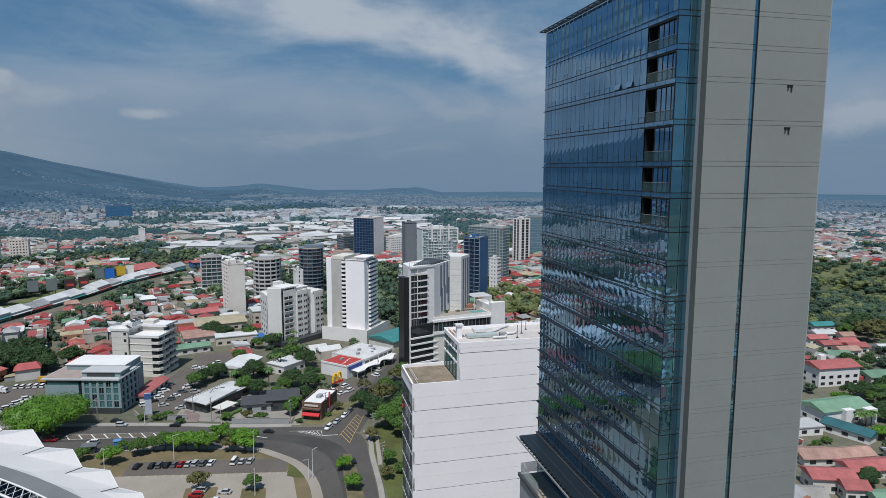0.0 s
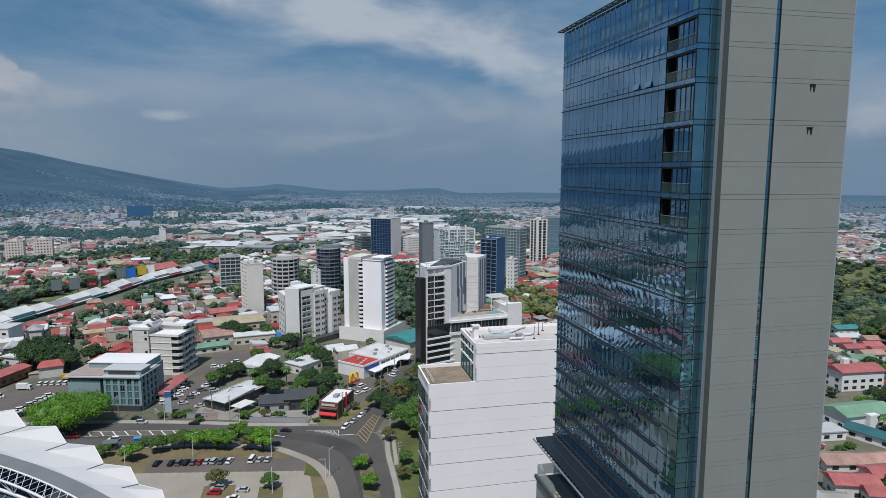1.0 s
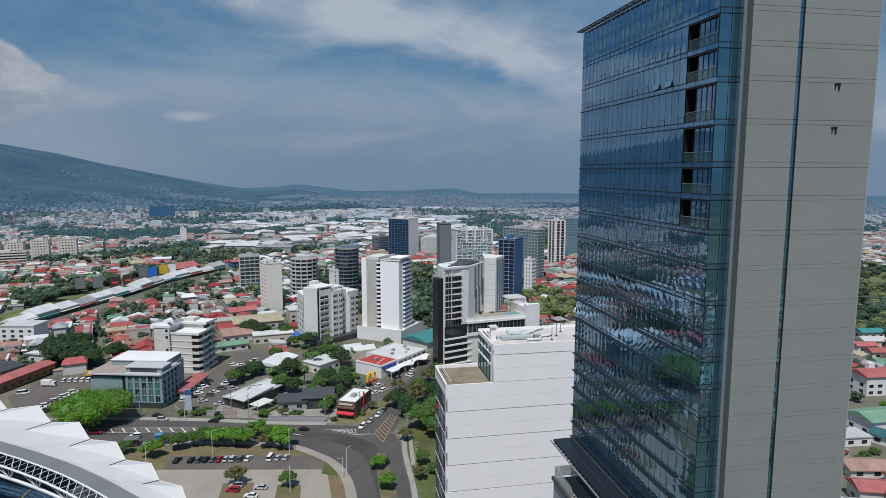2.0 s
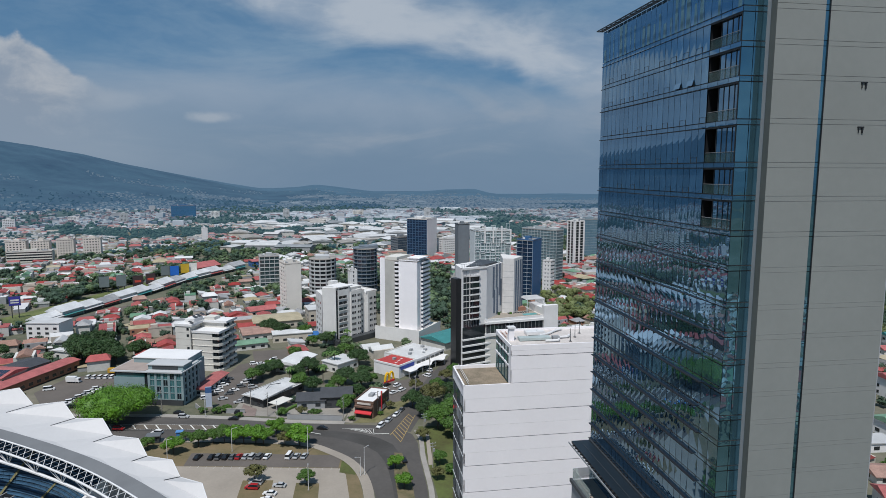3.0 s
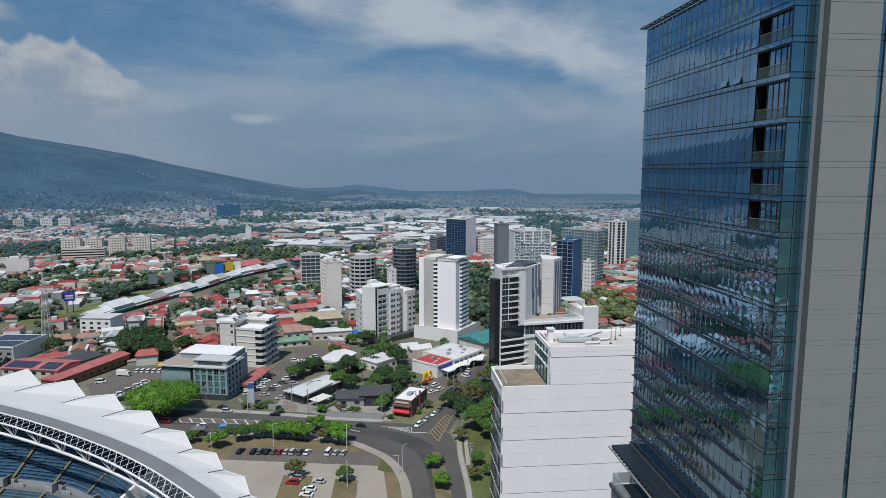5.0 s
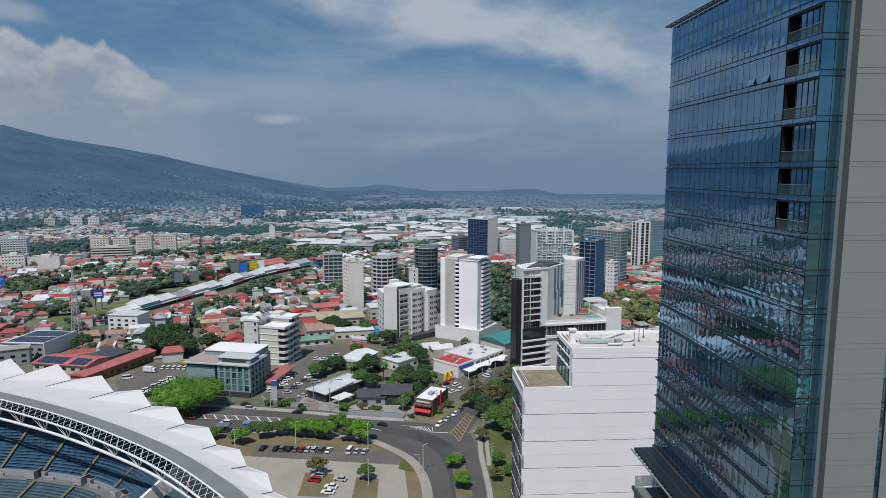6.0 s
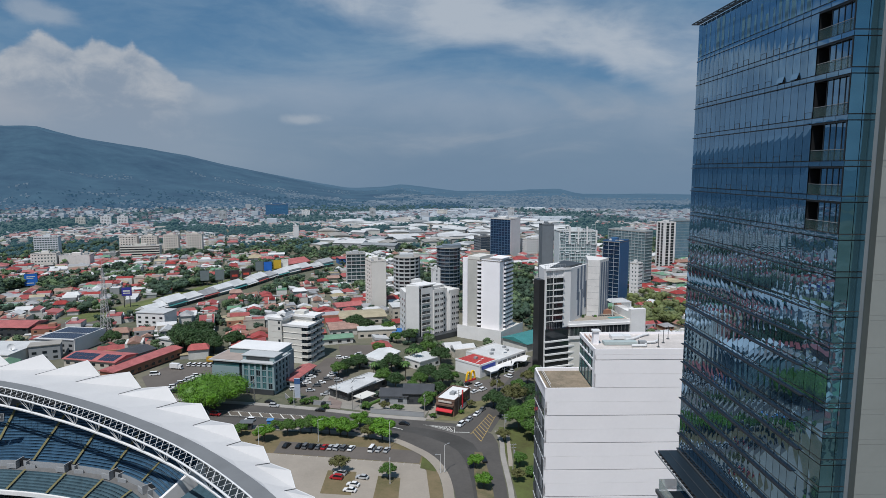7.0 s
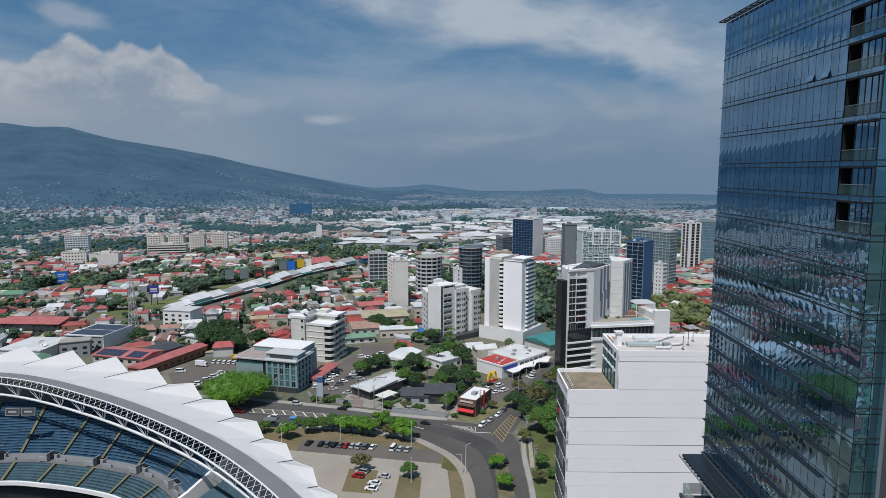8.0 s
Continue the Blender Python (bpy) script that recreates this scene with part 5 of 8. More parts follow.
def make_restaurant():
    b = thing("restaurant", pose(25.6, 252.3, 0, 0, 0, 60), "two-storey brown and white fast-food restaurant with red awnings", "restaurant")
    w, d, h = 17.0, 8.6, 7.0
    brown = mat("brown_brick_cladding", (0.16, 0.095, 0.07), 0.8, var=0.25, scale=0.6, grain=5)
    part("body", Solid().box(0, w, 0, d, 0, h - 0.4), brown, b)
    part("white_band", Solid().box(6.5, w + 0.05, -0.12, 0.1, 0.4, 2.4), WHITE_RENDER, b)
    part("roof", Solid().box(0.3, w - 0.3, 0.3, d - 0.3, h - 0.3, h - 0.05), WHITE_RENDER, b, "white flat roof")
    par = Solid()
    for f in ("front", "left", "right", "back"):
        face_box(par, f, w, d, 0, w if f in ("front", "back") else d, h - 0.6, h + 0.4, -0.15, 0.15)
    part("parapet", par, brown, b)
    part("sign_band", Solid().box(-0.3, -0.12, 1.2, d - 1.2, 5.7, 6.5), mat("pale_sign", (0.6, 0.55, 0.5), 0.6), b, "pale sign bar")
    red = mat("red_awning", (0.55, 0.03, 0.04), 0.6)
    part("glazing", Solid().box(-0.1, 0.05, 0.6, d - 0.6, 0.4, 4.6), GLASS_DARK, b)
    part("awning", Solid().add([(-0.1, 0.5, 3.2), (-0.1, d - 0.5, 3.2), (-1.7, d - 0.5, 2.3), (-1.7, 0.5, 2.3), (-1.7, 0.5, 2.0), (-1.7, d - 0.5, 2.0)], [(0, 1, 2, 3), (3, 2, 5, 4)]), red, b, "red awning")
    part("brow", Solid().box(-1.2, 0, 0.2, d - 0.2, 4.5, 5.1), brown, b)
    part("red_fin", Solid().box(7.8, 8.6, -0.5, 0.0, 1.5, 9.2), red, b, "tall red sign fin")
    part("fin_mark", Solid().box(7.75, 8.65, -0.55, -0.5, 7.4, 8.8), PAINT_YELLOW, b, "yellow mark")
    for i in range(4):
        part("window", Solid().box(9.5 + 1.8 * i, 10.8 + 1.8 * i, -0.16, -0.1, 3.2, 4.8), GLASS_DARK, b)
    part("roof_unit", Solid().box(6, 9, 3, 5, h - 0.05, h + 1.1), GREY_MID, b)
    # yellow double-arch sign on the roof of the parking
    s = thing("arch_sign", pose(38.5, 299.0, 0, 0, 0, 40), "large yellow double-arch sign beside the parking", "sign")
    arch = Solid()
    for c in (-1.55, 1.55):
        pts = [(c + 1.55 * math.cos(math.pi * i / 10), 0, 0.9 + 4.0 * math.sin(math.pi * i / 10)) for i in range(11)]
        for p, q in zip(pts[:-1], pts[1:]):
            arch.tube(p, q, 0.55, n=6)
    part("arches", arch, mat("yellow_plastic", (0.85, 0.50, 0.02), 0.4, var=0.05), s)
    part("base", Solid().box(-3.6, 3.6, -0.5, 0.5, 0, 0.9), red, s)


make_restaurant()


def make_mall():
    b = thing("shopping_row", pose(44.0, 303.0, 0, 0, 0, 42), "low shopping row with red and white roofs and a curving canopy", "building")
    w, d, h = 39.0, 17.0, 6.0
    part("body", Solid().box(0, w, 0, d, 0, h), WHITE_RENDER, b)
    part("red_roof", Solid().box(0.4, 14, 0.5, d - 0.3, h, h + 0.35), mat("red_roof_sheet", (0.42, 0.045, 0.04), 0.6, var=0.2, scale=0.2, bump=0.2, wave=1.5), b, "flat red roof")
    part("white_roof", Solid().box(14, w - 0.3, 0.5, d + 5, h - 0.1, h + 0.3), ROOFS["white"], b)
    part("rear", Solid().box(14, w, d, d + 5, 0, h - 0.1), WHITE_RENDER, b)
    par = Solid()
    par.box(0, 14, -0.2, 0.4, h, h + 0.9).box(-0.2, 0.3, 0, d, h, h + 0.9).box(14, w, -0.2, 0.3, h, h + 0.6)
    part("parapet", par, WHITE_RENDER, b)
    part("blue_sign", Solid().box(1, 12, -0.35, -0.2, 4.2, 6.0), mat("blue_sign", (0.02, 0.05, 0.30), 0.5), b, "blue shop sign")
    for i in range(6):
        x = 14.5 + 4.1 * i
        part("shop_window", Solid().box(x, x + 3.4, -0.1, 0.05, 0.4, 5.2), GLASS_DARK, b)
    can = Solid()
    n = 24
    pts = [(3 + 35.5 * i / n, -4.6 - 1.2 * math.sin(i * 0.75), 3.6 + 0.35 * math.sin(i * 0.9)) for i in range(n + 1)]
    can.add([(x, y, z) for x, y, z in pts] + [(x, 0, 3.9) for x, _, _ in pts], [(i, i + 1, n + 2 + i, n + 1 + i) for i in range(n)])
    can.add([(x, y, z - 0.3) for x, y, z in pts] + [(x, y, z) for x, y, z in pts], [(i, i + 1, n + 2 + i, n + 1 + i) for i in range(n)])
    part("canopy", can, WHITE_RENDER, b, "white wavy canopy")
    for i in range(0, n, 4):
        part("post", Solid().tube((pts[i][0], pts[i][1] + 0.4, 0), (pts[i][0], pts[i][1] + 0.4, 3.5), 0.12), STEEL, b)
    for x, y in ((19, 8), (25, 12), (30, 6), (34, 11), (7, 9)):
        part("roof_unit", Solid().box(x, x + 1.8, y, y + 1.5, h + 0.3, h + 1.4), GREY_MID, b)
    part("roof_edge", Solid().box(14, 14.35, 0.4, d + 5, h + 0.3, h + 0.8).box(14.4, w, d + 4.6, d + 5, h + 0.3, h + 0.8), OFFWHITE, b)
    for i in range(3):
        part("roof_bar", Solid().box(3.0 + 3.2 * i, 5.2 + 3.2 * i, 5 + i, 5.5 + i, h + 0.35, h + 0.5), WHITE_RENDER, b, "pale painted bar on the red roof")
    dish = part("roof_dish", Solid().cyl(27, 5, h + 0.3, h + 1.5, 0.1, 6).add([(27 + 1.1 * math.cos(0.7 * q), 5 + 1.1 * math.sin(0.7 * q), h + 1.5) for q in range(9)], [tuple(range(9))]), STEEL, b)
    t = thing("teal_hall", pose(78, 348, 0, 0, 0, 35), "low hall with a teal metal roof", "building")
    part("wall", Solid().box(0, 34, 0, 20, 0, 5), WALLS[0], t)
    r = Solid()
    r.add([(-1, -1, 5), (35, -1, 5), (35, 21, 5), (-1, 21, 5), (-1, 10, 7.4), (35, 10, 7.4)], [(0, 1, 5, 4), (3, 4, 5, 2), (0, 4, 3), (1, 2, 5)])
    part("roof", r, ROOFS["teal"], t)


make_mall()


def shed(name, label, x, y, yaw, w, d, h, roof, wall, rise=0.8, category="building", windows=True, flat=False):
    """A low building: walls, a shallow pitched or flat roof with overhang, openings along the front."""
    b = thing(name, pose(x, y, 0, 0, 0, yaw), label, category)
    c, e = math.cos(radians(yaw)), math.sin(radians(yaw))
    for k in range(max(1, round(w / d))):
        u = w * (k + 0.5) / max(1, round(w / d))
        FOOT.append((x + c * u - e * d / 2, y + e * u + c * d / 2, d * 0.62))
    part("wall", Solid().box(0, w, 0, d, 0, h), wall, b)
    r = Solid()
    if flat:
        r.box(-0.4, w + 0.4, -0.4, d + 0.4, h, h + 0.45)
    else:
        r.add([(-.7, -.7, h - .1), (w + .7, -.7, h - .1), (w + .7, d + .7, h - .1), (-.7, d + .7, h - .1), (-.7, d / 2, h + rise), (w + .7, d / 2, h + rise), (-.7, -.7, h - .35), (w + .7, -.7, h - .35), (w + .7, d + .7, h - .35), (-.7, d + .7, h - .35)],
              [(0, 1, 5, 4), (3, 4, 5, 2), (0, 4, 3), (1, 2, 5), (0, 6, 7, 1), (1, 7, 8, 2), (2, 8, 9, 3), (3, 9, 6, 0), (9, 8, 7, 6)])
    part("roof", r, roof, b)
    if not windows:
        return b
    n = max(2, int(w / 4.5))
    for lv in range(max(1, int(h / 3.2))):
        for i in range(n):
            u = w * (i + 0.5) / n
            part("window", Solid().box(u - 1.1, u + 1.1, -0.08, 0.05, 1.0 + 3.1 * lv, 2.4 + 3.1 * lv), GLASS_DARK, b)
        for i in range(max(1, int(d / 6))):
            v = d * (i + 0.5) / max(1, int(d / 6))
            part("window", Solid().box(-0.08, 0.05, v - 1.0, v + 1.0, 1.0 + 3.1 * lv, 2.4 + 3.1 * lv), GLASS_DARK, b)
    return b


grill = shed("grill_restaurant", "low modern restaurant with a white folded roof", -20.6, 275.0, 48, 26, 12, 4.2, ROOFS["white"], GREY_DARK, 0.5)
part("roof_fold", Solid().add([(-1.5, -1.0, 4.4), (17, -1.5, 5.6), (17, 5, 6.0), (-1.5, 6, 4.8), (-1.5, -1.0, 3.9), (17, -1.5, 5.1)], [(0, 1, 2, 3), (4, 5, 1, 0)]), ROOFS["white"], grill, "white tilted roof plane")
part("pipe", Solid().tube((8, 6, 5.4), (12, 8, 5.6), 0.15).tube((12, 8, 5.6), (15, 4, 6.2), 0.15), GREY_DARK, grill)
part("terrace_roof", Solid().box(0, 9, -9, -3, 2.9, 3.1), OFFWHITE, grill, "cream terrace roof")
part("hedge", Solid().box(-3, 11, -12, -10.5, 0, 0.9), LEAF[1], grill, "clipped hedge")
shed("dark_house", "dark grey roofed house behind a wall", -6, 270, -6, 12, 9, 4.0, ROOFS["dark"], GREY_MID, 2.2, "house")
shed("dark_house", "dark grey roofed two-storey house behind a wall", 4.5, 269.0, -6, 13, 11, 5.2, ROOFS["dark"], GREY_DARK, 2.6, "house")
shed("white_roof_house", "long white-roofed house among trees", -6, 322, 62, 20, 13, 4.6, ROOFS["white"], WALLS[0], 1.4, "house")
shed("white_roof_house", "white villa with a flat roof", 14, 318, 40, 15, 12, 4.5, ROOFS["white"], WALLS[0], 0.5, "house", flat=True)
shed("red_roof_wing", "low wing with a red roof beside the office", -48, 296, 72, 24, 7, 3.6, ROOFS["red"], WALLS[0], 0.8)
shed("orange_roof_hall", "hall with an orange and green roof", -40, 395, 12, 26, 20, 4.5, ROOFS["rust"], WALLS[0], 1.4)
shed("green_roof_hall", "wide hall with a pale olive roof", -36, 425, 10, 32, 24, 5, ROOFS["tan"], WALLS[1], 1.4)
shed("teal_front_shop", "low shop with a teal front", -46, 372, 14, 22, 10, 3.8, ROOFS["green"], WALLS[0], 1.0)
shed("red_roof_house", "house with a bright red sheet roof", -42, 470, 20, 20, 14, 4, ROOFS["red"], WALLS[0], 2.0, "house")
shed("club_house", "cream clubhouse with arched shade", -22, 388, 6, 24, 10, 5, ROOFS["white"], WALLS[1], 0.4, flat=True)
shed("court_hall", "low court hall with a blue roof", 0, 390, -6, 22, 10, 3.4, ROOFS["blue"], WALLS[2], 1.4)
shed("cream_hall", "long cream hall behind a retaining wall", 0, 440, 10, 30, 16, 9, ROOFS["white"], WALLS[1], 0.5, flat=True)

# west of the avenue, behind the stadium
sol = shed("solar_hall", "white hall with two dark solar arrays on its roof", -208.0, 371.0, -12, 25, 27, 8.0, mat("white_parapet_roof", (0.55, 0.55, 0.56), 0.6), GREY_MID, flat=True)
part("side_wall", Solid().box(25.1, 25.5, -0.4, 27.4, 0, 8.9), WHITE_RENDER, sol, "white side wall")
solar_m = mat("solar_panel", (0.025, 0.035, 0.065), 0.25, var=0.2, scale=0.4)
for y0 in (1.6, 14.2):
    for i in range(9):
        part("solar_panel", Solid().box(1.4 + 2.5 * i, 3.75 + 2.5 * i, y0, y0 + 11.2, 8.5, 8.66), solar_m, sol)
beige = shed("beige_office", "beige two-storey office with solar panels on a red roof", -172.5, 332.0, -17, 31, 16, 7.0, ROOFS["red"], WALLS[1], 1.4)
for i in range(9):
    for y0, y1 in ((0.4, 3.8), (4.0, 7.4)):
        x0 = 1.0 + 3.2 * i
        za, zb = (6.98 + 1.5 * (q + 0.7) / 8.7 for q in (y0, y1))
        if i != 5:
            part("solar_panel", Solid().add([(x0, y0, za), (x0 + 3.0, y0, za), (x0 + 3.0, y1, zb), (x0, y1, zb), (x0, y0, za - 0.05), (x0 + 3.0, y0, za - 0.05)], [(0, 1, 2, 3), (4, 5, 1, 0)]), solar_m, beige)
shed("red_row", "long low row with a red sheet roof", -139, 312, 65, 46, 9, 5, ROOFS["red"], WALLS[3], 0.9)
shed("solar_roof_shed", "shed with a dark solar roof", -141, 338, 60, 16, 15, 6, ROOFS["dark"], WALLS[1], 1.2)
shed("white_roof_shed", "low workshop with a white roof", -128, 372, 60, 18, 16, 5, ROOFS["white"], WALLS[0], 0.8)
shed("white_cube", "white warehouse cube with a flat roof", -173, 427, -14, 21, 14, 11, ROOFS["white"], WHITE_RENDER, 0.4, flat=True)
shed("flat_office", "low pale office with a flat white roof", -228, 341, -8, 25, 26, 7.5, ROOFS["white"], OFFWHITE, flat=True)
shed("grey_office", "grey flat-roofed office with ribbed wall", -200, 350, 20, 15, 9, 8.5, CONCRETE, GREY_MID, flat=True)
dish = thing("satellite_dish", pose(-206, 345, 7.9) @ Matrix.Scale(0.8, 4), "large white satellite dish on a flat roof", "antenna")
bowl = Solid()
rings_ = [[(0.0 + 2.4 * k / 4 * math.cos(a * math.pi / 8), 0.5 * (k / 4) ** 2 * 1.6, 2.6 + 2.4 * k / 4 * math.sin(a * math.pi / 8)) for a in range(16)] for k in range(1, 5)]
for r0, r1 in zip(rings_[:-1], rings_[1:]):
    bowl.add(r0 + r1, [(i, (i + 1) % 16, 16 + (i + 1) % 16, 16 + i) for i in range(16)])
bowl.add(rings_[0], [tuple(range(16))])
part("bowl", bowl, STEEL, dish, m=pose(0, 0, 0, 20, 0, 200))
part("stand", Solid().tube((0, 0, 0), (0, 0, 2.4), 0.25), GREY_MID, dish)
shed("fuel_station", "fuel station with red canopy roofs", -272, 412, -6, 40, 20, 6.5, ROOFS["red"], GREY_DARK, 2.0)
shed("gas_roof", "low row with a red roof", -290, 420, 12, 24, 14, 4.5, ROOFS["red"], WALLS[0], 1.6)


def lattice_mast(x, y, h):
    m = thing("radio_mast", pose(x, y, 0), "pale grey lattice radio mast", "mast")
    red, white = mat("mast_grey", (0.42, 0.40, 0.39), 0.6), mat("mast_pale", (0.58, 0.57, 0.56), 0.6)
    n = 14
    for k in range(n):
        z0, z1 = h * k / n, h * (k + 1) / n
        r0, r1 = 2.2 * (1 - z0 / h) + 0.35, 2.2 * (1 - z1 / h) + 0.35
        s = Solid()
        c0 = [(r0 * a, r0 * b, z0) for a, b in ((-1, -1), (1, -1), (1, 1), (-1, 1))]
        c1 = [(r1 * a, r1 * b, z1) for a, b in ((-1, -1), (1, -1), (1, 1), (-1, 1))]
        for i in range(4):
            j = (i + 1) % 4
            s.tube(c0[i], c1[j], 0.07, n=3).tube(c0[j], c1[i], 0.07, n=3).tube(c1[i], c1[j], 0.07, n=3)
            part("post", Solid().tube(c0[i], c1[i], 0.17, n=4), red if k % 2 else white, m)
        tagged(part("bracing", s, red if k % 2 else white, m), kind="stuff")
    part("aerial", Solid().tube((0, 0, h), (0, 0, h + 5), 0.06), white, m)
    part("drum", Solid().cyl(0.8, 0, h * 0.62, h * 0.62 + 1.2, 0.5), white, m)


lattice_mast(-179, 396, 46)


def billboard(x, y, yaw, w, h, z, colour, label, legs=2):
    b = thing("billboard", pose(x, y, 0, 0, 0, yaw), label, "billboard")
    part("panel", Solid().box(-w / 2, w / 2, -0.3, 0.0, z, z + h), colour, b)
    part("frame", Solid().box(-w / 2 - 0.2, w / 2 + 0.2, 0.0, 0.35, z - 0.3, z + h + 0.2), GREY_DARK, b)
    for i in range(legs):
        u = (i - (legs - 1) / 2) * w * 0.6
        part("leg", Solid().tube((u, 0.2, 0), (u, 0.2, z), 0.35), GREY_DARK, b)
    return b


BB_BLUE, BB_GREY = mat("billboard_blue", (0.02, 0.14, 0.52), 0.5, var=0.1), mat("billboard_back", (0.16, 0.19, 0.20), 0.7)
bb = billboard(-338, 605, 20, 10.5, 11, 1.5, BB_BLUE, "blue roadside billboard with pale bars")
part("text_bar", Solid().box(-3.4, 3.4, -0.36, -0.3, 9.5, 10.3).box(-3.4, 2, -0.36, -0.3, 8.0, 8.6).box(-4, 2, -0.36, -0.3, 3.4, 4.2), PAINT, bb)
bb = billboard(-209, 501, 14, 7, 6.5, 9.4, mat("billboard_violet", (0.05, 0.05, 0.30), 0.5), "violet billboard with pale bars on tall legs")
part("text_bar", Solid().box(-2.6, 2.6, -0.36, -0.3, 12.6, 13.8).box(-2.6, 2.6, -0.36, -0.3, 11, 11.8), PAINT, bb)
for x, y, c, lab in ((-178, 600, BB_GREY, "grey back of a billboard"), (-165, 604, BB_GREY, "grey back of a billboard"), (-150, 600, mat("billboard_dark", (0.05, 0.03, 0.03), 0.5), "black billboard with a red bar"), (-142, 612, mat("billboard_dark", (0.05, 0.03, 0.03), 0.5), "black billboard with a red bar"),
                     (-140, 664, BB_GREY, "grey back of a billboard"), (-131, 662, BB_BLUE, "blue billboard beside the second avenue"), (-124, 678, mat("billboard_yellow", (0.55, 0.36, 0.03), 0.5), "yellow billboard beside the second avenue"), (-117, 682, PAINT, "white billboard beside the second avenue")):
    bb = billboard(x, y, 14, 8, 9.5, 5, c, lab)
    if "red bar" in lab:
        part("text_bar", Solid().box(-2.6, 2.6, -0.36, -0.3, 8.5, 10.5), mat("red_bar", (0.5, 0.06, 0.04), 0.5), bb)


# long white-roofed market along the second avenue
def make_strip_mall():
    line = resample([(-182, 470), (-170, 498), (-151, 546), (-136, 584), (-118, 643), (-99, 682), (-69, 734)], 15)
    for i, (a, b) in enumerate(zip(line[:-1], line[1:])):
        L = math.hypot(b[0] - a[0], b[1] - a[1])
        yaw = math.degrees(math.atan2(b[1] - a[1], b[0] - a[0]))
        hall = shed("market_hall", "market hall with a pale sheet roof", a[0], a[1], yaw, L - 0.6, 10 + 3.5 * (i % 3), 3.8 + 0.9 * ((i * 2) % 3), ROOFS[("white", "pale", "white", "grey", "pale")[i % 5]], WALLS[0], 2.6 + 1.0 * (i % 2), windows=False)
        part("shopfront", Solid().box(0.4, L - 1.0, -0.14, -0.02, 0.1, 2.7), (GLASS_DARK, GLASS_TEAL, GREY_DARK)[i % 3], hall, "dark shop windows")
        part("awning", Solid().add([(0, 0, 3.3), (L - 0.6, 0, 3.3), (L - 0.6, -2.4, 2.8), (0, -2.4, 2.8)], [(0, 1, 2, 3)]), (ROOFS["white"], ROOFS["teal"], ROOFS["white"], ROOFS["red"])[i % 4], hall)
    shed("blue_store", "store with blue walls and red sign", -62, 742, 20, 30, 18, 7, ROOFS["red"], mat("blue_wall", (0.04, 0.14, 0.36), 0.7), 1.0)
    shed("red_dome_hall", "hall with a wide red roof", -122, 705, 50, 40, 22, 5, ROOFS["red"], WALLS[3], 4.5)


make_strip_mall()
belt = resample([(-200, 440), (-170, 498), (-136, 584), (-99, 682), (-60, 755)], 20)
solo("grass_belt", strip(offset_line(belt, 46), offset_line(belt, 17), 0.03), mat("belt_grass", (0.135, 0.15, 0.05), 0.95, var=0.45, scale=0.05, grain=0.5, tint=(0.075, 0.11, 0.035)), "yellow-green grass belt behind the market", "grass", "structure")
FOOT += [(x, y, 13) for x, y in offset_line(belt, 31)]
rng = random.Random(71)
for i in range(105):
    k = rng.random()
    x, y = rng.uniform(-150, 300) + k * 90, 890 + k * 560
    w, d = rng.uniform(18, 52) * (1 + 0.4 * k), rng.uniform(16, 36) * (1 + 0.4 * k)
    shed("warehouse", "wide warehouse with a pale sheet roof", x, y, rng.choice((12, 100, -20, 60)) + rng.uniform(-8, 8), w, d, rng.uniform(4, 10), ROOFS[rng.choice(("pale", "white", "white", "slate grey", "white", "dusty"))], WALLS[i % 3], rng.uniform(0.8, 3.0), windows=False)
# east of the tower
school = shed("red_roof_school", "white three-storey block with a red roof", 259.5, 222.5, -7, 22.5, 12.5, 9.4, ROOFS["red"], WHITE_RENDER, 2.0)
part("roof_hut", Solid().box(7, 10, 7.5, 10, 9.4, 13.2), WHITE_RENDER, school, "white stair head")
part("entrance_wing", Solid().box(22.5, 27, 2, 9, 0, 3.2), ROOFS["red"], school, "low wing with a red roof")
villa = shed("green_roof_villa", "white house with a broad green roof", 219.5, 184.5, -2, 24, 12.5, 6.3, ROOFS["green"], WHITE_RENDER, 2.0, "house")
part("gable", Solid().box(8.5, 13, -2.5, 0, 0, 6.9), WHITE_RENDER, villa, "white projecting bay")
part("gable", Solid().box(19, 24, -3.0, 0, 0, 6.4), WHITE_RENDER, villa, "white projecting bay")
shed("teal_roof_hall", "low hall with a dark teal roof", 215.5, 182.0, -72, 17, 8, 3.6, mat("roof_dark_teal", (0.03, 0.115, 0.13), 0.6, var=0.25, scale=0.2, bump=0.2, wave=2.0), WHITE_RENDER, 1.4)
shed("white_annexe", "low white annexe with a flat roof", 201.5, 180.0, -8, 11, 8, 3.4, ROOFS["white"], WHITE_RENDER, flat=True)
EAST_COLOUR = {"red": "bright red", "rust": "brown", "green": "green", "white": "white", "teal": "teal", "dusty": "dusty brown"}
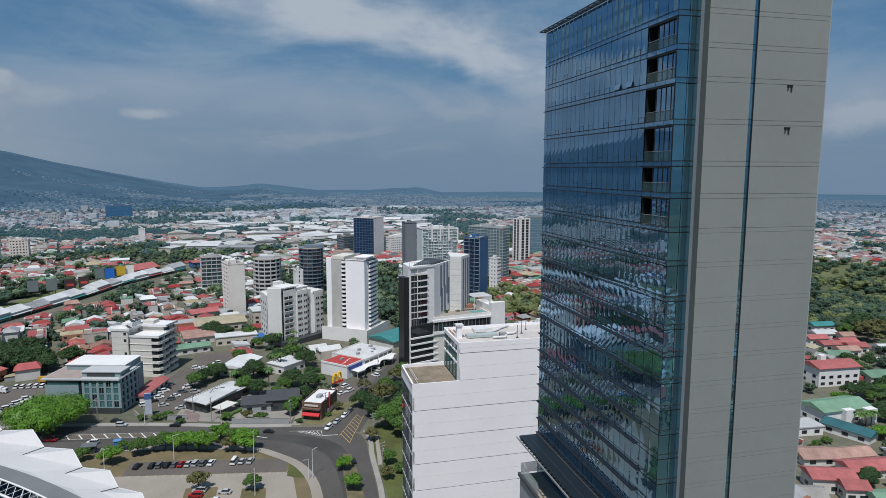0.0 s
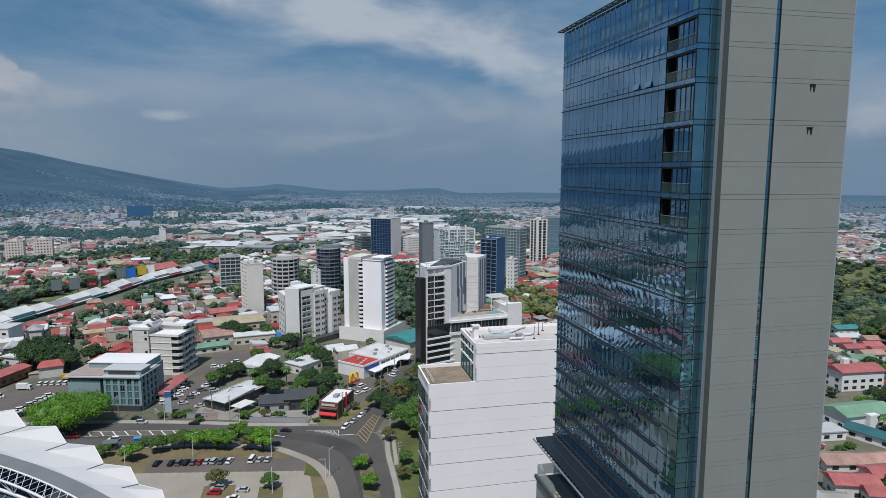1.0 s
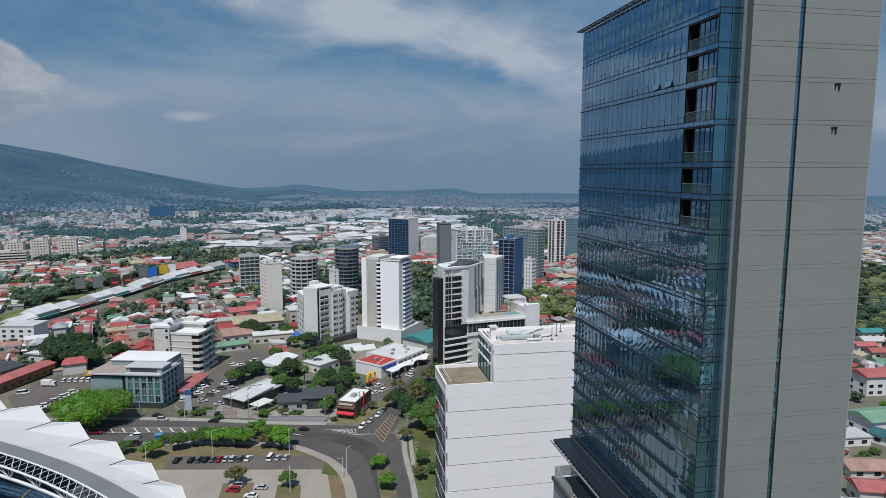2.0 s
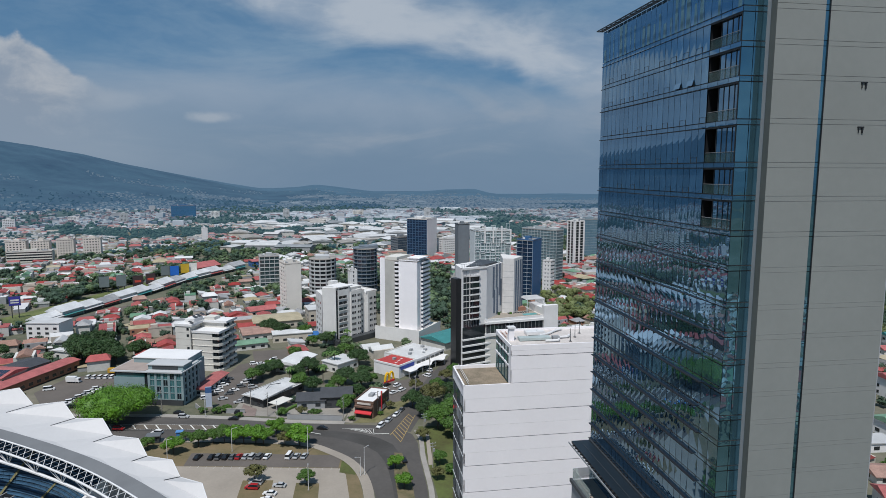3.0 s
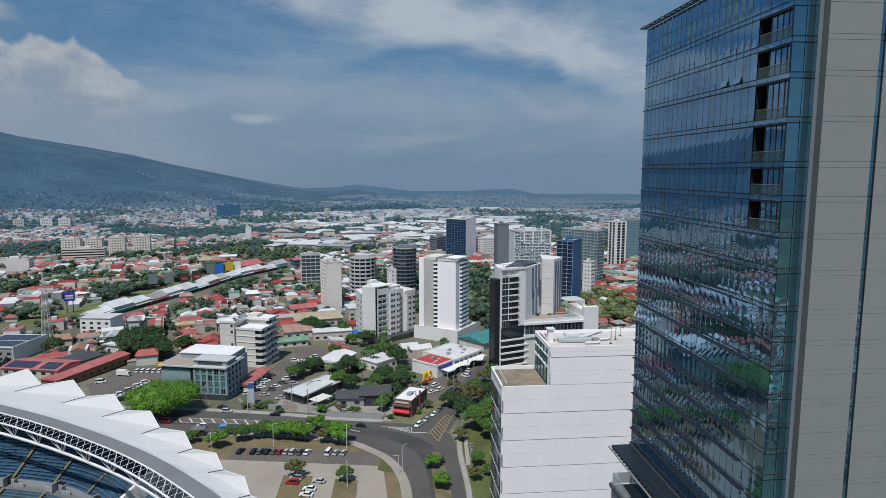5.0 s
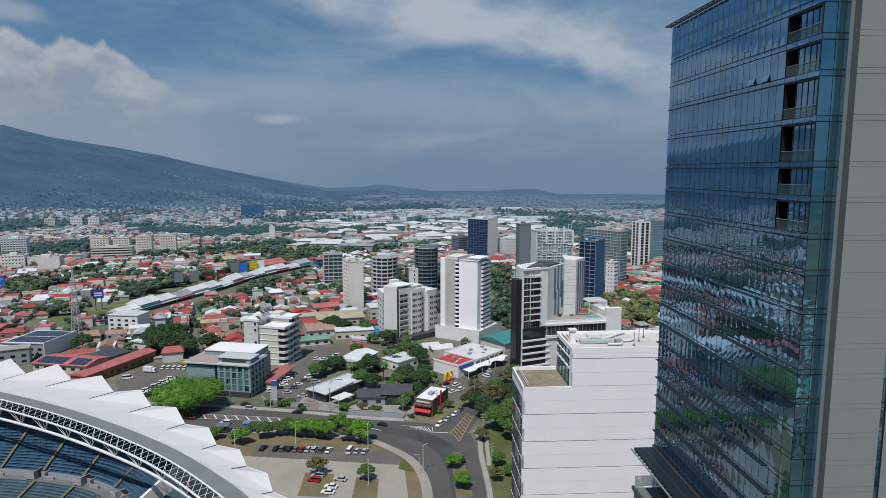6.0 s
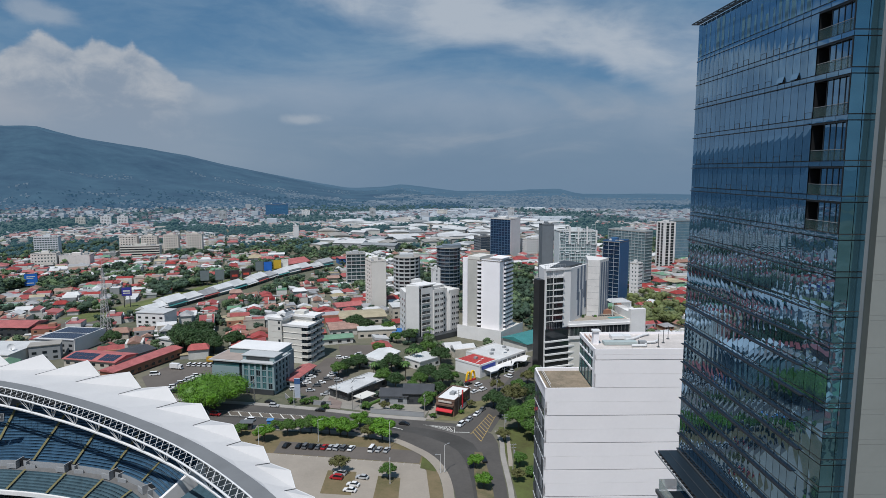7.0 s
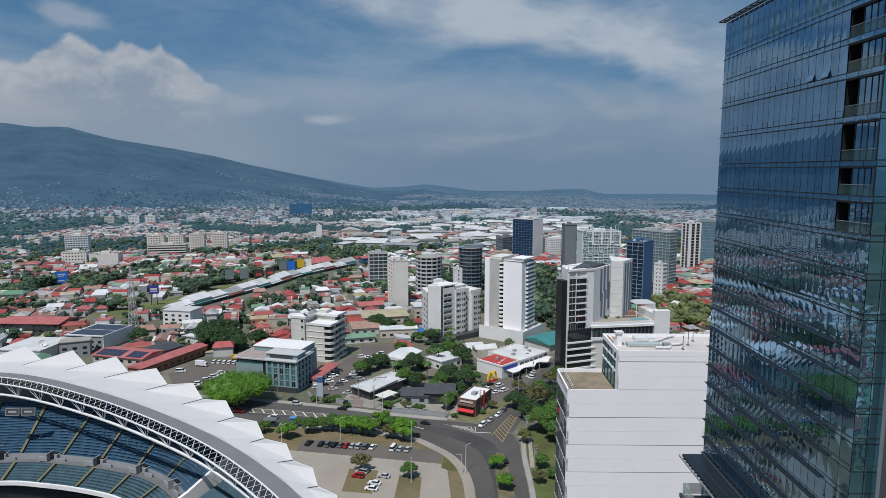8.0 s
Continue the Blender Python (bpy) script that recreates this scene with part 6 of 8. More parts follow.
for x, y, yaw, w, d, h, c in ((182, 159, -14, 12, 9, 3.2, "rust"), (194, 156.5, -8, 15, 7, 3.0, "rust"), (189, 146.5, -10, 22, 8, 3.4, "red"), (169, 144, -22, 13.5, 8, 5.2, "red"), (174, 136.5, -22, 7, 6, 4.6, "red"), (157, 138.5, -22, 9, 8, 3.2, "dusty"),
                              (178, 127.5, -16, 13, 9, 3.2, "green"), (159, 126, -20, 15, 8, 3.4, "red"), (194, 132, -14, 14, 8, 3.4, "red"), (214, 148, -12, 16, 9, 3.4, "white"), (232, 160, -12, 15, 8, 3.2, "white"), (210, 134, -12, 14, 9, 3.4, "rust"), (289, 219, -8, 16, 10, 3.4, "green"),
                              (316, 258, -10, 12, 8, 4.0, "rust"), (328, 262, -12, 11, 8, 4.2, "red"), (318, 271, -12, 13, 7, 4.0, "red"), (334, 272, -10, 10, 8, 4.0, "red"), (303, 254, -10, 13, 7, 3.6, "green"), (344, 256, -14, 18, 8, 3.6, "white"), (352, 308, -10, 15, 9, 4.4, "teal"), (336, 292, -12, 14, 9, 4.0, "white"), (322, 284, -12, 12, 8, 4.0, "red"), (347, 283, -12, 9, 8, 4.0, "rust")):
    shed("house", "low house with a " + EAST_COLOUR[c] + " pitched roof", x, y, yaw, w, d, h, ROOFS[c], WALLS[0], 1.6, "house")
# ---------------------------------------------------------------- pavements, lots and markings
def flat(name, poly, z, material, label, category, kind="structure"):
    s = Solid()
    s.add([(x, y, z) for x, y in poly], [tuple(range(len(poly)))])
    return solo(name, s, material, label, category, kind)


walk_out = resample(AV_IN[3:10], 40)
walk_in = offset_line(walk_out, -3.4)
kerb_s = Solid()
n_ = len(walk_out)
kerb_s.add([(x, y, 0.16) for x, y in walk_out] + [(x, y, 0.16) for x, y in walk_in] + [(x, y, 0.0) for x, y in walk_out], [(i, n_ + i, n_ + i + 1, i + 1) for i in range(n_ - 1)] + [(i, i + 1, 2 * n_ + i + 1, 2 * n_ + i) for i in range(n_ - 1)])
solo("pavement", kerb_s, CONCRETE_LIGHT, "pale concrete pavement with a kerb", "pavement", "structure")
out_line = resample(AV_OUT[1:8], 40)
out_far = offset_line(out_line, 3.2)
kerb_o = Solid()
kerb_o.add([(x, y, 0.16) for x, y in out_line] + [(x, y, 0.16) for x, y in out_far] + [(x, y, 0.0) for x, y in out_line], [(i, i + 1, n_ + i + 1, n_ + i) for i in range(n_ - 1)] + [(i + 1, i, 2 * n_ + i, 2 * n_ + i + 1) for i in range(n_ - 1)])
solo("pavement_north", kerb_o, CONCRETE, "grey concrete pavement with a kerb", "pavement", "structure")
right_line = resample([(40.2, 236), (40.4, 226), (38.6, 213), (37.6, 200), (36.3, 185), (32.3, 160)], 24)
right_far = offset_line(right_line, 1.8)
kr = Solid()
kr.add([(x, y, 0.16) for x, y in right_line] + [(x, y, 0.16) for x, y in right_far] + [(x, y, 0.0) for x, y in right_line], [(i, i + 1, 25 + i, 24 + i) for i in range(23)] + [(i + 1, i, 48 + i, 49 + i) for i in range(23)])
solo("pavement_east", kr, CONCRETE, "grey concrete pavement with a kerb", "pavement", "structure")
flat("verge", [(-64, 247), (-2.5, 232.5), (9, 221.6), (13, 213.5), (15, 203), (15.6, 190), (14, 168), (-60, 185)], 0.012, DIRT, "dry brown earth and grass", "verge")
flat("lot_asphalt", [(-43.5, 233.0), (10.4, 219.6), (8.8, 209.6), (-44.5, 222.6)], 0.024, ASPHALT_OLD, "brownish asphalt parking strip", "parking lot")
flat("lot_concrete", [(-47, 222.9), (8.7, 209.2), (11, 204), (11.2, 170), (-20, 165), (-40, 200)], 0.024, CONCRETE_LIGHT, "pale concrete parking lot", "parking lot")
flat("grass_patch", [(11, 219.3), (15.0, 208), (14.2, 203), (8.9, 206)], 0.03, GRASS, "worn grass patch", "grass")
flat("grass_patch_lot", [(11.3, 203), (14.8, 201), (15.2, 180), (11.6, 172)], 0.03, DIRT, "dry grass strip beside the kerb", "grass")
flat("tree_bed", [(-5.5, 201.5), (2.0, 199.5), (1.0, 183), (-7.0, 185)], 0.034, DIRT, "bare earth planting bed", "bed")
flat("tree_bed_west", [(-23, 207), (-13, 205), (-14, 189), (-24, 191)], 0.034, DIRT, "bare earth planting bed", "bed")
flat("far_field", [(520, 430), (560, 400), (690, 500), (780, 600), (700, 640), (600, 540)], 0.05, mat("field_grass", (0.13, 0.135, 0.055), 0.95, var=0.4, scale=0.02, grain=0.3, tint=(0.07, 0.10, 0.04)), "dry yellow-green field beyond the wood", "field")
flat("grass_east", [(42.5, 240), (60, 238), (56, 175), (38.5, 180)], 0.02, GRASS, "green and dry grass beside the street", "grass")
flat("path_east", [(44.6, 236), (46.0, 236), (41.7, 204.9), (40.1, 204.9)], 0.03, CONCRETE_LIGHT, "narrow concrete path", "path")
flat("office_lot", [(-52, 300), (-36, 277), (-22, 312), (-28, 372), (-10, 380), (-6, 334), (-14, 318), (-22, 300), (-40, 336)][:3] + [(-26, 312), (-29, 350), (-38, 345), (-44, 320)], 0.03, ASPHALT_OLD, "asphalt car park between buildings", "parking lot")
flat("rear_lot", [(-33, 372), (-29, 340), (-10, 326), (-12, 372)], 0.034, ASPHALT_OLD, "asphalt rear car park", "parking lot")
flat("west_lot", [(-128, 318), (-112, 288), (-88, 298), (-82, 330), (-96, 345), (-120, 340)], 0.03, ASPHALT_OLD, "asphalt car park beside workshops", "parking lot")
flat("mall_lot", [(30, 262), (44, 262), (72, 306), (76, 322), (46, 300), (32, 300), (26, 280)], 0.026, ASPHALT_OLD, "asphalt car park of the shops", "parking lot")
flat("stadium_court", [(-225, 245), (-120, 236), (-64, 247), (-60, 185), (-14, 165), (-5, 90), (-225, 90)], 0.008, CONCRETE, "concrete court round the stadium", "ground")
road2 = resample([(-330, 385), (-230, 440), (-165, 492), (-128, 545), (-100, 590), (-70, 640), (-40, 700), (0, 790)], 50)
solo("second_road", strip(offset_line(road2, 6), offset_line(road2, -6), 0.02), ASPHALT_OLD, "asphalt second avenue by the market", "road", "structure")

flat("corner_verge", [(16.9, 249.3), (27.0, 247.6), (41.0, 264.4), (46.0, 273), (37.3, 269.9), (28.3, 257.8), (20.7, 254.8)], 0.06, mat("trodden_grass", (0.20, 0.17, 0.09), 0.95, var=0.4, scale=0.2, grain=1.5, tint=(0.10, 0.12, 0.04)), "trodden dry grass at the street corner", "verge")
flat("alley", [(13.4, 250.7), (16.6, 249.5), (19.8, 270.6), (18.0, 271.4)], 0.05, CONCRETE_LIGHT, "pale concrete alley beside the restaurant", "path")
flat("median_verge", [(29.6, 217.5), (32.4, 216.5), (32.4, 196), (31, 178), (25.8, 178), (27.2, 200)], 0.09, mat("median_soil", (0.17, 0.13, 0.08), 0.95, var=0.4, scale=0.3, grain=2.0, tint=(0.09, 0.11, 0.04)), "planted verge between the carriageways", "verge")
flat("yard_paving", [(-34, 271), (-8, 260), (13, 254), (19, 272), (16, 292), (-10, 302), (-30, 292)], 0.014, mat("yard_concrete", (0.27, 0.25, 0.22), 0.9, var=0.3, scale=0.08, grain=1.2), "worn concrete yards behind the pavement", "paving")
flat("driveway", [(-30.7, 267.4), (-23.5, 265.2), (-23.3, 273.8), (-29.7, 281.5)], 0.17, mat("brick_paving", (0.22, 0.17, 0.15), 0.9, var=0.25, scale=0.4, grain=3.0), "brownish paved driveway", "paving")

# painted marks
MARKS = Solid()


def mark(a, b, w=0.14, z=0.045, s=None):
    a, b = Vector((*a, z)), Vector((*b, z))
    t = (b - a).normalized()
    side = Vector((-t.y, t.x, 0)) * w / 2
    (s or MARKS).quad(a - side, a + side, b + side, b - side)


med_a, med_b = resample([(-140, 281), (-59.5, 264), (-30, 256), (-3, 247.5)], 60), resample([(-140, 275.5), (-58, 259), (-30, 251.5), (-2, 246.0)], 60)
solo("median", strip(med_a, med_b, 0.036), mat("pale_median", (0.13, 0.11, 0.09), 0.9, var=0.25, scale=0.3), "worn hatched median", "median", "structure")
for a, b in ((med_a, 0), (med_b, 0)):
    for p, q in zip(a[:-1], a[1:]):
        mark(p, q, 0.16)
for i in range(1, 58, 2):
    mark(med_a[i], med_b[i + 1], 0.45)
for i in range(19):
    x = -42.0 + 2.85 * i
    mark((x, 222.6 - (x + 44.5) * 0.243), (x - 0.4, 220.9 - (x + 44.5) * 0.243), 0.05)
hatch = Solid()
isl = [((30.2 + 1.18 * k, 233.6 + 2.27 * k), (33.4 + 1.1 * k, 226.5 + 2.83 * k)) for k in range(10)]
for (a, _), (_, b) in zip(isl[1:], isl[:-1]):
    mark(a, b, 0.26, 0.05, hatch)
for (a, b), (c, d) in zip(isl[:-1], isl[1:]):
    mark(a, c, 0.2, 0.05, hatch)
    mark(b, d, 0.2, 0.05, hatch)
for k in range(6):
    mark((15.5 + 1.4 * k, 243.2 - 0.35 * k), (19.0 + 0.9 * k, 241.2 - 0.85 * k), 0.25)
mark((12, 244.6), (24.6, 241.2), 0.18)
mark((15, 243), (24.1, 235.8), 0.18)
mark((24.4, 241.2), (24.1, 235.8), 0.2)
mark((24.4, 236.2), (30.0, 235.4), 0.4)
mark((-0.5, 243.2), (3.5, 240.5), 0.35)
tagged(solo("lane_paint", MARKS, PAINT, "worn white lane paint", "road paint", "stuff"))
tagged(solo("island_paint", hatch, PAINT_YELLOW, "worn yellow hatching at the junction", "road paint", "stuff"))


# ---------------------------------------------------------------- posts, booths, walls
def lamp_post(x, y, h=9.0, arm=0.0, turn=0.0):
    p = thing("lamp_post", pose(x, y, 0, 0, 0, turn), "slim white lamp post on the ground", "lamp post", "lamp posts")
    part("pole", Solid().tube((0, 0, 0), (0, 0, h), 0.13, 0.08, 8), STEEL, p)
    part("foot", Solid().cyl(0, 0, 0, 0.35, 0.3, 8), CONCRETE, p)
    part("arm", Solid().tube((0, 0, h - 0.1), (1.4, 0, h + 0.2), 0.05), STEEL, p)
    part("head", Solid().box(1.2, 2.0, -0.18, 0.18, h + 0.1, h + 0.28), GREY_MID, p)


for x, y, h, t in ((-29, 231, 9, 0), (-1.6, 224, 9, 90), (17.2, 202, 10, 30), (-1.5, 195.5, 8, 90), (15.8, 201.5, 7, 200), (-50.8, 228, 8, 0), (-14, 258, 9, 270), (-44, 269, 9, 270)):
    lamp_post(x, y, h, 0, t)
def utility_pole(x, y, h=10.5, turn=0.0):
    p = thing("utility_pole", pose(x, y, 0, 0, 0, turn), "grey concrete utility pole with crossarms", "utility pole", "utility poles")
    part("pole", Solid().tube((0, 0, 0), (0, 0, h), 0.19, 0.12, 8), CONCRETE, p)
    for z in (h - 0.5, h - 1.6):
        part("crossarm", Solid().box(-1.2, 1.2, 0.12, 0.24, z, z + 0.14), GREY_MID, p)
    for x_ in (-1.0, 0.0, 1.0):
        part("insulator", Solid().cyl(x_, 0.18, h - 0.36, h - 0.1, 0.07, 8), STEEL, p)
    part("transformer", Solid().cyl(0.45, 0, h - 3.4, h - 2.3, 0.28, 10), GREY_MID, p)


for x, y, t in ((13, 251.6, 70), (-18.1, 264.2, 70), (42.6, 227, 10), (27.9, 256.4, 40), (-26.2, 277.6, 70), (-63, 277.5, 75), (47.5, 274, 60), (60, 304, 60), (40.6, 200, 10)):
    utility_pole(x, y, 10.5, t)
booth = thing("guard_booth", pose(-59.4, 246.5, 0.16), "dark grey guard booth with a flat roof", "booth")
part("body", Solid().box(-2.2, 2.2, -1.5, 1.5, 0, 2.6), GREY_DARK, booth)
part("roof", Solid().box(-2.7, 2.7, -2.0, 2.0, 2.6, 2.9), mat("booth_roof", (0.13, 0.14, 0.15), 0.6), booth)
part("window", Solid().box(-1.5, 1.5, -1.56, -1.48, 1.0, 2.1), GLASS_DARK, booth)
kiosk = thing("kiosk", pose(-50.6, 249.5, 0.02), "small bright blue kiosk by the road", "kiosk")
part("body", Solid().box(-1.1, 1.1, -0.9, 0.9, 0, 2.2), mat("kiosk_blue", (0.03, 0.16, 0.42), 0.5), kiosk)
part("roof", Solid().box(-1.4, 1.4, -1.2, 1.2, 2.2, 2.4), mat("kiosk_roof", (0.10, 0.25, 0.5), 0.5), kiosk)
pyl = thing("sign_pylon", pose(-43.9, 279, 0), "tall pale blue and white sign pylon", "sign")
part("panel", Solid().box(-1.3, 1.3, -0.3, 0.3, 1.0, 10.0), mat("pylon_pale", (0.45, 0.50, 0.60), 0.5), pyl)
part("mark", Solid().box(-1.32, 1.32, -0.34, 0.34, 7.4, 9.9), mat("pylon_blue", (0.05, 0.12, 0.28), 0.5), pyl)
part("foot", Solid().box(-1.5, 1.5, -0.5, 0.5, 0, 1.0), CONCRETE, pyl)
for a, b, h in (((-2, 257), (12.6, 252.6), 2.4), ((-10, 259.4), (-2, 257), 2.2), ((-50, 282), (-46, 274), 2.0), ((-36, 272), (-28, 270), 2.0)):
    L_ = math.hypot(b[0] - a[0], b[1] - a[1])
    wl = thing("garden_wall", face_pose(a, b), "grey garden wall along the pavement", "wall")
    part("panel", Solid().box(0, L_, -0.12, 0.12, 0, h), GREY_MID, wl)
    part("coping", Solid().box(-0.05, L_ + 0.05, -0.2, 0.2, h, h + 0.12), CONCRETE, wl)
# ---------------------------------------------------------------- stadium
ST_INNER = [(-225, 196), (-180, 211), (-141, 211), (-100, 190), (-60, 160), (-35, 134), (-20, 112), (-10, 92)]
VALLEYS = [(-230, 234), (-207, 238), (-184, 239), (-161, 238), (-140, 233), (-120, 226), (-101, 217), (-82, 203), (-66, 189), (-52, 174), (-40, 159), (-30, 146), (-22, 133), (-15.5, 121), (-10, 109), (-6, 97)]
ST_FRONT = [(-225, 150), (-170, 171), (-120, 178), (-99.5, 176), (-78, 169), (-66, 161), (-58, 152)]
ROOF_Z = 32.0


def set_back(st, *names):
    """Sets the stands further back and lower, most at the middle of the curve, under the roof."""
    todo = [o for o in scene.objects if o.parent == st and o.name.split(".")[0] in names]
    todo += [o for o in scene.objects if o.parent in todo]

    def moved(p):
        k = float(np.interp(math.degrees(math.atan2(-p[0], p[1])), (20, 27, 34, 60), (1.04, 1.09, 1.14, 1.16)))
        return Vector((p[0] * k, p[1] * k, 103 - k * (103 - p[2])))

    for o in todo:
        if o.name.split(".")[0] == "gangway":
            t = o.matrix_basis.translation.copy()
            q = moved((t.x, t.y, 20.0))
            o.matrix_basis = Matrix.Translation((q.x - t.x, q.y - t.y, q.z - 20.0)) @ o.matrix_basis
        elif o.name.split(".")[0] != "opening":
            for v in o.data.vertices:
                v.co = moved(v.co)


def make_stadium():
    st = thing("stadium", pose(0, 0, 0), "open stadium with white folded membrane roof and blue stands", "stadium")
    walk_l = offset_line(resample(ST_INNER, 121), 4.0)

    def inner_of(v):
        """The point of the walkway's edge that faces a valley."""
        return min(range(len(walk_l)), key=lambda k: (walk_l[k][0] - v[0]) ** 2 + (walk_l[k][1] - v[1]) ** 2)

    for v0, v1 in zip(VALLEYS[:-1], VALLEYS[1:]):
        i0, i1 = inner_of(v0), inner_of(v1)
        w = walk_l[i0:i1 + 1]
        c0 = (v0[0] * 0.52 + w[0][0] * 0.48, v0[1] * 0.52 + w[0][1] * 0.48)
        c1 = (v1[0] * 0.52 + w[-1][0] * 0.48, v1[1] * 0.52 + w[-1][1] * 0.48)
        k = 0.68
        base = (v0[0] * (1 - k) + v1[0] * k, v0[1] * (1 - k) + v1[1] * k)
        d = Vector((base[0] - w[len(w) // 2][0], base[1] - w[len(w) // 2][1])).normalized()
        tip = (base[0] + d.x * 0.8, base[1] + d.y * 0.8, ROOF_Z + float(np.interp(base[0], (-110, -30), (4.7, 2.2))))
        A, B = (*c0, ROOF_Z + 0.55), (*v1, ROOF_Z)
        C, D = (*c1, ROOF_Z + 0.55), (*v0, ROOF_Z)
        pts = [(x, y, ROOF_Z + 0.95) for x, y in w] + [C, B, A]
        n = len(pts)
        mid = (sum(p[0] for p in pts) / n, sum(p[1] for p in pts) / n, ROOF_Z + 0.45)
        bay = Solid().add(pts + [mid], [(q, n, (q + 1) % n) for q in range(n)])
        bay.add([A, B, tip, D], [(0, 1, 2), (0, 2, 3)])
        part("roof_bay", bay, MEMBRANE, st)
        part("gutter", Solid().tube(Vector(C) + Vector((0, 0, 0.05)), Vector(B) + Vector((0, 0, 0.08)), 0.13, n=4), GREY_DARK, st)
        part("rim_tube", Solid().tube(D, tip, 0.1, n=5).tube(tip, B, 0.1, n=5), STEEL, st)
    inner_l = resample(ST_INNER, 121)
    part("walkway", strip(walk_l, inner_l, ROOF_Z + 1.0), MEMBRANE_GREY, st, "grey inner roof edge strip")
    # arched truss along the inner edge
    m = 96
    top = resample(ST_INNER, m)
    top2 = offset_line(top, -2.6)
    low = offset_line(top, -1.4)
    depth = [3.0 + 1.6 * min(1.0, max(0.0, (k_x[1] - 110) / 95)) for k_x in top]
    P = [Vector((x, y, ROOF_Z + 0.9)) for x, y in top]
    Q = [Vector((x, y, ROOF_Z - 0.4)) for x, y in top2]
    R = [Vector((x, y, ROOF_Z - dd)) for (x, y), dd in zip(low, depth)]
    for name, line, r in (("top_chord", P, 0.2), ("inner_chord", Q, 0.27), ("bottom_chord", R, 0.4)):
        s = Solid()
        for a, b in zip(line[:-1], line[1:]):
            s.tube(a, b, r, n=6)
        part(name, s, STEEL, st, "white tubular chord")
    web = Solid()
    for k in range(m - 1):
        web.tube(P[k], Q[k + 1], 0.07, n=4).tube(P[k + 1], Q[k], 0.05, n=4)
        if k % 4 == 0 and k + 4 < m:      # fans of struts rising from the bottom chord
            for u in (0.5, 1.4, 2.6, 3.5):
                q = int(u)
                web.tube(R[k + 2], Q[k + q].lerp(Q[k + q + 1], u - q), 0.09, n=4)
            web.tube(R[k + 2], P[k + 2], 0.07, n=4)
    tagged(part("truss_web", web, STEEL, st, "white web of thin struts"), kind="stuff")
    # stands
    seat = mat("blue_seats", (0.034, 0.090, 0.155), 0.7, var=0.5, scale=0.5, grain=3.0)
    pale_seat = mat("pale_blue_seats", (0.055, 0.10, 0.125), 0.6, var=0.4, scale=0.35, grain=3.0)
    aisle_m = mat("yellow_aisle", (0.15, 0.135, 0.06), 0.8, var=0.25)
    stair_m = mat("stand_concrete", (0.075, 0.11, 0.14), 0.9, var=0.2)
    front = resample(ST_FRONT, 70)

    def tier(label, off0, z0, rows, tread, rise, seats):
        t = part("tier", Solid(), CONCRETE, st, label)
        for k in range(rows):
            s, r = Solid(), Solid()
            a, b = offset_line(front, off0 + tread * k), offset_line(front, off0 + tread * (k + 1))
            z = z0 + rise * k
            n = len(a)
            s.add([(x, y, z) for x, y in a] + [(x, y, z) for x, y in b] + [(x, y, z + rise) for x, y in b],
                  [(i, i + 1, n + i + 1, n + i) for i in range(n - 1)] + [(n + i, n + i + 1, 2 * n + i + 1, 2 * n + i) for i in range(n - 1)])
            c, d = offset_line(front, off0 + tread * k + tread * 0.18), offset_line(front, off0 + tread * k + tread * 0.92)
            r.add([(x, y, z + 0.42) for x, y in c] + [(x, y, z + 0.46) for x, y in d] + [(x, y, z + 0.85) for x, y in d],
                  [(i, i + 1, n + i + 1, n + i) for i in range(n - 1)] + [(n + i, n + i + 1, 2 * n + i + 1, 2 * n + i) for i in range(n - 1)])
            part("step", s, stair_m, t)
            part("bench", r, seats, t)
        for i in range(4, len(front) - 2, 5):
            st_ = Solid()
            a = Vector((*offset_line(front, off0)[i], z0))
            b = Vector((*offset_line(front, off0 + tread * rows)[i], z0 + rise * rows))
            side = Vector((-(b - a).y, (b - a).x, 0)).normalized() * 0.36
            up = Vector((0, 0, 0.95))
            st_.quad(a - side + up, a + side + up, b + side + up, b - side + up)
            part("aisle", st_, aisle_m, t, "yellow-edged stair aisle")
        return t

    tier("upper stand with blue seats and yellow aisles", 0.0, 20.0, 20, 0.82, 0.52, seat)
    tier("lower stand with pale blue seats", -9.4, 16.4, 7, 0.95, 0.34, pale_seat)
    tier("lowest stand at the pitch side", -24.0, 8.0, 11, 0.95, 0.42, pale_seat)
    n = len(front)
    a, b = offset_line(front, -9.6), offset_line(front, -10.2)
    fas = Solid()
    fas.add([(x, y, 16.1) for x, y in b] + [(x, y, 17.2) for x, y in b] + [(x, y, 17.2) for x, y in a], [(i, i + 1, n + i + 1, n + i) for i in range(n - 1)] + [(n + i, n + i + 1, 2 * n + i + 1, 2 * n + i) for i in range(n - 1)])
    part("fascia", fas, WHITE_RENDER, st, "white stand front")
    part("box_soffit", strip(offset_line(front, -10.1), offset_line(front, -13.5), 13.4), BLACK, st, "dark boxes under the stand front")
    a, b = offset_line(front, -2.8), offset_line(front, 0.0)
    part("cross_aisle", strip(b, a, 18.9), mat("stand_floor", (0.13, 0.13, 0.13), 0.9, var=0.25), st)
    part("front_wall", Solid().add([(x, y, 18.9) for x, y in b] + [(x, y, 20.7) for x, y in b], [(i, i + 1, n + i + 1, n + i) for i in range(n - 1)]), GREY_MID, st)
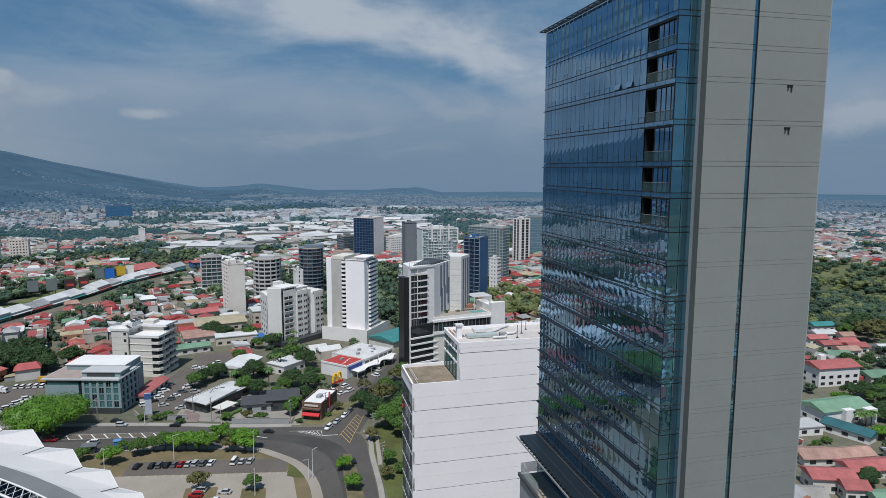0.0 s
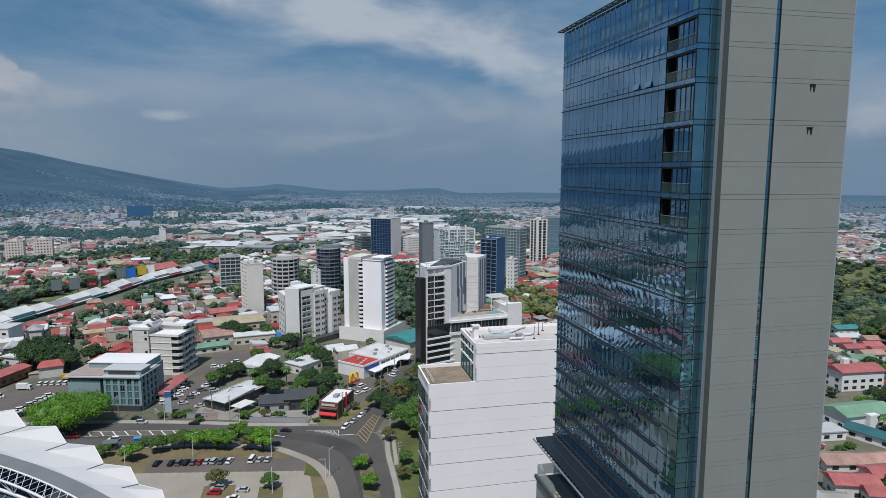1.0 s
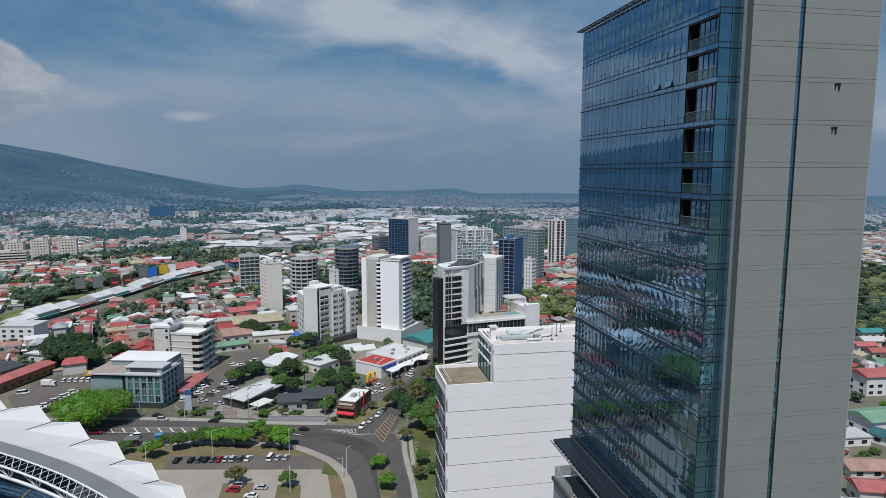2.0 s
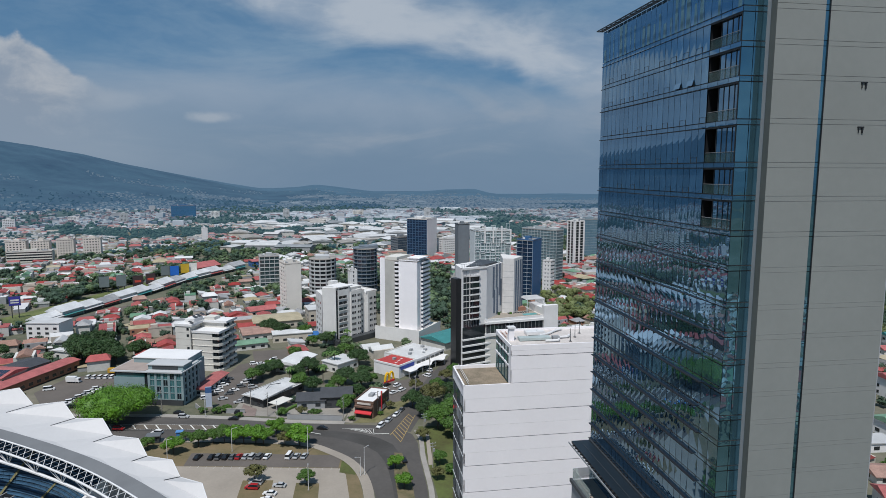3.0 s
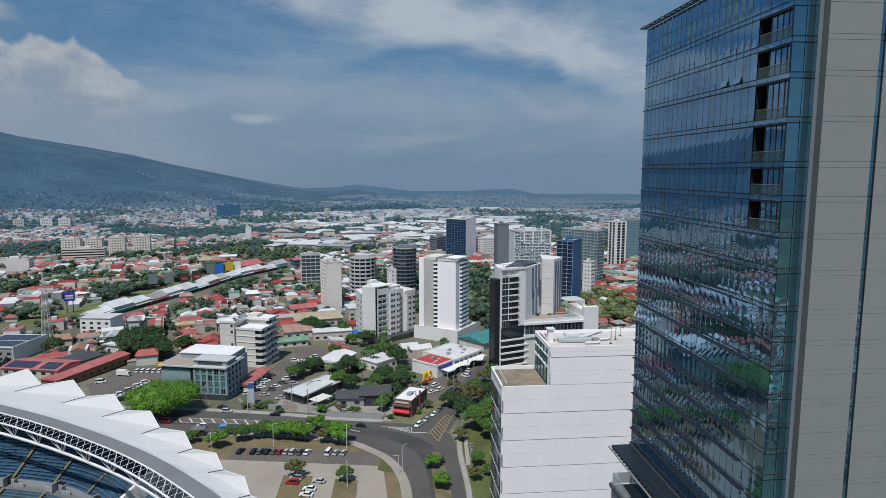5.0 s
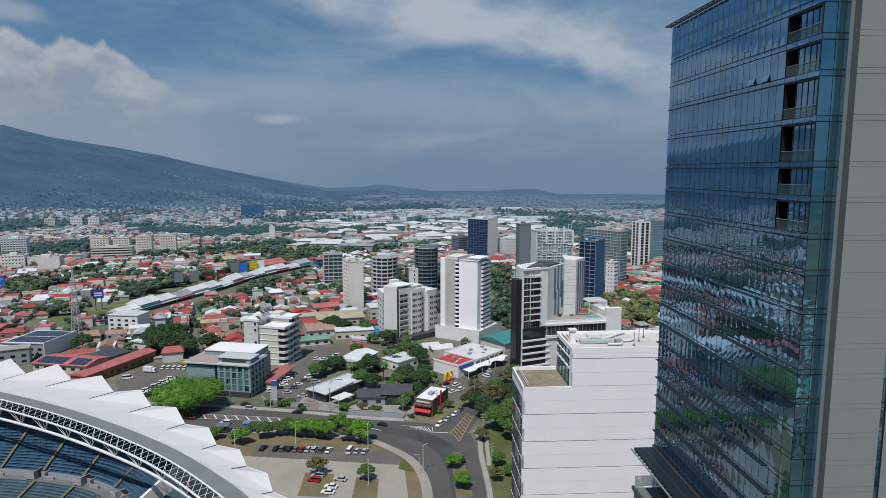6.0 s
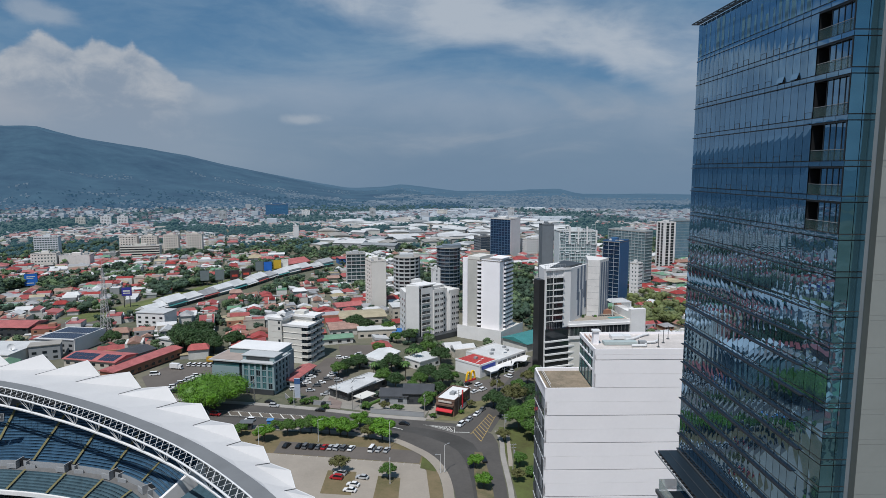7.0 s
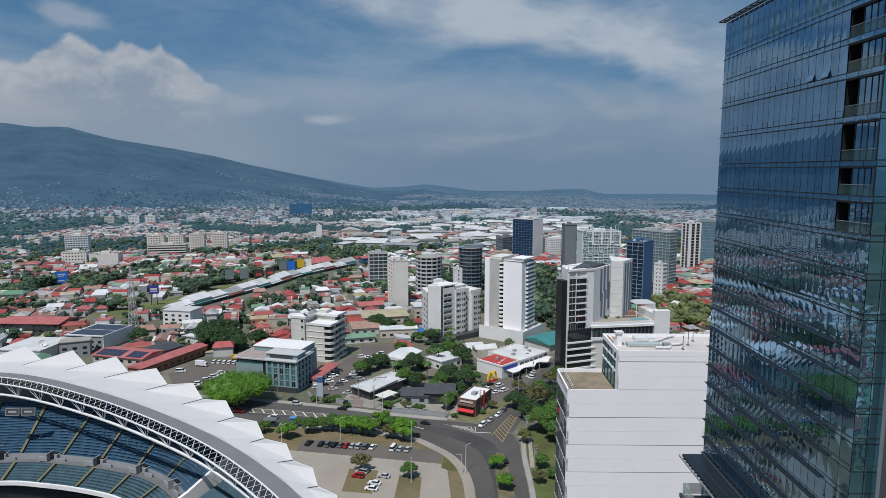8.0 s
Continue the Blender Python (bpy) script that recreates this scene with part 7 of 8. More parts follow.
    for i in range(6, n - 3, 6):
        p0, p1 = Vector((*offset_line(front, -1.2)[i], 0)), Vector((*offset_line(front, 5.0)[i], 0))
        ang = math.degrees(math.atan2((p1 - p0).y, (p1 - p0).x)) - 90
        v = part("gangway", Solid().box(-2.0, -1.7, -0.4, 4.6, 18.8, 21.3).box(1.7, 2.0, -0.4, 4.6, 18.8, 21.3).box(-2.0, 2.0, 4.3, 4.6, 18.8, 22.4).box(-5.0, -2.0, -0.4, -0.1, 18.8, 20.3).box(2.0, 5.0, -0.4, -0.1, 18.8, 20.3), GREY_MID, st, "concrete stair opening into the stand", pose(p0.x, p0.y, 0, 0, 0, ang))
        part("opening", Solid().box(-1.7, 1.7, 1.2, 4.28, 18.95, 21.2), BLACK, v)
    for k in (0, 1):
        sg = part("sign_board", Solid().box(0, 4.6, 0, 0.3, 0, 2.6), GREY_DARK, st, "dark framed board under the roof", pose(-133.5 + 5.1 * k, 200.6 - 0.1 * k, 23.2, -12, 0, -1))
        part("sign_frame", Solid().box(0.1, 4.5, -0.08, 0, 0.1, 0.25).box(0.1, 4.5, -0.08, 0, 2.35, 2.5).box(0.1, 0.25, -0.08, 0, 0.25, 2.35).box(4.35, 4.5, -0.08, 0, 0.25, 2.35), GREY_MID, sg)
        part("text_bar", Solid().box(1.0, 3.6, -0.06, 0, 1.0, 1.6), GREY_MID, sg)
    set_back(st, "tier", "fascia", "box_soffit", "cross_aisle", "front_wall", "gangway")
    # outer wall below the roof, end wall
    oo = offset_line(VALLEYS, -5.0)
    m2 = len(oo)
    part("outer_wall", Solid().add([(x, y, 0) for x, y in oo] + [(x, y, 31) for x, y in oo], [(i, i + 1, m2 + i + 1, m2 + i) for i in range(m2 - 1)]), CONCRETE, st)
    e0, e1 = Vector((*front[-1], 0)) * 1.04, Vector((*offset_line(front, 17.0)[-1], 0)) * 1.04
    t = (e1 - e0).normalized()
    s_ = Vector((-t.y, t.x, 0)) * 0.5
    up = lambda p, z: (p.x, p.y, z)
    e9 = e0 - t * 10
    part("end_wall", Solid().add([up(e9 - s_, 0), up(e1 - s_, 0), up(e1 - s_, 28.4), up(e0 - s_, 18.2), up(e9 - s_, 14.0), up(e9 + s_, 0), up(e1 + s_, 0), up(e1 + s_, 28.4), up(e0 + s_, 18.2), up(e9 + s_, 14.0)],
                                 [(0, 1, 2, 3, 4), (9, 8, 7, 6, 5), (2, 7, 8, 3), (3, 8, 9, 4), (4, 9, 5, 0), (1, 6, 7, 2)]), WHITE_RENDER, st, "white end wall of the stand")
    part("concourse", Solid().prism([(-57, 150), (-50, 168), (-20, 122), (-34, 112)], 0, 19), mat("concourse_teal", (0.05, 0.10, 0.13), 0.7), st, "dark teal concourse block")


make_stadium()
# ---------------------------------------------------------------- houses
def hip_roof(s, w, d, h, rise, eave=1.0, ridge=0.35):
    x0, x1, y0, y1 = -w / 2 - eave, w / 2 + eave, -d / 2 - eave, d / 2 + eave
    k = ridge * (x1 - x0)
    s.add([(x0, y0, h), (x1, y0, h), (x1, y1, h), (x0, y1, h), (x0 + k, 0, h + rise), (x1 - k, 0, h + rise), (x0, y0, h - 0.2), (x1, y0, h - 0.2), (x1, y1, h - 0.2), (x0, y1, h - 0.2)],
          [(0, 1, 5, 4), (1, 2, 5), (2, 3, 4, 5), (3, 0, 4), (0, 6, 7, 1), (1, 7, 8, 2), (2, 8, 9, 3), (3, 9, 6, 0), (9, 8, 7, 6)])


def gable_roof(s, w, d, h, rise, eave=0.7, x=0.0, y=0.0, along=True):
    """Two slopes and their underside; along: the ridge runs with x."""
    a, b = w / 2 + eave, d / 2 + eave
    if along:
        low, top = [(-a, -b), (a, -b), (a, b), (-a, b)], [(-a, 0), (a, 0)]
        faces = [(0, 1, 5, 4), (2, 3, 4, 5), (3, 0, 4), (1, 2, 5)]
    else:
        low, top = [(-a, -b), (a, -b), (a, b), (-a, b)], [(0, -b), (0, b)]
        faces = [(1, 2, 5, 4), (3, 0, 4, 5), (0, 1, 4), (2, 3, 5)]
    s.add([(x + p, y + q, h) for p, q in low] + [(x + p, y + q, h + rise) for p, q in top] + [(x + p, y + q, h - 0.18) for p, q in low],
          faces + [(0, 6, 7, 1), (1, 7, 8, 2), (2, 8, 9, 3), (3, 9, 6, 0), (9, 8, 7, 6)])


def make_house_kinds():
    rng = random.Random(11)
    kinds = []
    for i in range(18):
        w, d = rng.uniform(7.5, 14), rng.uniform(7, 11)
        h = rng.choice((2.8, 3.0, 3.4, 3.4, 5.8))
        walls, roof = Solid().box(-w / 2, w / 2, -d / 2, d / 2, 0, h), Solid()
        style = i % 6
        if style in (0, 3):
            hip_roof(roof, w, d, h, rng.uniform(1.4, 2.4), eave=0.7, ridge=rng.choice((0.18, 0.3, 0.42)))
        elif style == 1:
            gable_roof(roof, w, d, h, rng.uniform(1.3, 2.3), along=i % 2 == 0)
        elif style == 2:      # single pitch behind a low wall
            roof.add([(-w / 2 - .4, -d / 2 - .4, h), (w / 2 + .4, -d / 2 - .4, h), (w / 2 + .4, d / 2 + .4, h + 1.5), (-w / 2 - .4, d / 2 + .4, h + 1.5), (-w / 2 - .4, -d / 2 - .4, h - .15), (w / 2 + .4, -d / 2 - .4, h - .15), (w / 2 + .4, d / 2 + .4, h - 0.15), (-w / 2 - .4, d / 2 + .4, h - 0.15)],
                     [(0, 1, 2, 3), (4, 5, 1, 0), (5, 6, 2, 1), (6, 7, 3, 2), (7, 4, 0, 3), (7, 6, 5, 4)])
        elif style == 4:      # flat, with a parapet
            roof.box(-w / 2 - 0.1, w / 2 + 0.1, -d / 2 - 0.1, d / 2 + 0.1, h, h + 0.25)
            walls.box(-w / 2 - 0.15, w / 2 + 0.15, d / 2 - 0.1, d / 2 + 0.15, h, h + 0.9).box(w * 0.1, w * 0.4, 0, d * 0.35, h, h + 2.2)
        else:                 # two wings
            gable_roof(roof, w, d * 0.6, h, 1.7)
            walls.box(-w * 0.1, w * 0.45, -d * 0.85, -d * 0.5, 0, 2.8)
            gable_roof(roof, w * 0.55, d * 0.7, 2.8, 1.5, 0.5, w * 0.17, -d * 0.52, False)
        kinds.append((w, d, h, walls, roof))
    return kinds


HOUSE_KINDS = make_house_kinds()
CLEAR = FOOT + [(-66, 298, 22), (-76, 300, 18), (-50, 350, 26), (28, 396, 24), (62, 392, 26), (95, 330, 24), (118, 335, 26), (13, 556, 15), (51, 558, 15), (50, 70, 60), (52, 135, 42),
                (-106, 318, 26), (-112, 300, 18), (26, 262, 14), (48, 296, 16), (10, 300, 20), (0, 300, 16), (22, 315, 16), (-12, 330, 14), (10, 345, 16), (-38, 305, 18), (-28, 345, 14), (-45, 230, 60), (-140, 200, 100)] + [(-178 + 8 * k, 480 + 18 * k, 13) for k in range(14)] + [(600, 490, 34), (660, 540, 30), (240, 192, 20), (222, 178, 14), (270, 232, 18), (-358, 555, 22), (-335, 600, 26), (-300, 612, 14)]


def road_near(x, y):
    for p in inner[::3] + outer[::3]:
        if (x - p[0]) ** 2 + (y - p[1]) ** 2 < 20 ** 2:
            return True
    for p in ST_L + ST_R:
        if (x - p[0]) ** 2 + (y - p[1]) ** 2 < 20 ** 2:
            return True
    return False


def free(x, y, r=8):
    if any((x - a) ** 2 + (y - b) ** 2 < (c + r) ** 2 for a, b, c in CLEAR) or road_near(x, y):
        return False
    if y < 235 and x < 60:
        return False
    return True


def pick_roof(rng, x, y):
    # far houses get the greyed roofs that carry painted haze
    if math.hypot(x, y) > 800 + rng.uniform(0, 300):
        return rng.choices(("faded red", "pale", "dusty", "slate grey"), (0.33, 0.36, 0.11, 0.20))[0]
    if x < -90 and y < 620:
        wts = (0.55, 0.12, 0.17, 0.05, 0.09, 0.02)
    elif x > 180 or x < -40:
        wts = (0.40, 0.13, 0.20, 0.08, 0.15, 0.04)
    else:
        wts = (0.27, 0.10, 0.30, 0.08, 0.2, 0.05)
    return rng.choices(("red", "rust", "white", "green", "grey", "tan"), wts)[0]


SPARE = []


def make_houses():
    rng = random.Random(21)
    meshes = {}
    label_of = {"red": "red metal roof", "rust": "rusty brown roof", "white": "white metal roof", "green": "green metal roof", "grey": "grey sheet roof", "tan": "tan sheet roof", "faded red": "hazed red roof", "pale": "pale sheet roof", "dusty": "hazed dun roof", "slate grey": "slate grey roof"}
    far = {k: (Solid(), Solid()) for k in label_of}
    yaw0 = 14.0
    ca, sa = math.cos(radians(yaw0)), math.sin(radians(yaw0))
    near = 0
    for iu in range(-108, 134):
        for iv in range(-34, 142):
            u = iu * 12.6 + (iu // 6) * 7
            v = iv * 11.4 + (iv // 2) * 5.5
            u, v = u + rng.uniform(-2, 2), v + rng.uniform(-1.5, 1.5)
            x, y = u * ca - v * sa, u * sa + v * ca
            r = math.hypot(x, y)
            az = math.degrees(math.atan2(-x, y))
            # unseen houses behind the eye, added for the corner glass to reflect
            back = y < 20 and r < 430
            if not (-60 < az < 50 or back) or r > 1500 or r < 150 or rng.random() < 0.05 + 0.1 * (r > 900):
                continue
            if not back and not free(x, y, 7):
                continue
            if noise.noise(Vector((x * 0.006, y * 0.006, 5.0))) > (0.33 if r < 620 else 0.05 if r > 900 else 0.17 if x < -90 else 0.2) or (x > 330 and y < 640 and 455 < r < 860) or rng.random() < 0.05:
                if x > 330 and y < 640 and r < 860 and rng.random() < 0.72:
                    continue
                SPARE.append((x, y))
                if r > 450:
                    SPARE.append((x + rng.uniform(-8, 8), y + rng.uniform(-8, 8)))
                continue
            ki = rng.randrange(len(HOUSE_KINDS))
            w, d, h, walls, roof = HOUSE_KINDS[ki]
            colour = pick_roof(rng, x, y)
            yaw = yaw0 + rng.choice((0, 90, 270, 180)) + rng.uniform(-5, 5)
            m = pose(x, y, 0, 0, 0, yaw)
            if r < 470 and near < 300 and not back:
                near += 1
                if x > 150:
                    m = m @ Matrix.Diagonal((0.82, 0.82, 0.95, 1.0))
                wall = rng.choice(WALLS)
                if ("w", ki, wall.name) not in meshes:
                    meshes["w", ki, wall.name] = walls.mesh("wall", wall)
                if ("r", ki, colour) not in meshes:
                    meshes["r", ki, colour] = roof.mesh("roof", ROOFS[colour])
                if ("g", ki) not in meshes:
                    meshes["g", ki] = Solid().box(-0.75, 0.75, -0.05, 0.03, 1.0, 2.2).mesh("window", GLASS_DARK)
                    meshes["d", ki] = Solid().box(-0.5, 0.5, -0.06, 0.03, 0, 2.1).mesh("door", BARK)
                hs = thing("house", m, ("one" if h < 4 else "two") + "-storey house with a " + label_of[colour], "house", "houses of the town")
                part("wall", meshes["w", ki, wall.name], wall, hs)
                part("roof", meshes["r", ki, colour], ROOFS[colour], hs)
                for k in (-0.32, 0.3):
                    for lv in ((0,) if h < 4 else (0, 2.7)):
                        part("window", meshes["g", ki], GLASS_DARK, hs, m=pose(w * k, -d / 2, lv))
                part("door", meshes["d", ki], BARK, hs, m=pose(0, -d / 2, 0))
                side = rng.choice(("white", "grey", "tan", "rust", "red"))
                if ("l", side) not in meshes:
                    meshes["l", side] = Solid().add([(-2.6, -3.2, 2.3), (2.6, -3.2, 2.3), (2.6, 3.2, 2.6), (-2.6, 3.2, 2.6), (-2.6, -3.2, 2.2), (2.6, -3.2, 2.2), (2.6, 3.2, 2.5), (-2.6, 3.2, 2.5)], [(0, 1, 2, 3), (4, 5, 1, 0), (5, 6, 2, 1), (6, 7, 3, 2), (7, 4, 0, 3), (7, 6, 5, 4)]).mesh("lean_to", ROOFS[side])
                    meshes["p"] = Solid().box(-2.4, 2.4, -2.9, 2.9, 0, 2.2).mesh("annexe_wall", WALLS[2])
                if rng.random() < 0.65:
                    q = pose(rng.choice((-1, 1)) * (w / 2 + 2.2), rng.uniform(-2, 2), 0)
                    lean = part("lean_to", meshes["l", side], None, hs, m=q)
                    part("annexe_wall", meshes["p"], None, lean)
            else:
                sc = rng.choice((0.8, 1.0, 1.0, 1.15, 1.6)) if r > 600 else rng.uniform(0.85, 1.1)
                fr, fw = far[colour]
                mm = m @ Matrix.Diagonal((sc, sc, 1.0, 1))
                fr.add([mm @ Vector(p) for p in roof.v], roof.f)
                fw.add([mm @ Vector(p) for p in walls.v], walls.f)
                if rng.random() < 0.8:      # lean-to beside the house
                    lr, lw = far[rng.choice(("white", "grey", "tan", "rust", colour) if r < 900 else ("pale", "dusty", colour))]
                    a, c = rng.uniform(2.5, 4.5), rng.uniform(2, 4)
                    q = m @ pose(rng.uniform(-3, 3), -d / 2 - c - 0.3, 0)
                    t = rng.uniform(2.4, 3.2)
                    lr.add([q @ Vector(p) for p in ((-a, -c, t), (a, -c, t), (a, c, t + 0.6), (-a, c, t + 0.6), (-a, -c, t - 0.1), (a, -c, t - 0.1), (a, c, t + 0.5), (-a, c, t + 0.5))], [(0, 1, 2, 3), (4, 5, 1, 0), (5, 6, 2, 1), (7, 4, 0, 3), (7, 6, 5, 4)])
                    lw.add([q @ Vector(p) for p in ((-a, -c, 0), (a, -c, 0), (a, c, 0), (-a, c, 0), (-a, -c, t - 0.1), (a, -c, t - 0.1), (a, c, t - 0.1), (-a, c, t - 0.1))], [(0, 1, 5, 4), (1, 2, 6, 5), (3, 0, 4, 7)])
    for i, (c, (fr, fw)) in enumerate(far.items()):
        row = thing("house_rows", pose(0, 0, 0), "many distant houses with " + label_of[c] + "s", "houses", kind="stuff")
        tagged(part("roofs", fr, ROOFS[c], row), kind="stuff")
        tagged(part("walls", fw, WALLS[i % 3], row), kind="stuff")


make_houses()
flat("meadow", [(400, 350), (520, 320), (760, 470), (560, 600)], 0.03, mat("dry_meadow", (0.085, 0.095, 0.045), 0.95, var=0.45, scale=0.03, grain=0.3, tint=(0.06, 0.08, 0.035)), "dry green meadow between trees", "meadow")


# ---------------------------------------------------------------- the far town, haze painted into its colours
def make_far_town():
    rng = random.Random(5)
    # blue emission that stands in for haze over the roofs
    near_haze, far_haze = (0.012, 0.036, 0.064), (0.036, 0.080, 0.134)
    cols = {"pale": mat("far_white", (0.40, 0.41, 0.42), 0.8, var=0.2, scale=0.02, rand=0.35, haze_glow=near_haze), "brick": mat("far_red", (0.25, 0.15, 0.14), 0.8, var=0.25, scale=0.02, rand=0.3, haze_glow=near_haze), "slate": mat("far_grey", (0.14, 0.16, 0.18), 0.8, var=0.25, scale=0.02, rand=0.3, haze_glow=near_haze), "misty": mat("far_misty", (0.125, 0.135, 0.14), 0.9, var=0.3, scale=0.02, rand=0.6, haze_glow=far_haze), "sand": mat("far_sand", (0.30, 0.28, 0.27), 0.8, var=0.25, scale=0.02, rand=0.3, haze_glow=near_haze)}
    far = {k: Solid() for k in cols}
    for _ in range(30000):
        r = rng.uniform(1380, 3300) if rng.random() < 0.75 else math.sqrt(rng.uniform(1400 ** 2, 3700 ** 2))
        az = radians(rng.uniform(-58, 48))
        x, y = -r * math.sin(az), r * math.cos(az)
        z = hill_height(x, y)
        if z > 220 or rng.random() < z / 190 or noise.noise(Vector((x * 0.003, y * 0.003, 1.0))) + 0.5 * noise.noise(Vector((x * 0.011, y * 0.011, 4.0))) > 0.06 + 0.22 * (az < -0.12) - 0.05 * (az > 0.1) - z * 0.0022 - max(0.0, math.degrees(az) - 12) * 0.004:
            continue
        k = rng.choices(("pale", "brick", "slate", "sand"), (0.45, 0.22, 0.2, 0.13))[0]
        w, d, h = rng.uniform(6, 15), rng.uniform(6, 12), rng.uniform(2.5, 6)
        if -200 < x < 500 and rng.random() < 0.05:
            w, d, k = rng.uniform(40, 110), rng.uniform(30, 60), "pale"
        elif rng.random() < 0.004 and r < 2300:
            w, d, h, k = rng.uniform(14, 24), rng.uniform(12, 18), rng.uniform(8, 16), rng.choice(("pale", "pale", "sand"))
        # farthest roofs all take the misty copy, with the most haze painted in
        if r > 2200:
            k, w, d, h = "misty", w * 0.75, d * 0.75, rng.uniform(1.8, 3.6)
        yaw = radians(rng.choice((0, 90)) + rng.uniform(-20, 20))
        c, s_ = math.cos(yaw), math.sin(yaw)
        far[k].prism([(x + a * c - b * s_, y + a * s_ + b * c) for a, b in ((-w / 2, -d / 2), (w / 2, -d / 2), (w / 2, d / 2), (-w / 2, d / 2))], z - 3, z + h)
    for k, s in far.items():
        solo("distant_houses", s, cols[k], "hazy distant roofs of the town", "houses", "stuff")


make_far_town()
# ---------------------------------------------------------------- trees
def leaf_cloud(rng, clumps, per, size, squash=0.75):
    """Leaf quads scattered in round clumps."""
    v, f = [], []
    for cx, cy, cz, cr in clumps:
        for _ in range(per):
            while True:
                p = [rng.uniform(-1, 1) for _ in range(3)]
                q = p[0] ** 2 + p[1] ** 2 + p[2] ** 2
                if 0.25 < q < 1:
                    break
            c = Vector((cx + p[0] * cr, cy + p[1] * cr, cz + p[2] * cr * squash))
            nrm = Vector((p[0] + rng.uniform(-.6, .6), p[1] + rng.uniform(-.6, .6), p[2] + rng.uniform(-.2, .9))).normalized()
            a = nrm.orthogonal().normalized()
            b = nrm.cross(a)
            t = rng.uniform(0, 6.28)
            a, b = (a * math.cos(t) + b * math.sin(t)), (b * math.cos(t) - a * math.sin(t))
            s = size * rng.uniform(0.6, 1.3)
            n = len(v)
            v += [tuple(c - a * s), tuple(c - b * s * 0.6 + nrm * s * .15), tuple(c + a * s), tuple(c + b * s * 0.6 + nrm * s * .15)]
            f.append((n, n + 1, n + 2, n + 3))
    return v, f


def core_blob(s, rng, cx, cy, cz, r, squash=0.75):
    """An uneven inner mass of a clump of leaves."""
    v = []
    for k, (a, h, q) in enumerate([(0, 1, 0)] + [(i * 72, 0.45, 0.9) for i in range(5)] + [(i * 72 + 36, -0.45, 0.9) for i in range(5)] + [(0, -1, 0)]):
        j = r * rng.uniform(0.78, 1.12)
        v.append((cx + j * q * math.cos(radians(a)), cy + j * q * math.sin(radians(a)), cz + j * h * squash))
    s.add(v, [f[::-1] for f in BLOB_F])


def tree_meshes(seed, height, radius, crown_h, n_clumps, per, size, trunk_r, leaf):
    rng = random.Random(seed)
    trunk = Solid()
    split = height - crown_h
    trunk.tube((0, 0, -0.3), (0.1, 0.05, split), trunk_r, trunk_r * 0.7, 7)
    clumps = []
    for i in range(n_clumps):
        a = 2.4 * i + rng.uniform(-.4, .4)
        q = math.sqrt((i + 0.5) / n_clumps) * 0.78
        cx, cy = radius * q * math.cos(a), radius * q * math.sin(a)
        cz = height - crown_h * 0.45 - crown_h * 0.38 * q * q * rng.uniform(0.6, 1.3) + rng.uniform(-.1, .16) * crown_h
        clumps.append((cx, cy, cz, radius * rng.uniform(0.26, 0.42)))
        if i % 2 == 0:
            trunk.tube((0.1, 0.05, split * rng.uniform(0.8, 1.0)), (cx * 0.8, cy * 0.8, cz - 0.2), trunk_r * 0.45, trunk_r * 0.14, 5)
    s = Solid()
    s.add(*leaf_cloud(rng, clumps, per, size))
    for c in clumps:
        core_blob(s, rng, c[0], c[1], c[2], c[3] * 0.72)
    return trunk.mesh("trunk", BARK), s.mesh("crown", leaf)


TREE_KINDS = {
    "spreading": tree_meshes(1, 13, 14.5, 7.5, 52, 640, 0.34, 0.55, LEAF[0]),
    "round": tree_meshes(2, 6.5, 3.6, 4.6, 16, 380, 0.2, 0.18, LEAF[0]),
    "street": tree_meshes(3, 8.0, 4.0, 5.5, 18, 340, 0.23, 0.2, LEAF[1]),
    "dark": tree_meshes(4, 11, 6.0, 8.0, 24, 380, 0.31, 0.3, LEAF[2]),
    "dry": tree_meshes(5, 7, 3.8, 4.8, 12, 130, 0.28, 0.18, LEAF[3]),
    "shrub": tree_meshes(6, 3.2, 2.4, 2.9, 10, 170, 0.2, 0.1, LEAF[1]),
}
TREE_LABEL = {"spreading": "huge spreading tree with a bright green crown", "round": "small round bright green tree", "street": "leafy green street tree", "dark": "dense dark green tree", "dry": "sparse dry yellow-green tree", "shrub": "low rounded green shrub"}


def plant(kind, x, y, scale=1.0, turn=0.0, z=0.0):
    t = thing("shrub" if kind == "shrub" else "tree", pose(x, y, z, 0, 0, turn) @ Matrix.Scale(scale, 4), TREE_LABEL[kind], "shrub" if kind == "shrub" else "tree")
    part("trunk", TREE_KINDS[kind][0], BARK, t)
    part("crown", TREE_KINDS[kind][1], BARK, t)
    return t


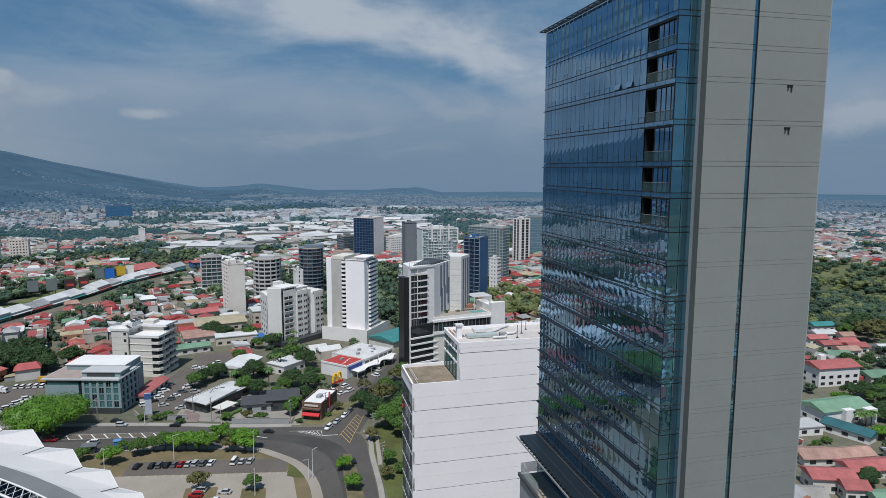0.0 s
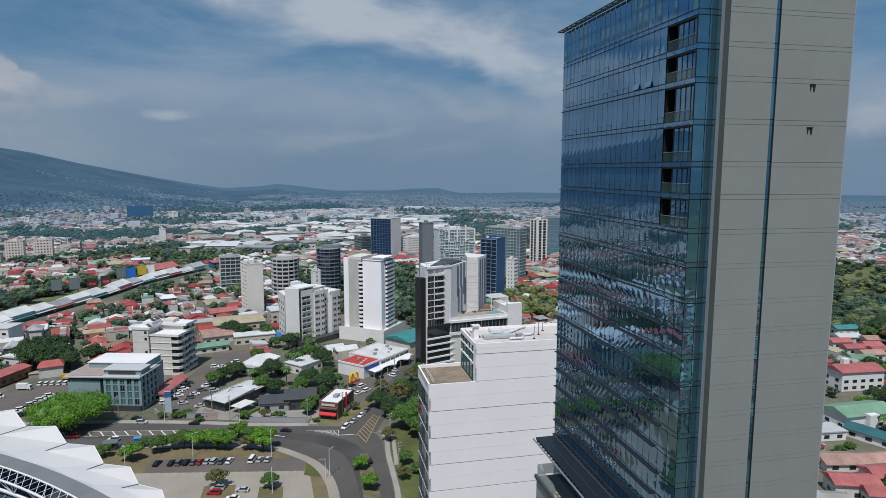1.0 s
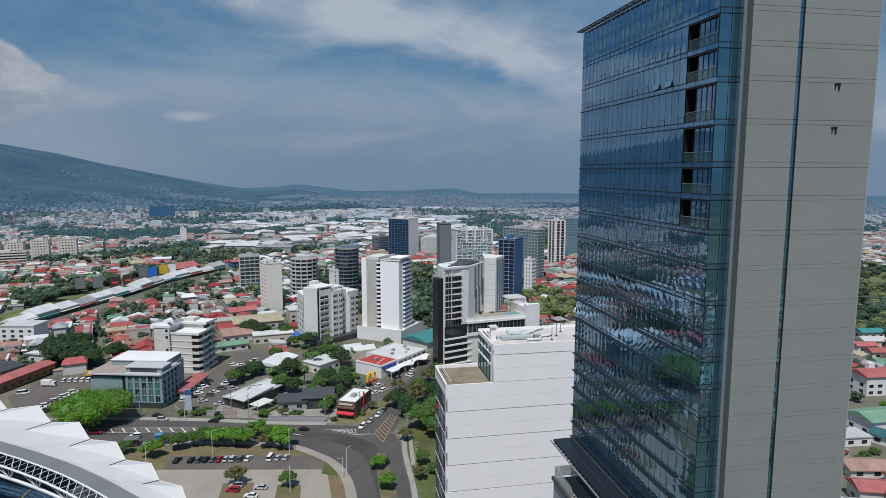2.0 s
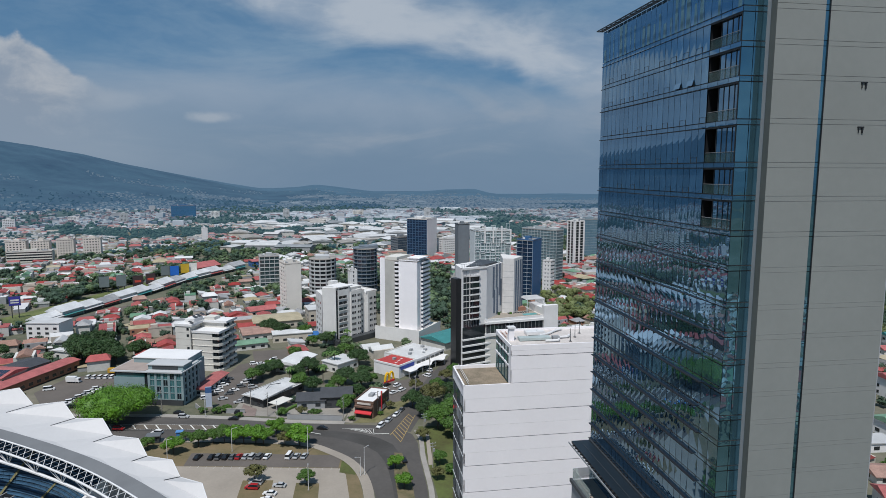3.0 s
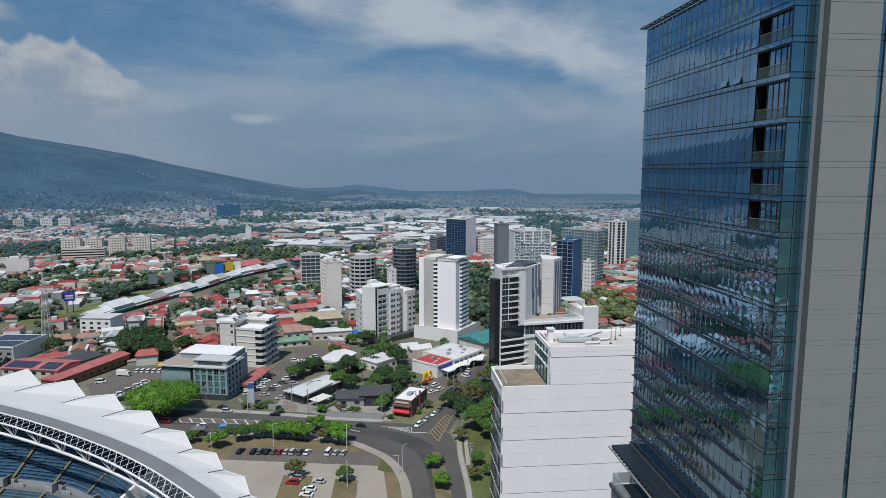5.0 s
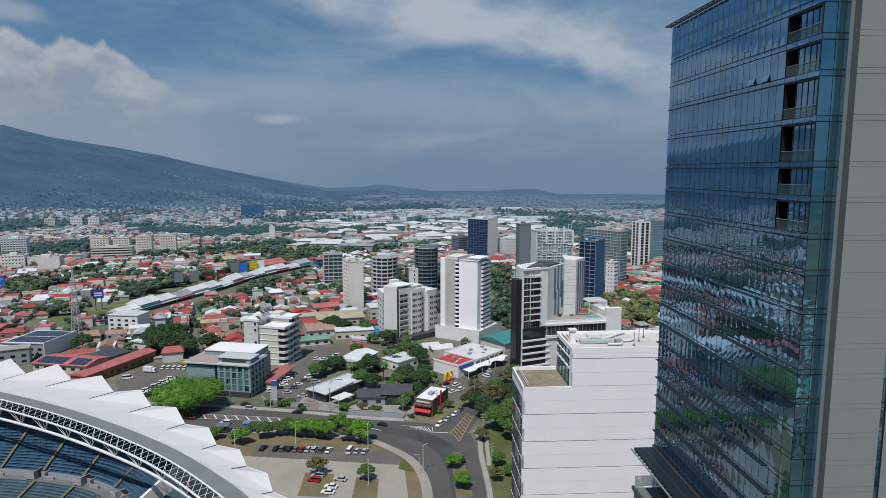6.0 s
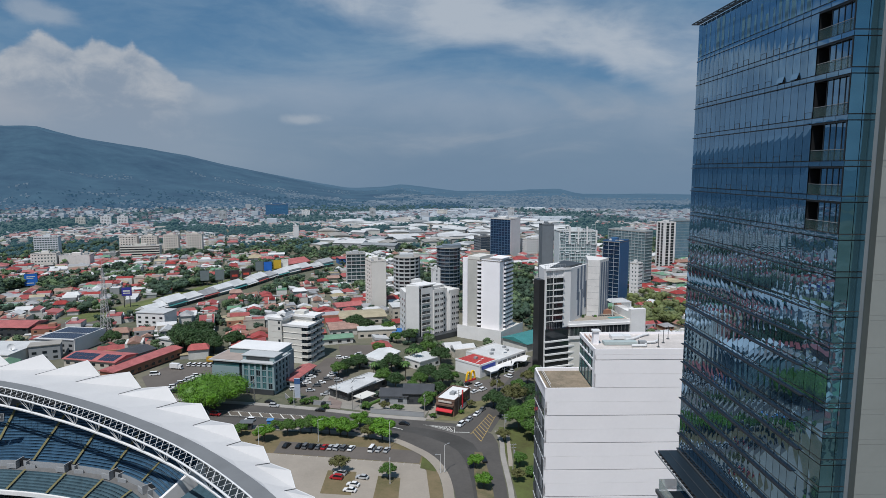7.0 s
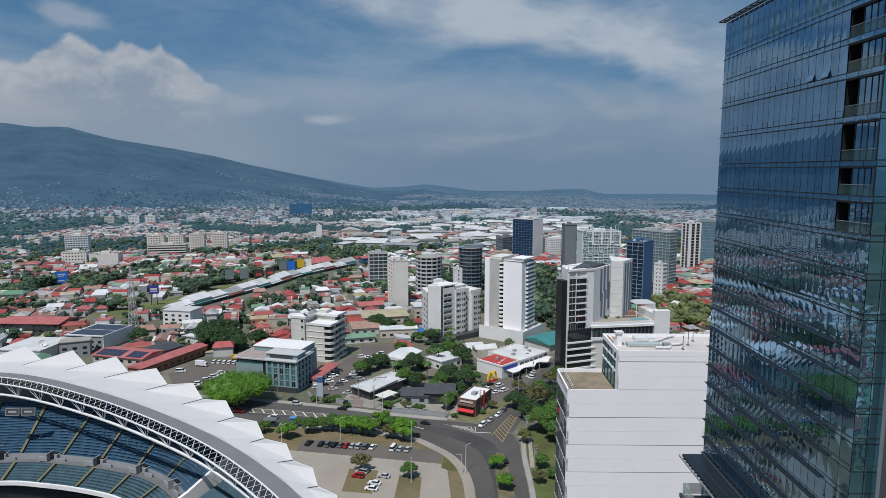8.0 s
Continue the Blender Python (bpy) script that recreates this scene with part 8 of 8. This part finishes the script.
def palm(x, y, h=9.0, turn=0.0):
    rng = random.Random(int(x * 13 + y))
    t = thing("palm", pose(x, y, 0, 0, 0, turn), "slim palm with drooping green fronds", "palm")
    part("trunk", Solid().tube((0, 0, -0.2), (0.3, 0.1, h), 0.22, 0.14, 7), BARK, t)
    for k in range(13):
        a = 2 * math.pi * k / 13 + rng.uniform(-.2, .2)
        lift, L = rng.uniform(0.1, 1.5), rng.uniform(2.6, 3.6)
        s = Solid()
        pts = [Vector((0.3 + L * u * math.cos(a), 0.1 + L * u * math.sin(a), h + lift * math.sin(u * 2.2) - 1.7 * u * u)) for u in (0, 0.25, 0.5, 0.75, 1.0)]
        side = Vector((-math.sin(a), math.cos(a), -0.25))
        for p, q, w0, w1 in zip(pts[:-1], pts[1:], (0.1, 0.5, 0.55, 0.4), (0.5, 0.55, 0.4, 0.05)):
            s.quad(p, q, q + side * w1, p + side * w0)
            side2 = Vector((math.sin(a), -math.cos(a), -0.25))
            s.quad(p, p + side2 * w0, q + side2 * w1, q)
        part("frond", s, LEAF[1], t)


plant("spreading", -79, 272, 1.0)
rng = random.Random(8)
for x, y, k, s in [(-47.6, 245, "street", .55), (-42, 238.5, "street", .9), (-37, 240.5, "street", .8), (-33, 241, "street", .95), (-29, 239.5, "round", 1.15), (-25.5, 238, "round", 1.2), (-21, 236.5, "round", 1.25), (-18.1, 235, "round", 1.1), (-13.7, 243, "round", 1.15), (-9.0, 240.5, "street", .75), (-10, 232.5, "dry", .9),
                   (-4.5, 231, "round", 1.45), (-50, 234, "round", 1.1), (-19, 205, "dry", 1.0), (-2, 199.5, "street", .75), (28.3, 205, "round", .8), (29, 190, "round", .9), (-60, 240, "street", .7), (-33, 178, "street", 1.0), (-37, 186, "dry", .9), (-28, 172, "round", 1.1),
                   (44, 262, "dark", .8), (48, 250, "dark", .9), (53, 262, "dry", 1.7), (50, 236, "street", 1.4), (57, 240, "street", 1.5), (54, 226, "street", 1.3), (59, 228, "dark", .8), (42, 226, "dry", .8), (44, 205, "street", .7), (47, 197, "shrub", 1.2), (41, 194, "dry", .7), (62, 252, "dark", 1.0), (58, 276, "street", 1.1), (49, 282, "dry", 1.0), (66, 292, "dry", 1.1), (72, 300, "street", 1.0), (63, 268, "dark", .9),
                   (-1, 318, "dark", 1.0), (-7, 312, "dark", .8), (-5, 296, "street", 1.2), (1, 292, "dark", .8), (24, 293, "dark", .9), (29, 296, "street", .9), (27, 308, "dark", .7), (17, 300, "dark", .9), (13, 291, "street", 1.1), (21, 279, "dark", .7), (9, 283, "street", .9), (-28, 311, "street", 1.1), (-24, 318, "dark", .8), (-18, 324, "dark", .8), (-20, 330, "street", .9), (26, 330, "dark", 1.0), (20, 345, "street", 1.3), (12, 340, "dark", .9),
                   (-118, 362, "dark", 1.5), (-124, 372, "dark", 1.4), (-110, 368, "dark", 1.3), (-104, 362, "dark", 1.0), (-118, 385, "dark", 1.5), (-95, 372, "dark", 1.1), (-132, 388, "dark", 1.2), (-170, 382, "dark", 1.0), (-98, 290, "dry", 1.0), (-128, 300, "dry", 1.1), (-8, 352, "street", 1.0), (-3, 400, "street", 1.2), (-18, 404, "dark", 1.0), (-25, 412, "dark", 1.1), (10, 376, "dark", .9), (22, 374, "street", .9), (2, 376, "street", 1.0),
                   (-40, 273, "shrub", 1.0), (-36, 274, "shrub", 1.1), (-46, 275, "shrub", .9), (-30, 266, "shrub", .8), (-12, 264.5, "shrub", 1.2), (-4, 262, "dry", .7), (1.5, 260, "shrub", 1.3), (13.5, 262, "street", .8), (16, 268, "street", .9), (16.5, 252.5, "shrub", .7), (29, 256, "shrub", .6), (34, 262, "dry", .6)]:
    plant(k, x, y, s, rng.uniform(0, 360))
for x, y, h in ((12.8, 326, 9), (9, 330, 8), (6, 302, 9), (-10, 306, 8), (23, 375, 9), (14, 375, 8), (233, 180, 6), (236, 179.5, 6), (239.5, 180, 6)):
    palm(x, y, h, x * 7)
for x, y, k, s in ((262, 208, "dark", .7), (268, 205, "dark", .8), (275, 204, "street", .9), (256, 205, "shrub", 1.4), (281, 206, "dark", .8), (288, 207, "dark", .9), (295, 209, "street", 1.0), (265, 199, "street", .8), (272, 197, "dark", .7), (280, 198, "street", .9), (251, 206, "round", .7), (290, 199, "dark", .8),
                   (248, 181, "dark", .6), (254, 186, "dark", .7), (252, 176, "street", .9), (260, 182, "dark", .7), (229, 168, "round", 1.0), (234, 171, "shrub", 1.4), (193, 144, "dark", .55), (190, 142, "dark", .5), (205, 143, "street", .8), (212, 144, "round", .8), (224, 152, "dark", .7), (196, 168, "shrub", 1.0), (201, 171, "shrub", .9), (207, 172, "shrub", .9),
                   (247, 234, "dark", .9), (288, 236, "dark", .8), (282, 240, "dark", .9), (296, 234, "street", 1.1), (262, 243, "dark", .9), (270, 246, "street", 1.0), (304, 244, "dark", .8), (314, 240, "dark", .7), (240, 150, "street", 1.0), (362, 279, "dry", 2.2), (378, 286, "dry", 2.0), (392, 290, "dark", 1.2), (372, 296, "dark", 1.2), (384, 302, "dark", 1.3), (360, 292, "street", 1.3)):
    plant(k, x, y, s, x * 11)


def make_far_trees():
    rng = random.Random(33)
    sets = {"leafy": Solid(), "dense": Solid(), "hazy": Solid(), "wood": Solid(), "olive": Solid(), "misty": Solid()}
    spots = [(x, y, 0) for x, y in SPARE]
    for cx, cy, rx, ry, n in ((405, 325, 52, 26, 120), (455, 345, 60, 34, 90), (480, 400, 130, 80, 50), (600, 480, 150, 90, 130), (560, 560, 90, 60, 70), (112, 440, 24, 70, 60), (108, 520, 26, 60, 50), (195, 420, 40, 26, 46), (215, 470, 26, 30, 24), (-358, 552, 26, 18, 46), (-332, 602, 40, 20, 80), (-296, 560, 12, 8, 8), (-400, 640, 90, 40, 70), (-300, 640, 50, 20, 24), (-230, 660, 60, 14, 40), (-220, 850, 90, 30, 70), (-120, 1010, 90, 26, 50), (0, 1230, 120, 30, 40), (-480, 780, 110, 70, 110), (-600, 950, 150, 90, 140), (20, 640, 60, 20, 20), (-232, 492, 14, 20, 12), (-201, 568, 12, 22, 14), (-186, 615, 12, 22, 12), (-168, 665, 14, 26, 18), (-140, 715, 16, 26, 20), (-119, 756, 20, 20, 18), (-330, 480, 30, 16, 20)):
        for _ in range(n):
            a, q = rng.uniform(0, 6.28), math.sqrt(rng.random())
            x, y = cx + rx * q * math.cos(a), cy + ry * q * math.sin(a)
            if math.hypot(x + 332, y - 596) > 15:       # open view of the blue billboard
                spots.append((x, y, 1))
    for k in range(17000 + len(spots)):
        r = rng.uniform(1450, 2700) if rng.random() < 0.62 else rng.uniform(250, 1450)
        az = radians(rng.uniform(-58, 48))
        x, y, big = -r * math.sin(az), r * math.cos(az), 0
        if k < len(spots):
            x, y, big = spots[k]
            r = math.hypot(x, y)
        nz = noise.noise(Vector((x * 0.003, y * 0.003, 1.0)))
        z = hill_height(x, y)
        if r < 1500 and not big and not free(x, y, 2) or k >= len(spots) and (rng.random() < 0.35 if r < 1450 else nz < 0.02 - max(0.0, math.degrees(az) - 12) * 0.004 + 0.22 * (az < -0.12) - 0.10 * (az > 0.1) + rng.uniform(-.12, .12)) or z > 22 + 60 * rng.random() ** 2:
            continue
        wood = x > 330 and y < 640 and 460 < r < 880
        R = rng.uniform(2.5, 7) if wood else rng.uniform(3.5, 7.5) if big else rng.uniform(3.5, 7.0) if k < len(spots) and r > 450 else rng.uniform(1.8, 4.2)
        R *= 1.0 if r < 1450 else rng.uniform(1.0, 2.0)
        h = R * rng.uniform(1.1, 1.6)
        n_cl, per, size = (9, 34, 0.55) if wood else (7, 46, 0.48) if r < 650 else (5, 20, 0.75) if r < 1300 else (3, 3, 1.6)
        clumps = [(x + rng.uniform(-.6, .6) * R, y + rng.uniform(-.6, .6) * R, z + h * rng.uniform(0.4, 0.85), R * rng.uniform(.4, .68)) for _ in range(n_cl)]
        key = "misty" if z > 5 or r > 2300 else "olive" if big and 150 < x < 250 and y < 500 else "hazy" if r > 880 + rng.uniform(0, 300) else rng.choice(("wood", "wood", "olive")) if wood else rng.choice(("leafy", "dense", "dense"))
        sets[key].add(*leaf_cloud(rng, clumps, per, size))
        for c in clumps:
            core_blob(sets[key], rng, c[0], c[1], c[2], c[3] * (0.74 if r < 1300 else 0.85))
    # dulled greens with a blue glow, painted haze over the far trees
    hazy = mat("hazy_foliage", (0.045, 0.076, 0.056), 0.95, var=0.4, scale=0.02, grain=0.3, rand=0.3, haze_glow=(0.012, 0.038, 0.062))
    misty = mat("misty_foliage", (0.022, 0.038, 0.036), 0.95, var=0.4, scale=0.02, grain=0.3, rand=0.3, haze_glow=(0.023, 0.064, 0.118))
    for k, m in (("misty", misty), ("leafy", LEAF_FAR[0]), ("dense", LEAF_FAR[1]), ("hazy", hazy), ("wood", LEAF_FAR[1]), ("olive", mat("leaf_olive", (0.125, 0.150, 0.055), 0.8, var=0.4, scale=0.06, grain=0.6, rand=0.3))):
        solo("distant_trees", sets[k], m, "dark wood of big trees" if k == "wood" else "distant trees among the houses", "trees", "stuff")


make_far_trees()
# ---------------------------------------------------------------- vehicles
def car_meshes(kind):
    if kind == "van":
        L, W, H, belt, c0, c1, t0, t1 = 5.0, 1.85, 2.1, 1.1, -2.4, 1.9, -2.3, 1.2
    elif kind == "suv":
        L, W, H, belt, c0, c1, t0, t1 = 4.5, 1.85, 1.72, 1.0, -2.15, 1.15, -1.95, 0.55
    else:
        L, W, H, belt, c0, c1, t0, t1 = 4.4, 1.76, 1.45, 0.88, -1.75, 1.0, -1.15, 0.35
    body = Solid()
    l, w = L / 2, W / 2
    prof = [(-l, 0.45), (-l + 0.08, 0.28), (l - 0.1, 0.28), (l, 0.45), (l - 0.04, belt - 0.22), (c1 + 0.1, belt), (c0, belt + 0.02), (-l + 0.05, belt - 0.05)]
    n = len(prof)
    verts = [(x, -w + (0.08 if z > 0.6 else 0), z) for x, z in prof] + [(x, w - (0.08 if z > 0.6 else 0), z) for x, z in prof]
    body.add(verts, [tuple(range(n)), tuple(range(n, 2 * n))[::-1]] + [(i, n + i, n + (i + 1) % n, (i + 1) % n) for i in range(n)])
    glass = Solid()
    gw, tw = w - 0.1, w - 0.28
    b0 = [(c0, -gw), (c1, -gw), (c1, gw), (c0, gw)]
    b1 = [(t0, -tw), (t1, -tw), (t1, tw), (t0, tw)]
    glass.prism(b0, belt - 0.02, H - 0.06, b1)
    roof = Solid().prism([(x * 1.01, y * 1.02) for x, y in b1], H - 0.07, H, [(x * 0.96, y * 0.94) for x, y in b1])
    wheel = Solid()
    k = 12
    wheel.add([(0.31 * math.cos(2 * math.pi * i / k), y, 0.31 * math.sin(2 * math.pi * i / k)) for y in (-0.1, 0.1) for i in range(k)],
              [tuple(range(k)), tuple(range(k, 2 * k))[::-1]] + [(i, k + i, k + (i + 1) % k, (i + 1) % k) for i in range(k)])
    lamp = Solid().box(-0.05, 0.05, -0.2, 0.2, -0.08, 0.08)
    return body, glass, roof, wheel, lamp, (l, w, belt)


CAR_KINDS = {k: car_meshes(k) for k in ("sedan", "suv", "van")}
PAINTS = {n: mat("car_" + n, c, 0.3, var=0.05) for n, c in (("white", (0.72, 0.72, 0.72)), ("silver", (0.42, 0.43, 0.44)), ("grey", (0.12, 0.125, 0.13)), ("black", (0.015, 0.015, 0.017)), ("red", (0.35, 0.02, 0.025)), ("blue", (0.02, 0.04, 0.17)))}
TYRE, LAMP = mat("tyre", (0.012, 0.012, 0.012), 0.8), mat("headlamp", (0.6, 0.6, 0.6), 0.2)
CAR_CACHE = {}


def car(x, y, turn, colour="white", kind="sedan", z=0.05):
    body, glass, roof, wheel, lamp, (l, w, belt) = CAR_KINDS[kind]
    key = (kind, colour)
    if key not in CAR_CACHE:
        CAR_CACHE[key] = (body.mesh("body", PAINTS[colour]), roof.mesh("roof", PAINTS[colour]))
        CAR_CACHE.setdefault((kind, "g"), glass.mesh("windows", GLASS_DARK))
        CAR_CACHE.setdefault((kind, "w"), wheel.mesh("wheel", TYRE))
        CAR_CACHE.setdefault((kind, "l"), lamp.mesh("headlight", LAMP))
    c = thing("van" if kind == "van" else "car", pose(x, y, z, 0, 0, turn), f"{colour} {'passenger van' if kind == 'van' else kind} parked on the asphalt", "van" if kind == "van" else "car", "vehicles")
    part("body", CAR_CACHE[key][0], None, c)
    part("glasshouse", CAR_CACHE[kind, "g"], None, c, "dark car windows")
    part("roof", CAR_CACHE[key][1], None, c)
    for a in (-l * 0.62, l * 0.62):
        for b in (-w + 0.1, w - 0.1):
            part("wheel", CAR_CACHE[kind, "w"], None, c, m=pose(a, b, 0.31))
    for b in (-w * 0.62, w * 0.62):
        part("headlight", CAR_CACHE[kind, "l"], None, c, m=pose(l - 0.03, b, belt - 0.3))


rng = random.Random(17)
ROW = 76.2   # heading of the stalls
for x, col, k in ((-40.5, "black", "sedan"), (-35.6, "black", "sedan"), (-33.1, "grey", "suv"), (-30.6, "black", "sedan"), (-28.2, "grey", "sedan"), (-26.0, "red", "sedan"), (-23.6, "silver", "sedan"), (-21.2, "silver", "suv"), (-18.6, "grey", "suv"), (-16.0, "white", "sedan"), (-8.2, "white", "van"), (-5.6, "silver", "sedan"), (-2.8, "silver", "sedan")):
    car(x, 227.9 - (x + 40.5) * 0.19, ROW - 6 + rng.uniform(-2, 2), col, k)
for x, y, t, col, k in ((4.2, 245.5, -20, "black", "sedan"), (-52.9, 270.4, -14, "silver", "suv"), (-60, 254.6, 166, "white", "suv"), (-55.8, 275.5, -14, "black", "sedan"), (32, 209.8, 95, "black", "sedan"), (-30.6, 271, 60, "black", "suv"), (-32, 263.5, 165, "black", "sedan"),
                        (-18.5, 203.5, 160, "silver", "suv"), (-19.5, 200.5, 162, "red", "suv"), (-13.6, 195.2, 160, "white", "sedan"), (-14.4, 191.5, 162, "white", "sedan"), (-10.8, 200.0, 160, "silver", "sedan"), (-76, 262, -14, "red", "suv")):
    car(x, y, t, col, k)
for x, y in ((-40, 319), (-41, 314), (-42.7, 301), (-31.7, 312), (-33, 306), (-35.6, 301), (-37.5, 296.5), (-44.5, 296.5), (-47.5, 292.7), (-39.5, 289.8), (-27.5, 304), (-46.6, 303.2), (-32, 284), (-30, 288), (-30, 344), (-26, 343), (-20, 350), (-31, 315.5), (-41.5, 310), (-43.6, 306)):
    car(x, y, rng.choice((15, 195)) + rng.uniform(-4, 4), rng.choice(("white", "black", "silver", "grey", "white")), rng.choice(("sedan", "suv")))
for i in range(9):
    car(-108.3 + 1.0 * i, 295 + 2.75 * i, 20 + rng.uniform(-3, 3), rng.choice(("white", "white", "silver", "grey")), rng.choice(("sedan", "suv")))
    car(-103.3 + 1.0 * i, 293 + 2.75 * i, 20 + rng.uniform(-3, 3), rng.choice(("white", "silver", "grey", "black")), rng.choice(("sedan", "suv")))
for i in range(7):
    car(-110 + 2.9 * i, 337 - 0.5 * i, 80, rng.choice(("white", "white", "silver")), "suv")
car(-122.5, 321, 10, "white", "van")
for x, y in ((32.9, 291.7), (36.6, 293.5), (41.3, 291.4), (42.6, 284.5), (38.3, 281.8), (52, 301), (58.5, 303.4), (61, 312), (35, 286)):
    car(x, y, rng.choice((40, 130)) + rng.uniform(-5, 5), rng.choice(("white", "silver", "black", "red", "white")), rng.choice(("sedan", "suv")))
for t in (0.12, 0.2, 0.33, 0.47, 0.58, 0.7):
    p = road2[int(t * 49)]
    car(p[0] + 2.5, p[1], 62, rng.choice(("white", "silver", "grey")), "suv", 0.03)


def truck(x, y, turn, label, box_colour):
    t = thing("truck", pose(x, y, 0.05, 0, 0, turn), label, "truck", "vehicles")
    part("cargo_box", Solid().box(-3.4, 1.4, -1.1, 1.1, 0.75, 3.1), box_colour, t)
    part("cab", Solid().prism([(1.5, -1.0), (3.4, -1.0), (3.4, 1.0), (1.5, 1.0)], 0.5, 2.4, [(1.5, -0.95), (3.0, -0.95), (3.0, 0.95), (1.5, 0.95)]), PAINTS["white"], t)
    part("windscreen", Solid().box(3.02, 3.3, -0.85, 0.85, 1.4, 2.1), GLASS_DARK, t)
    part("chassis", Solid().box(-3.2, 3.0, -0.5, 0.5, 0.4, 0.75), GREY_DARK, t)
    w = Solid()
    k = 12
    w.add([(0.42 * math.cos(2 * math.pi * i / k), yy, 0.42 * math.sin(2 * math.pi * i / k)) for yy in (-0.14, 0.14) for i in range(k)], [tuple(range(k)), tuple(range(k, 2 * k))[::-1]] + [(i, k + i, k + (i + 1) % k, (i + 1) % k) for i in range(k)])
    me = w.mesh("wheel", TYRE)
    for a in (-2.2, 2.3):
        for b in (-0.9, 0.9):
            part("wheel", me, None, t, m=pose(a, b, 0.42))


for x, y, c in ((31.4, 247.8, "silver"), (35.4, 253.4, "white"), (38.4, 258.4, "grey")):
    car(x, y, 236, c, "sedan")
car(27.4, 242.6, 236, "white", "suv")
truck(-115, 331, -15, "white box truck in the yard", PAINTS["white"])
truck(-99.0, 342, -10, "yellow and white truck in the yard", mat("truck_yellow", (0.5, 0.28, 0.03), 0.5))
# ---------------------------------------------------------------- the land falls away gently to the north
SLOPE, FALL = math.tan(radians(0.86)), radians(10)


def drop(x, y):
    return -SLOPE * (x * math.sin(FALL) + y * math.cos(FALL))


def lay_on_slope():
    """Sets every thing down on the falling ground; sheets of ground follow it point by point."""
    keep = {"office_tower", "office_block"}
    bpy.context.view_layer.update()
    bent = set()
    for ob in [o for o in scene.objects if o.parent is None and o.type in ("MESH", "EMPTY")]:
        if ob.name in keep or ob.name.split(".")[0] in ("air_handler", "roof_duct", "roof_box", "roof_hatch", "chimney", "roof_post", "roof_pipe"):
            continue
        if ob.type == "MESH" or ob.get("kind") == "stuff":
            for o in ([ob] if ob.type == "MESH" else ob.children):
                if o.data.name not in bent:
                    bent.add(o.data.name)
                    n = len(o.data.vertices)
                    co = np.empty(n * 3)
                    o.data.vertices.foreach_get("co", co)
                    co = co.reshape(n, 3)
                    co[:, 2] -= SLOPE * (co[:, 0] * math.sin(FALL) + co[:, 1] * math.cos(FALL))
                    o.data.vertices.foreach_set("co", co.ravel())
                    o.data.update()
            continue
        p = ob.location
        if p.xy.length < 1:
            pts = [c.matrix_world @ Vector(q) for c in ob.children if c.type == "MESH" for q in c.bound_box]
            x, y = sum(q.x for q in pts) / len(pts), sum(q.y for q in pts) / len(pts)
        else:
            x, y = p.x, p.y
        ob.location.z += drop(x, y)


lay_on_slope()
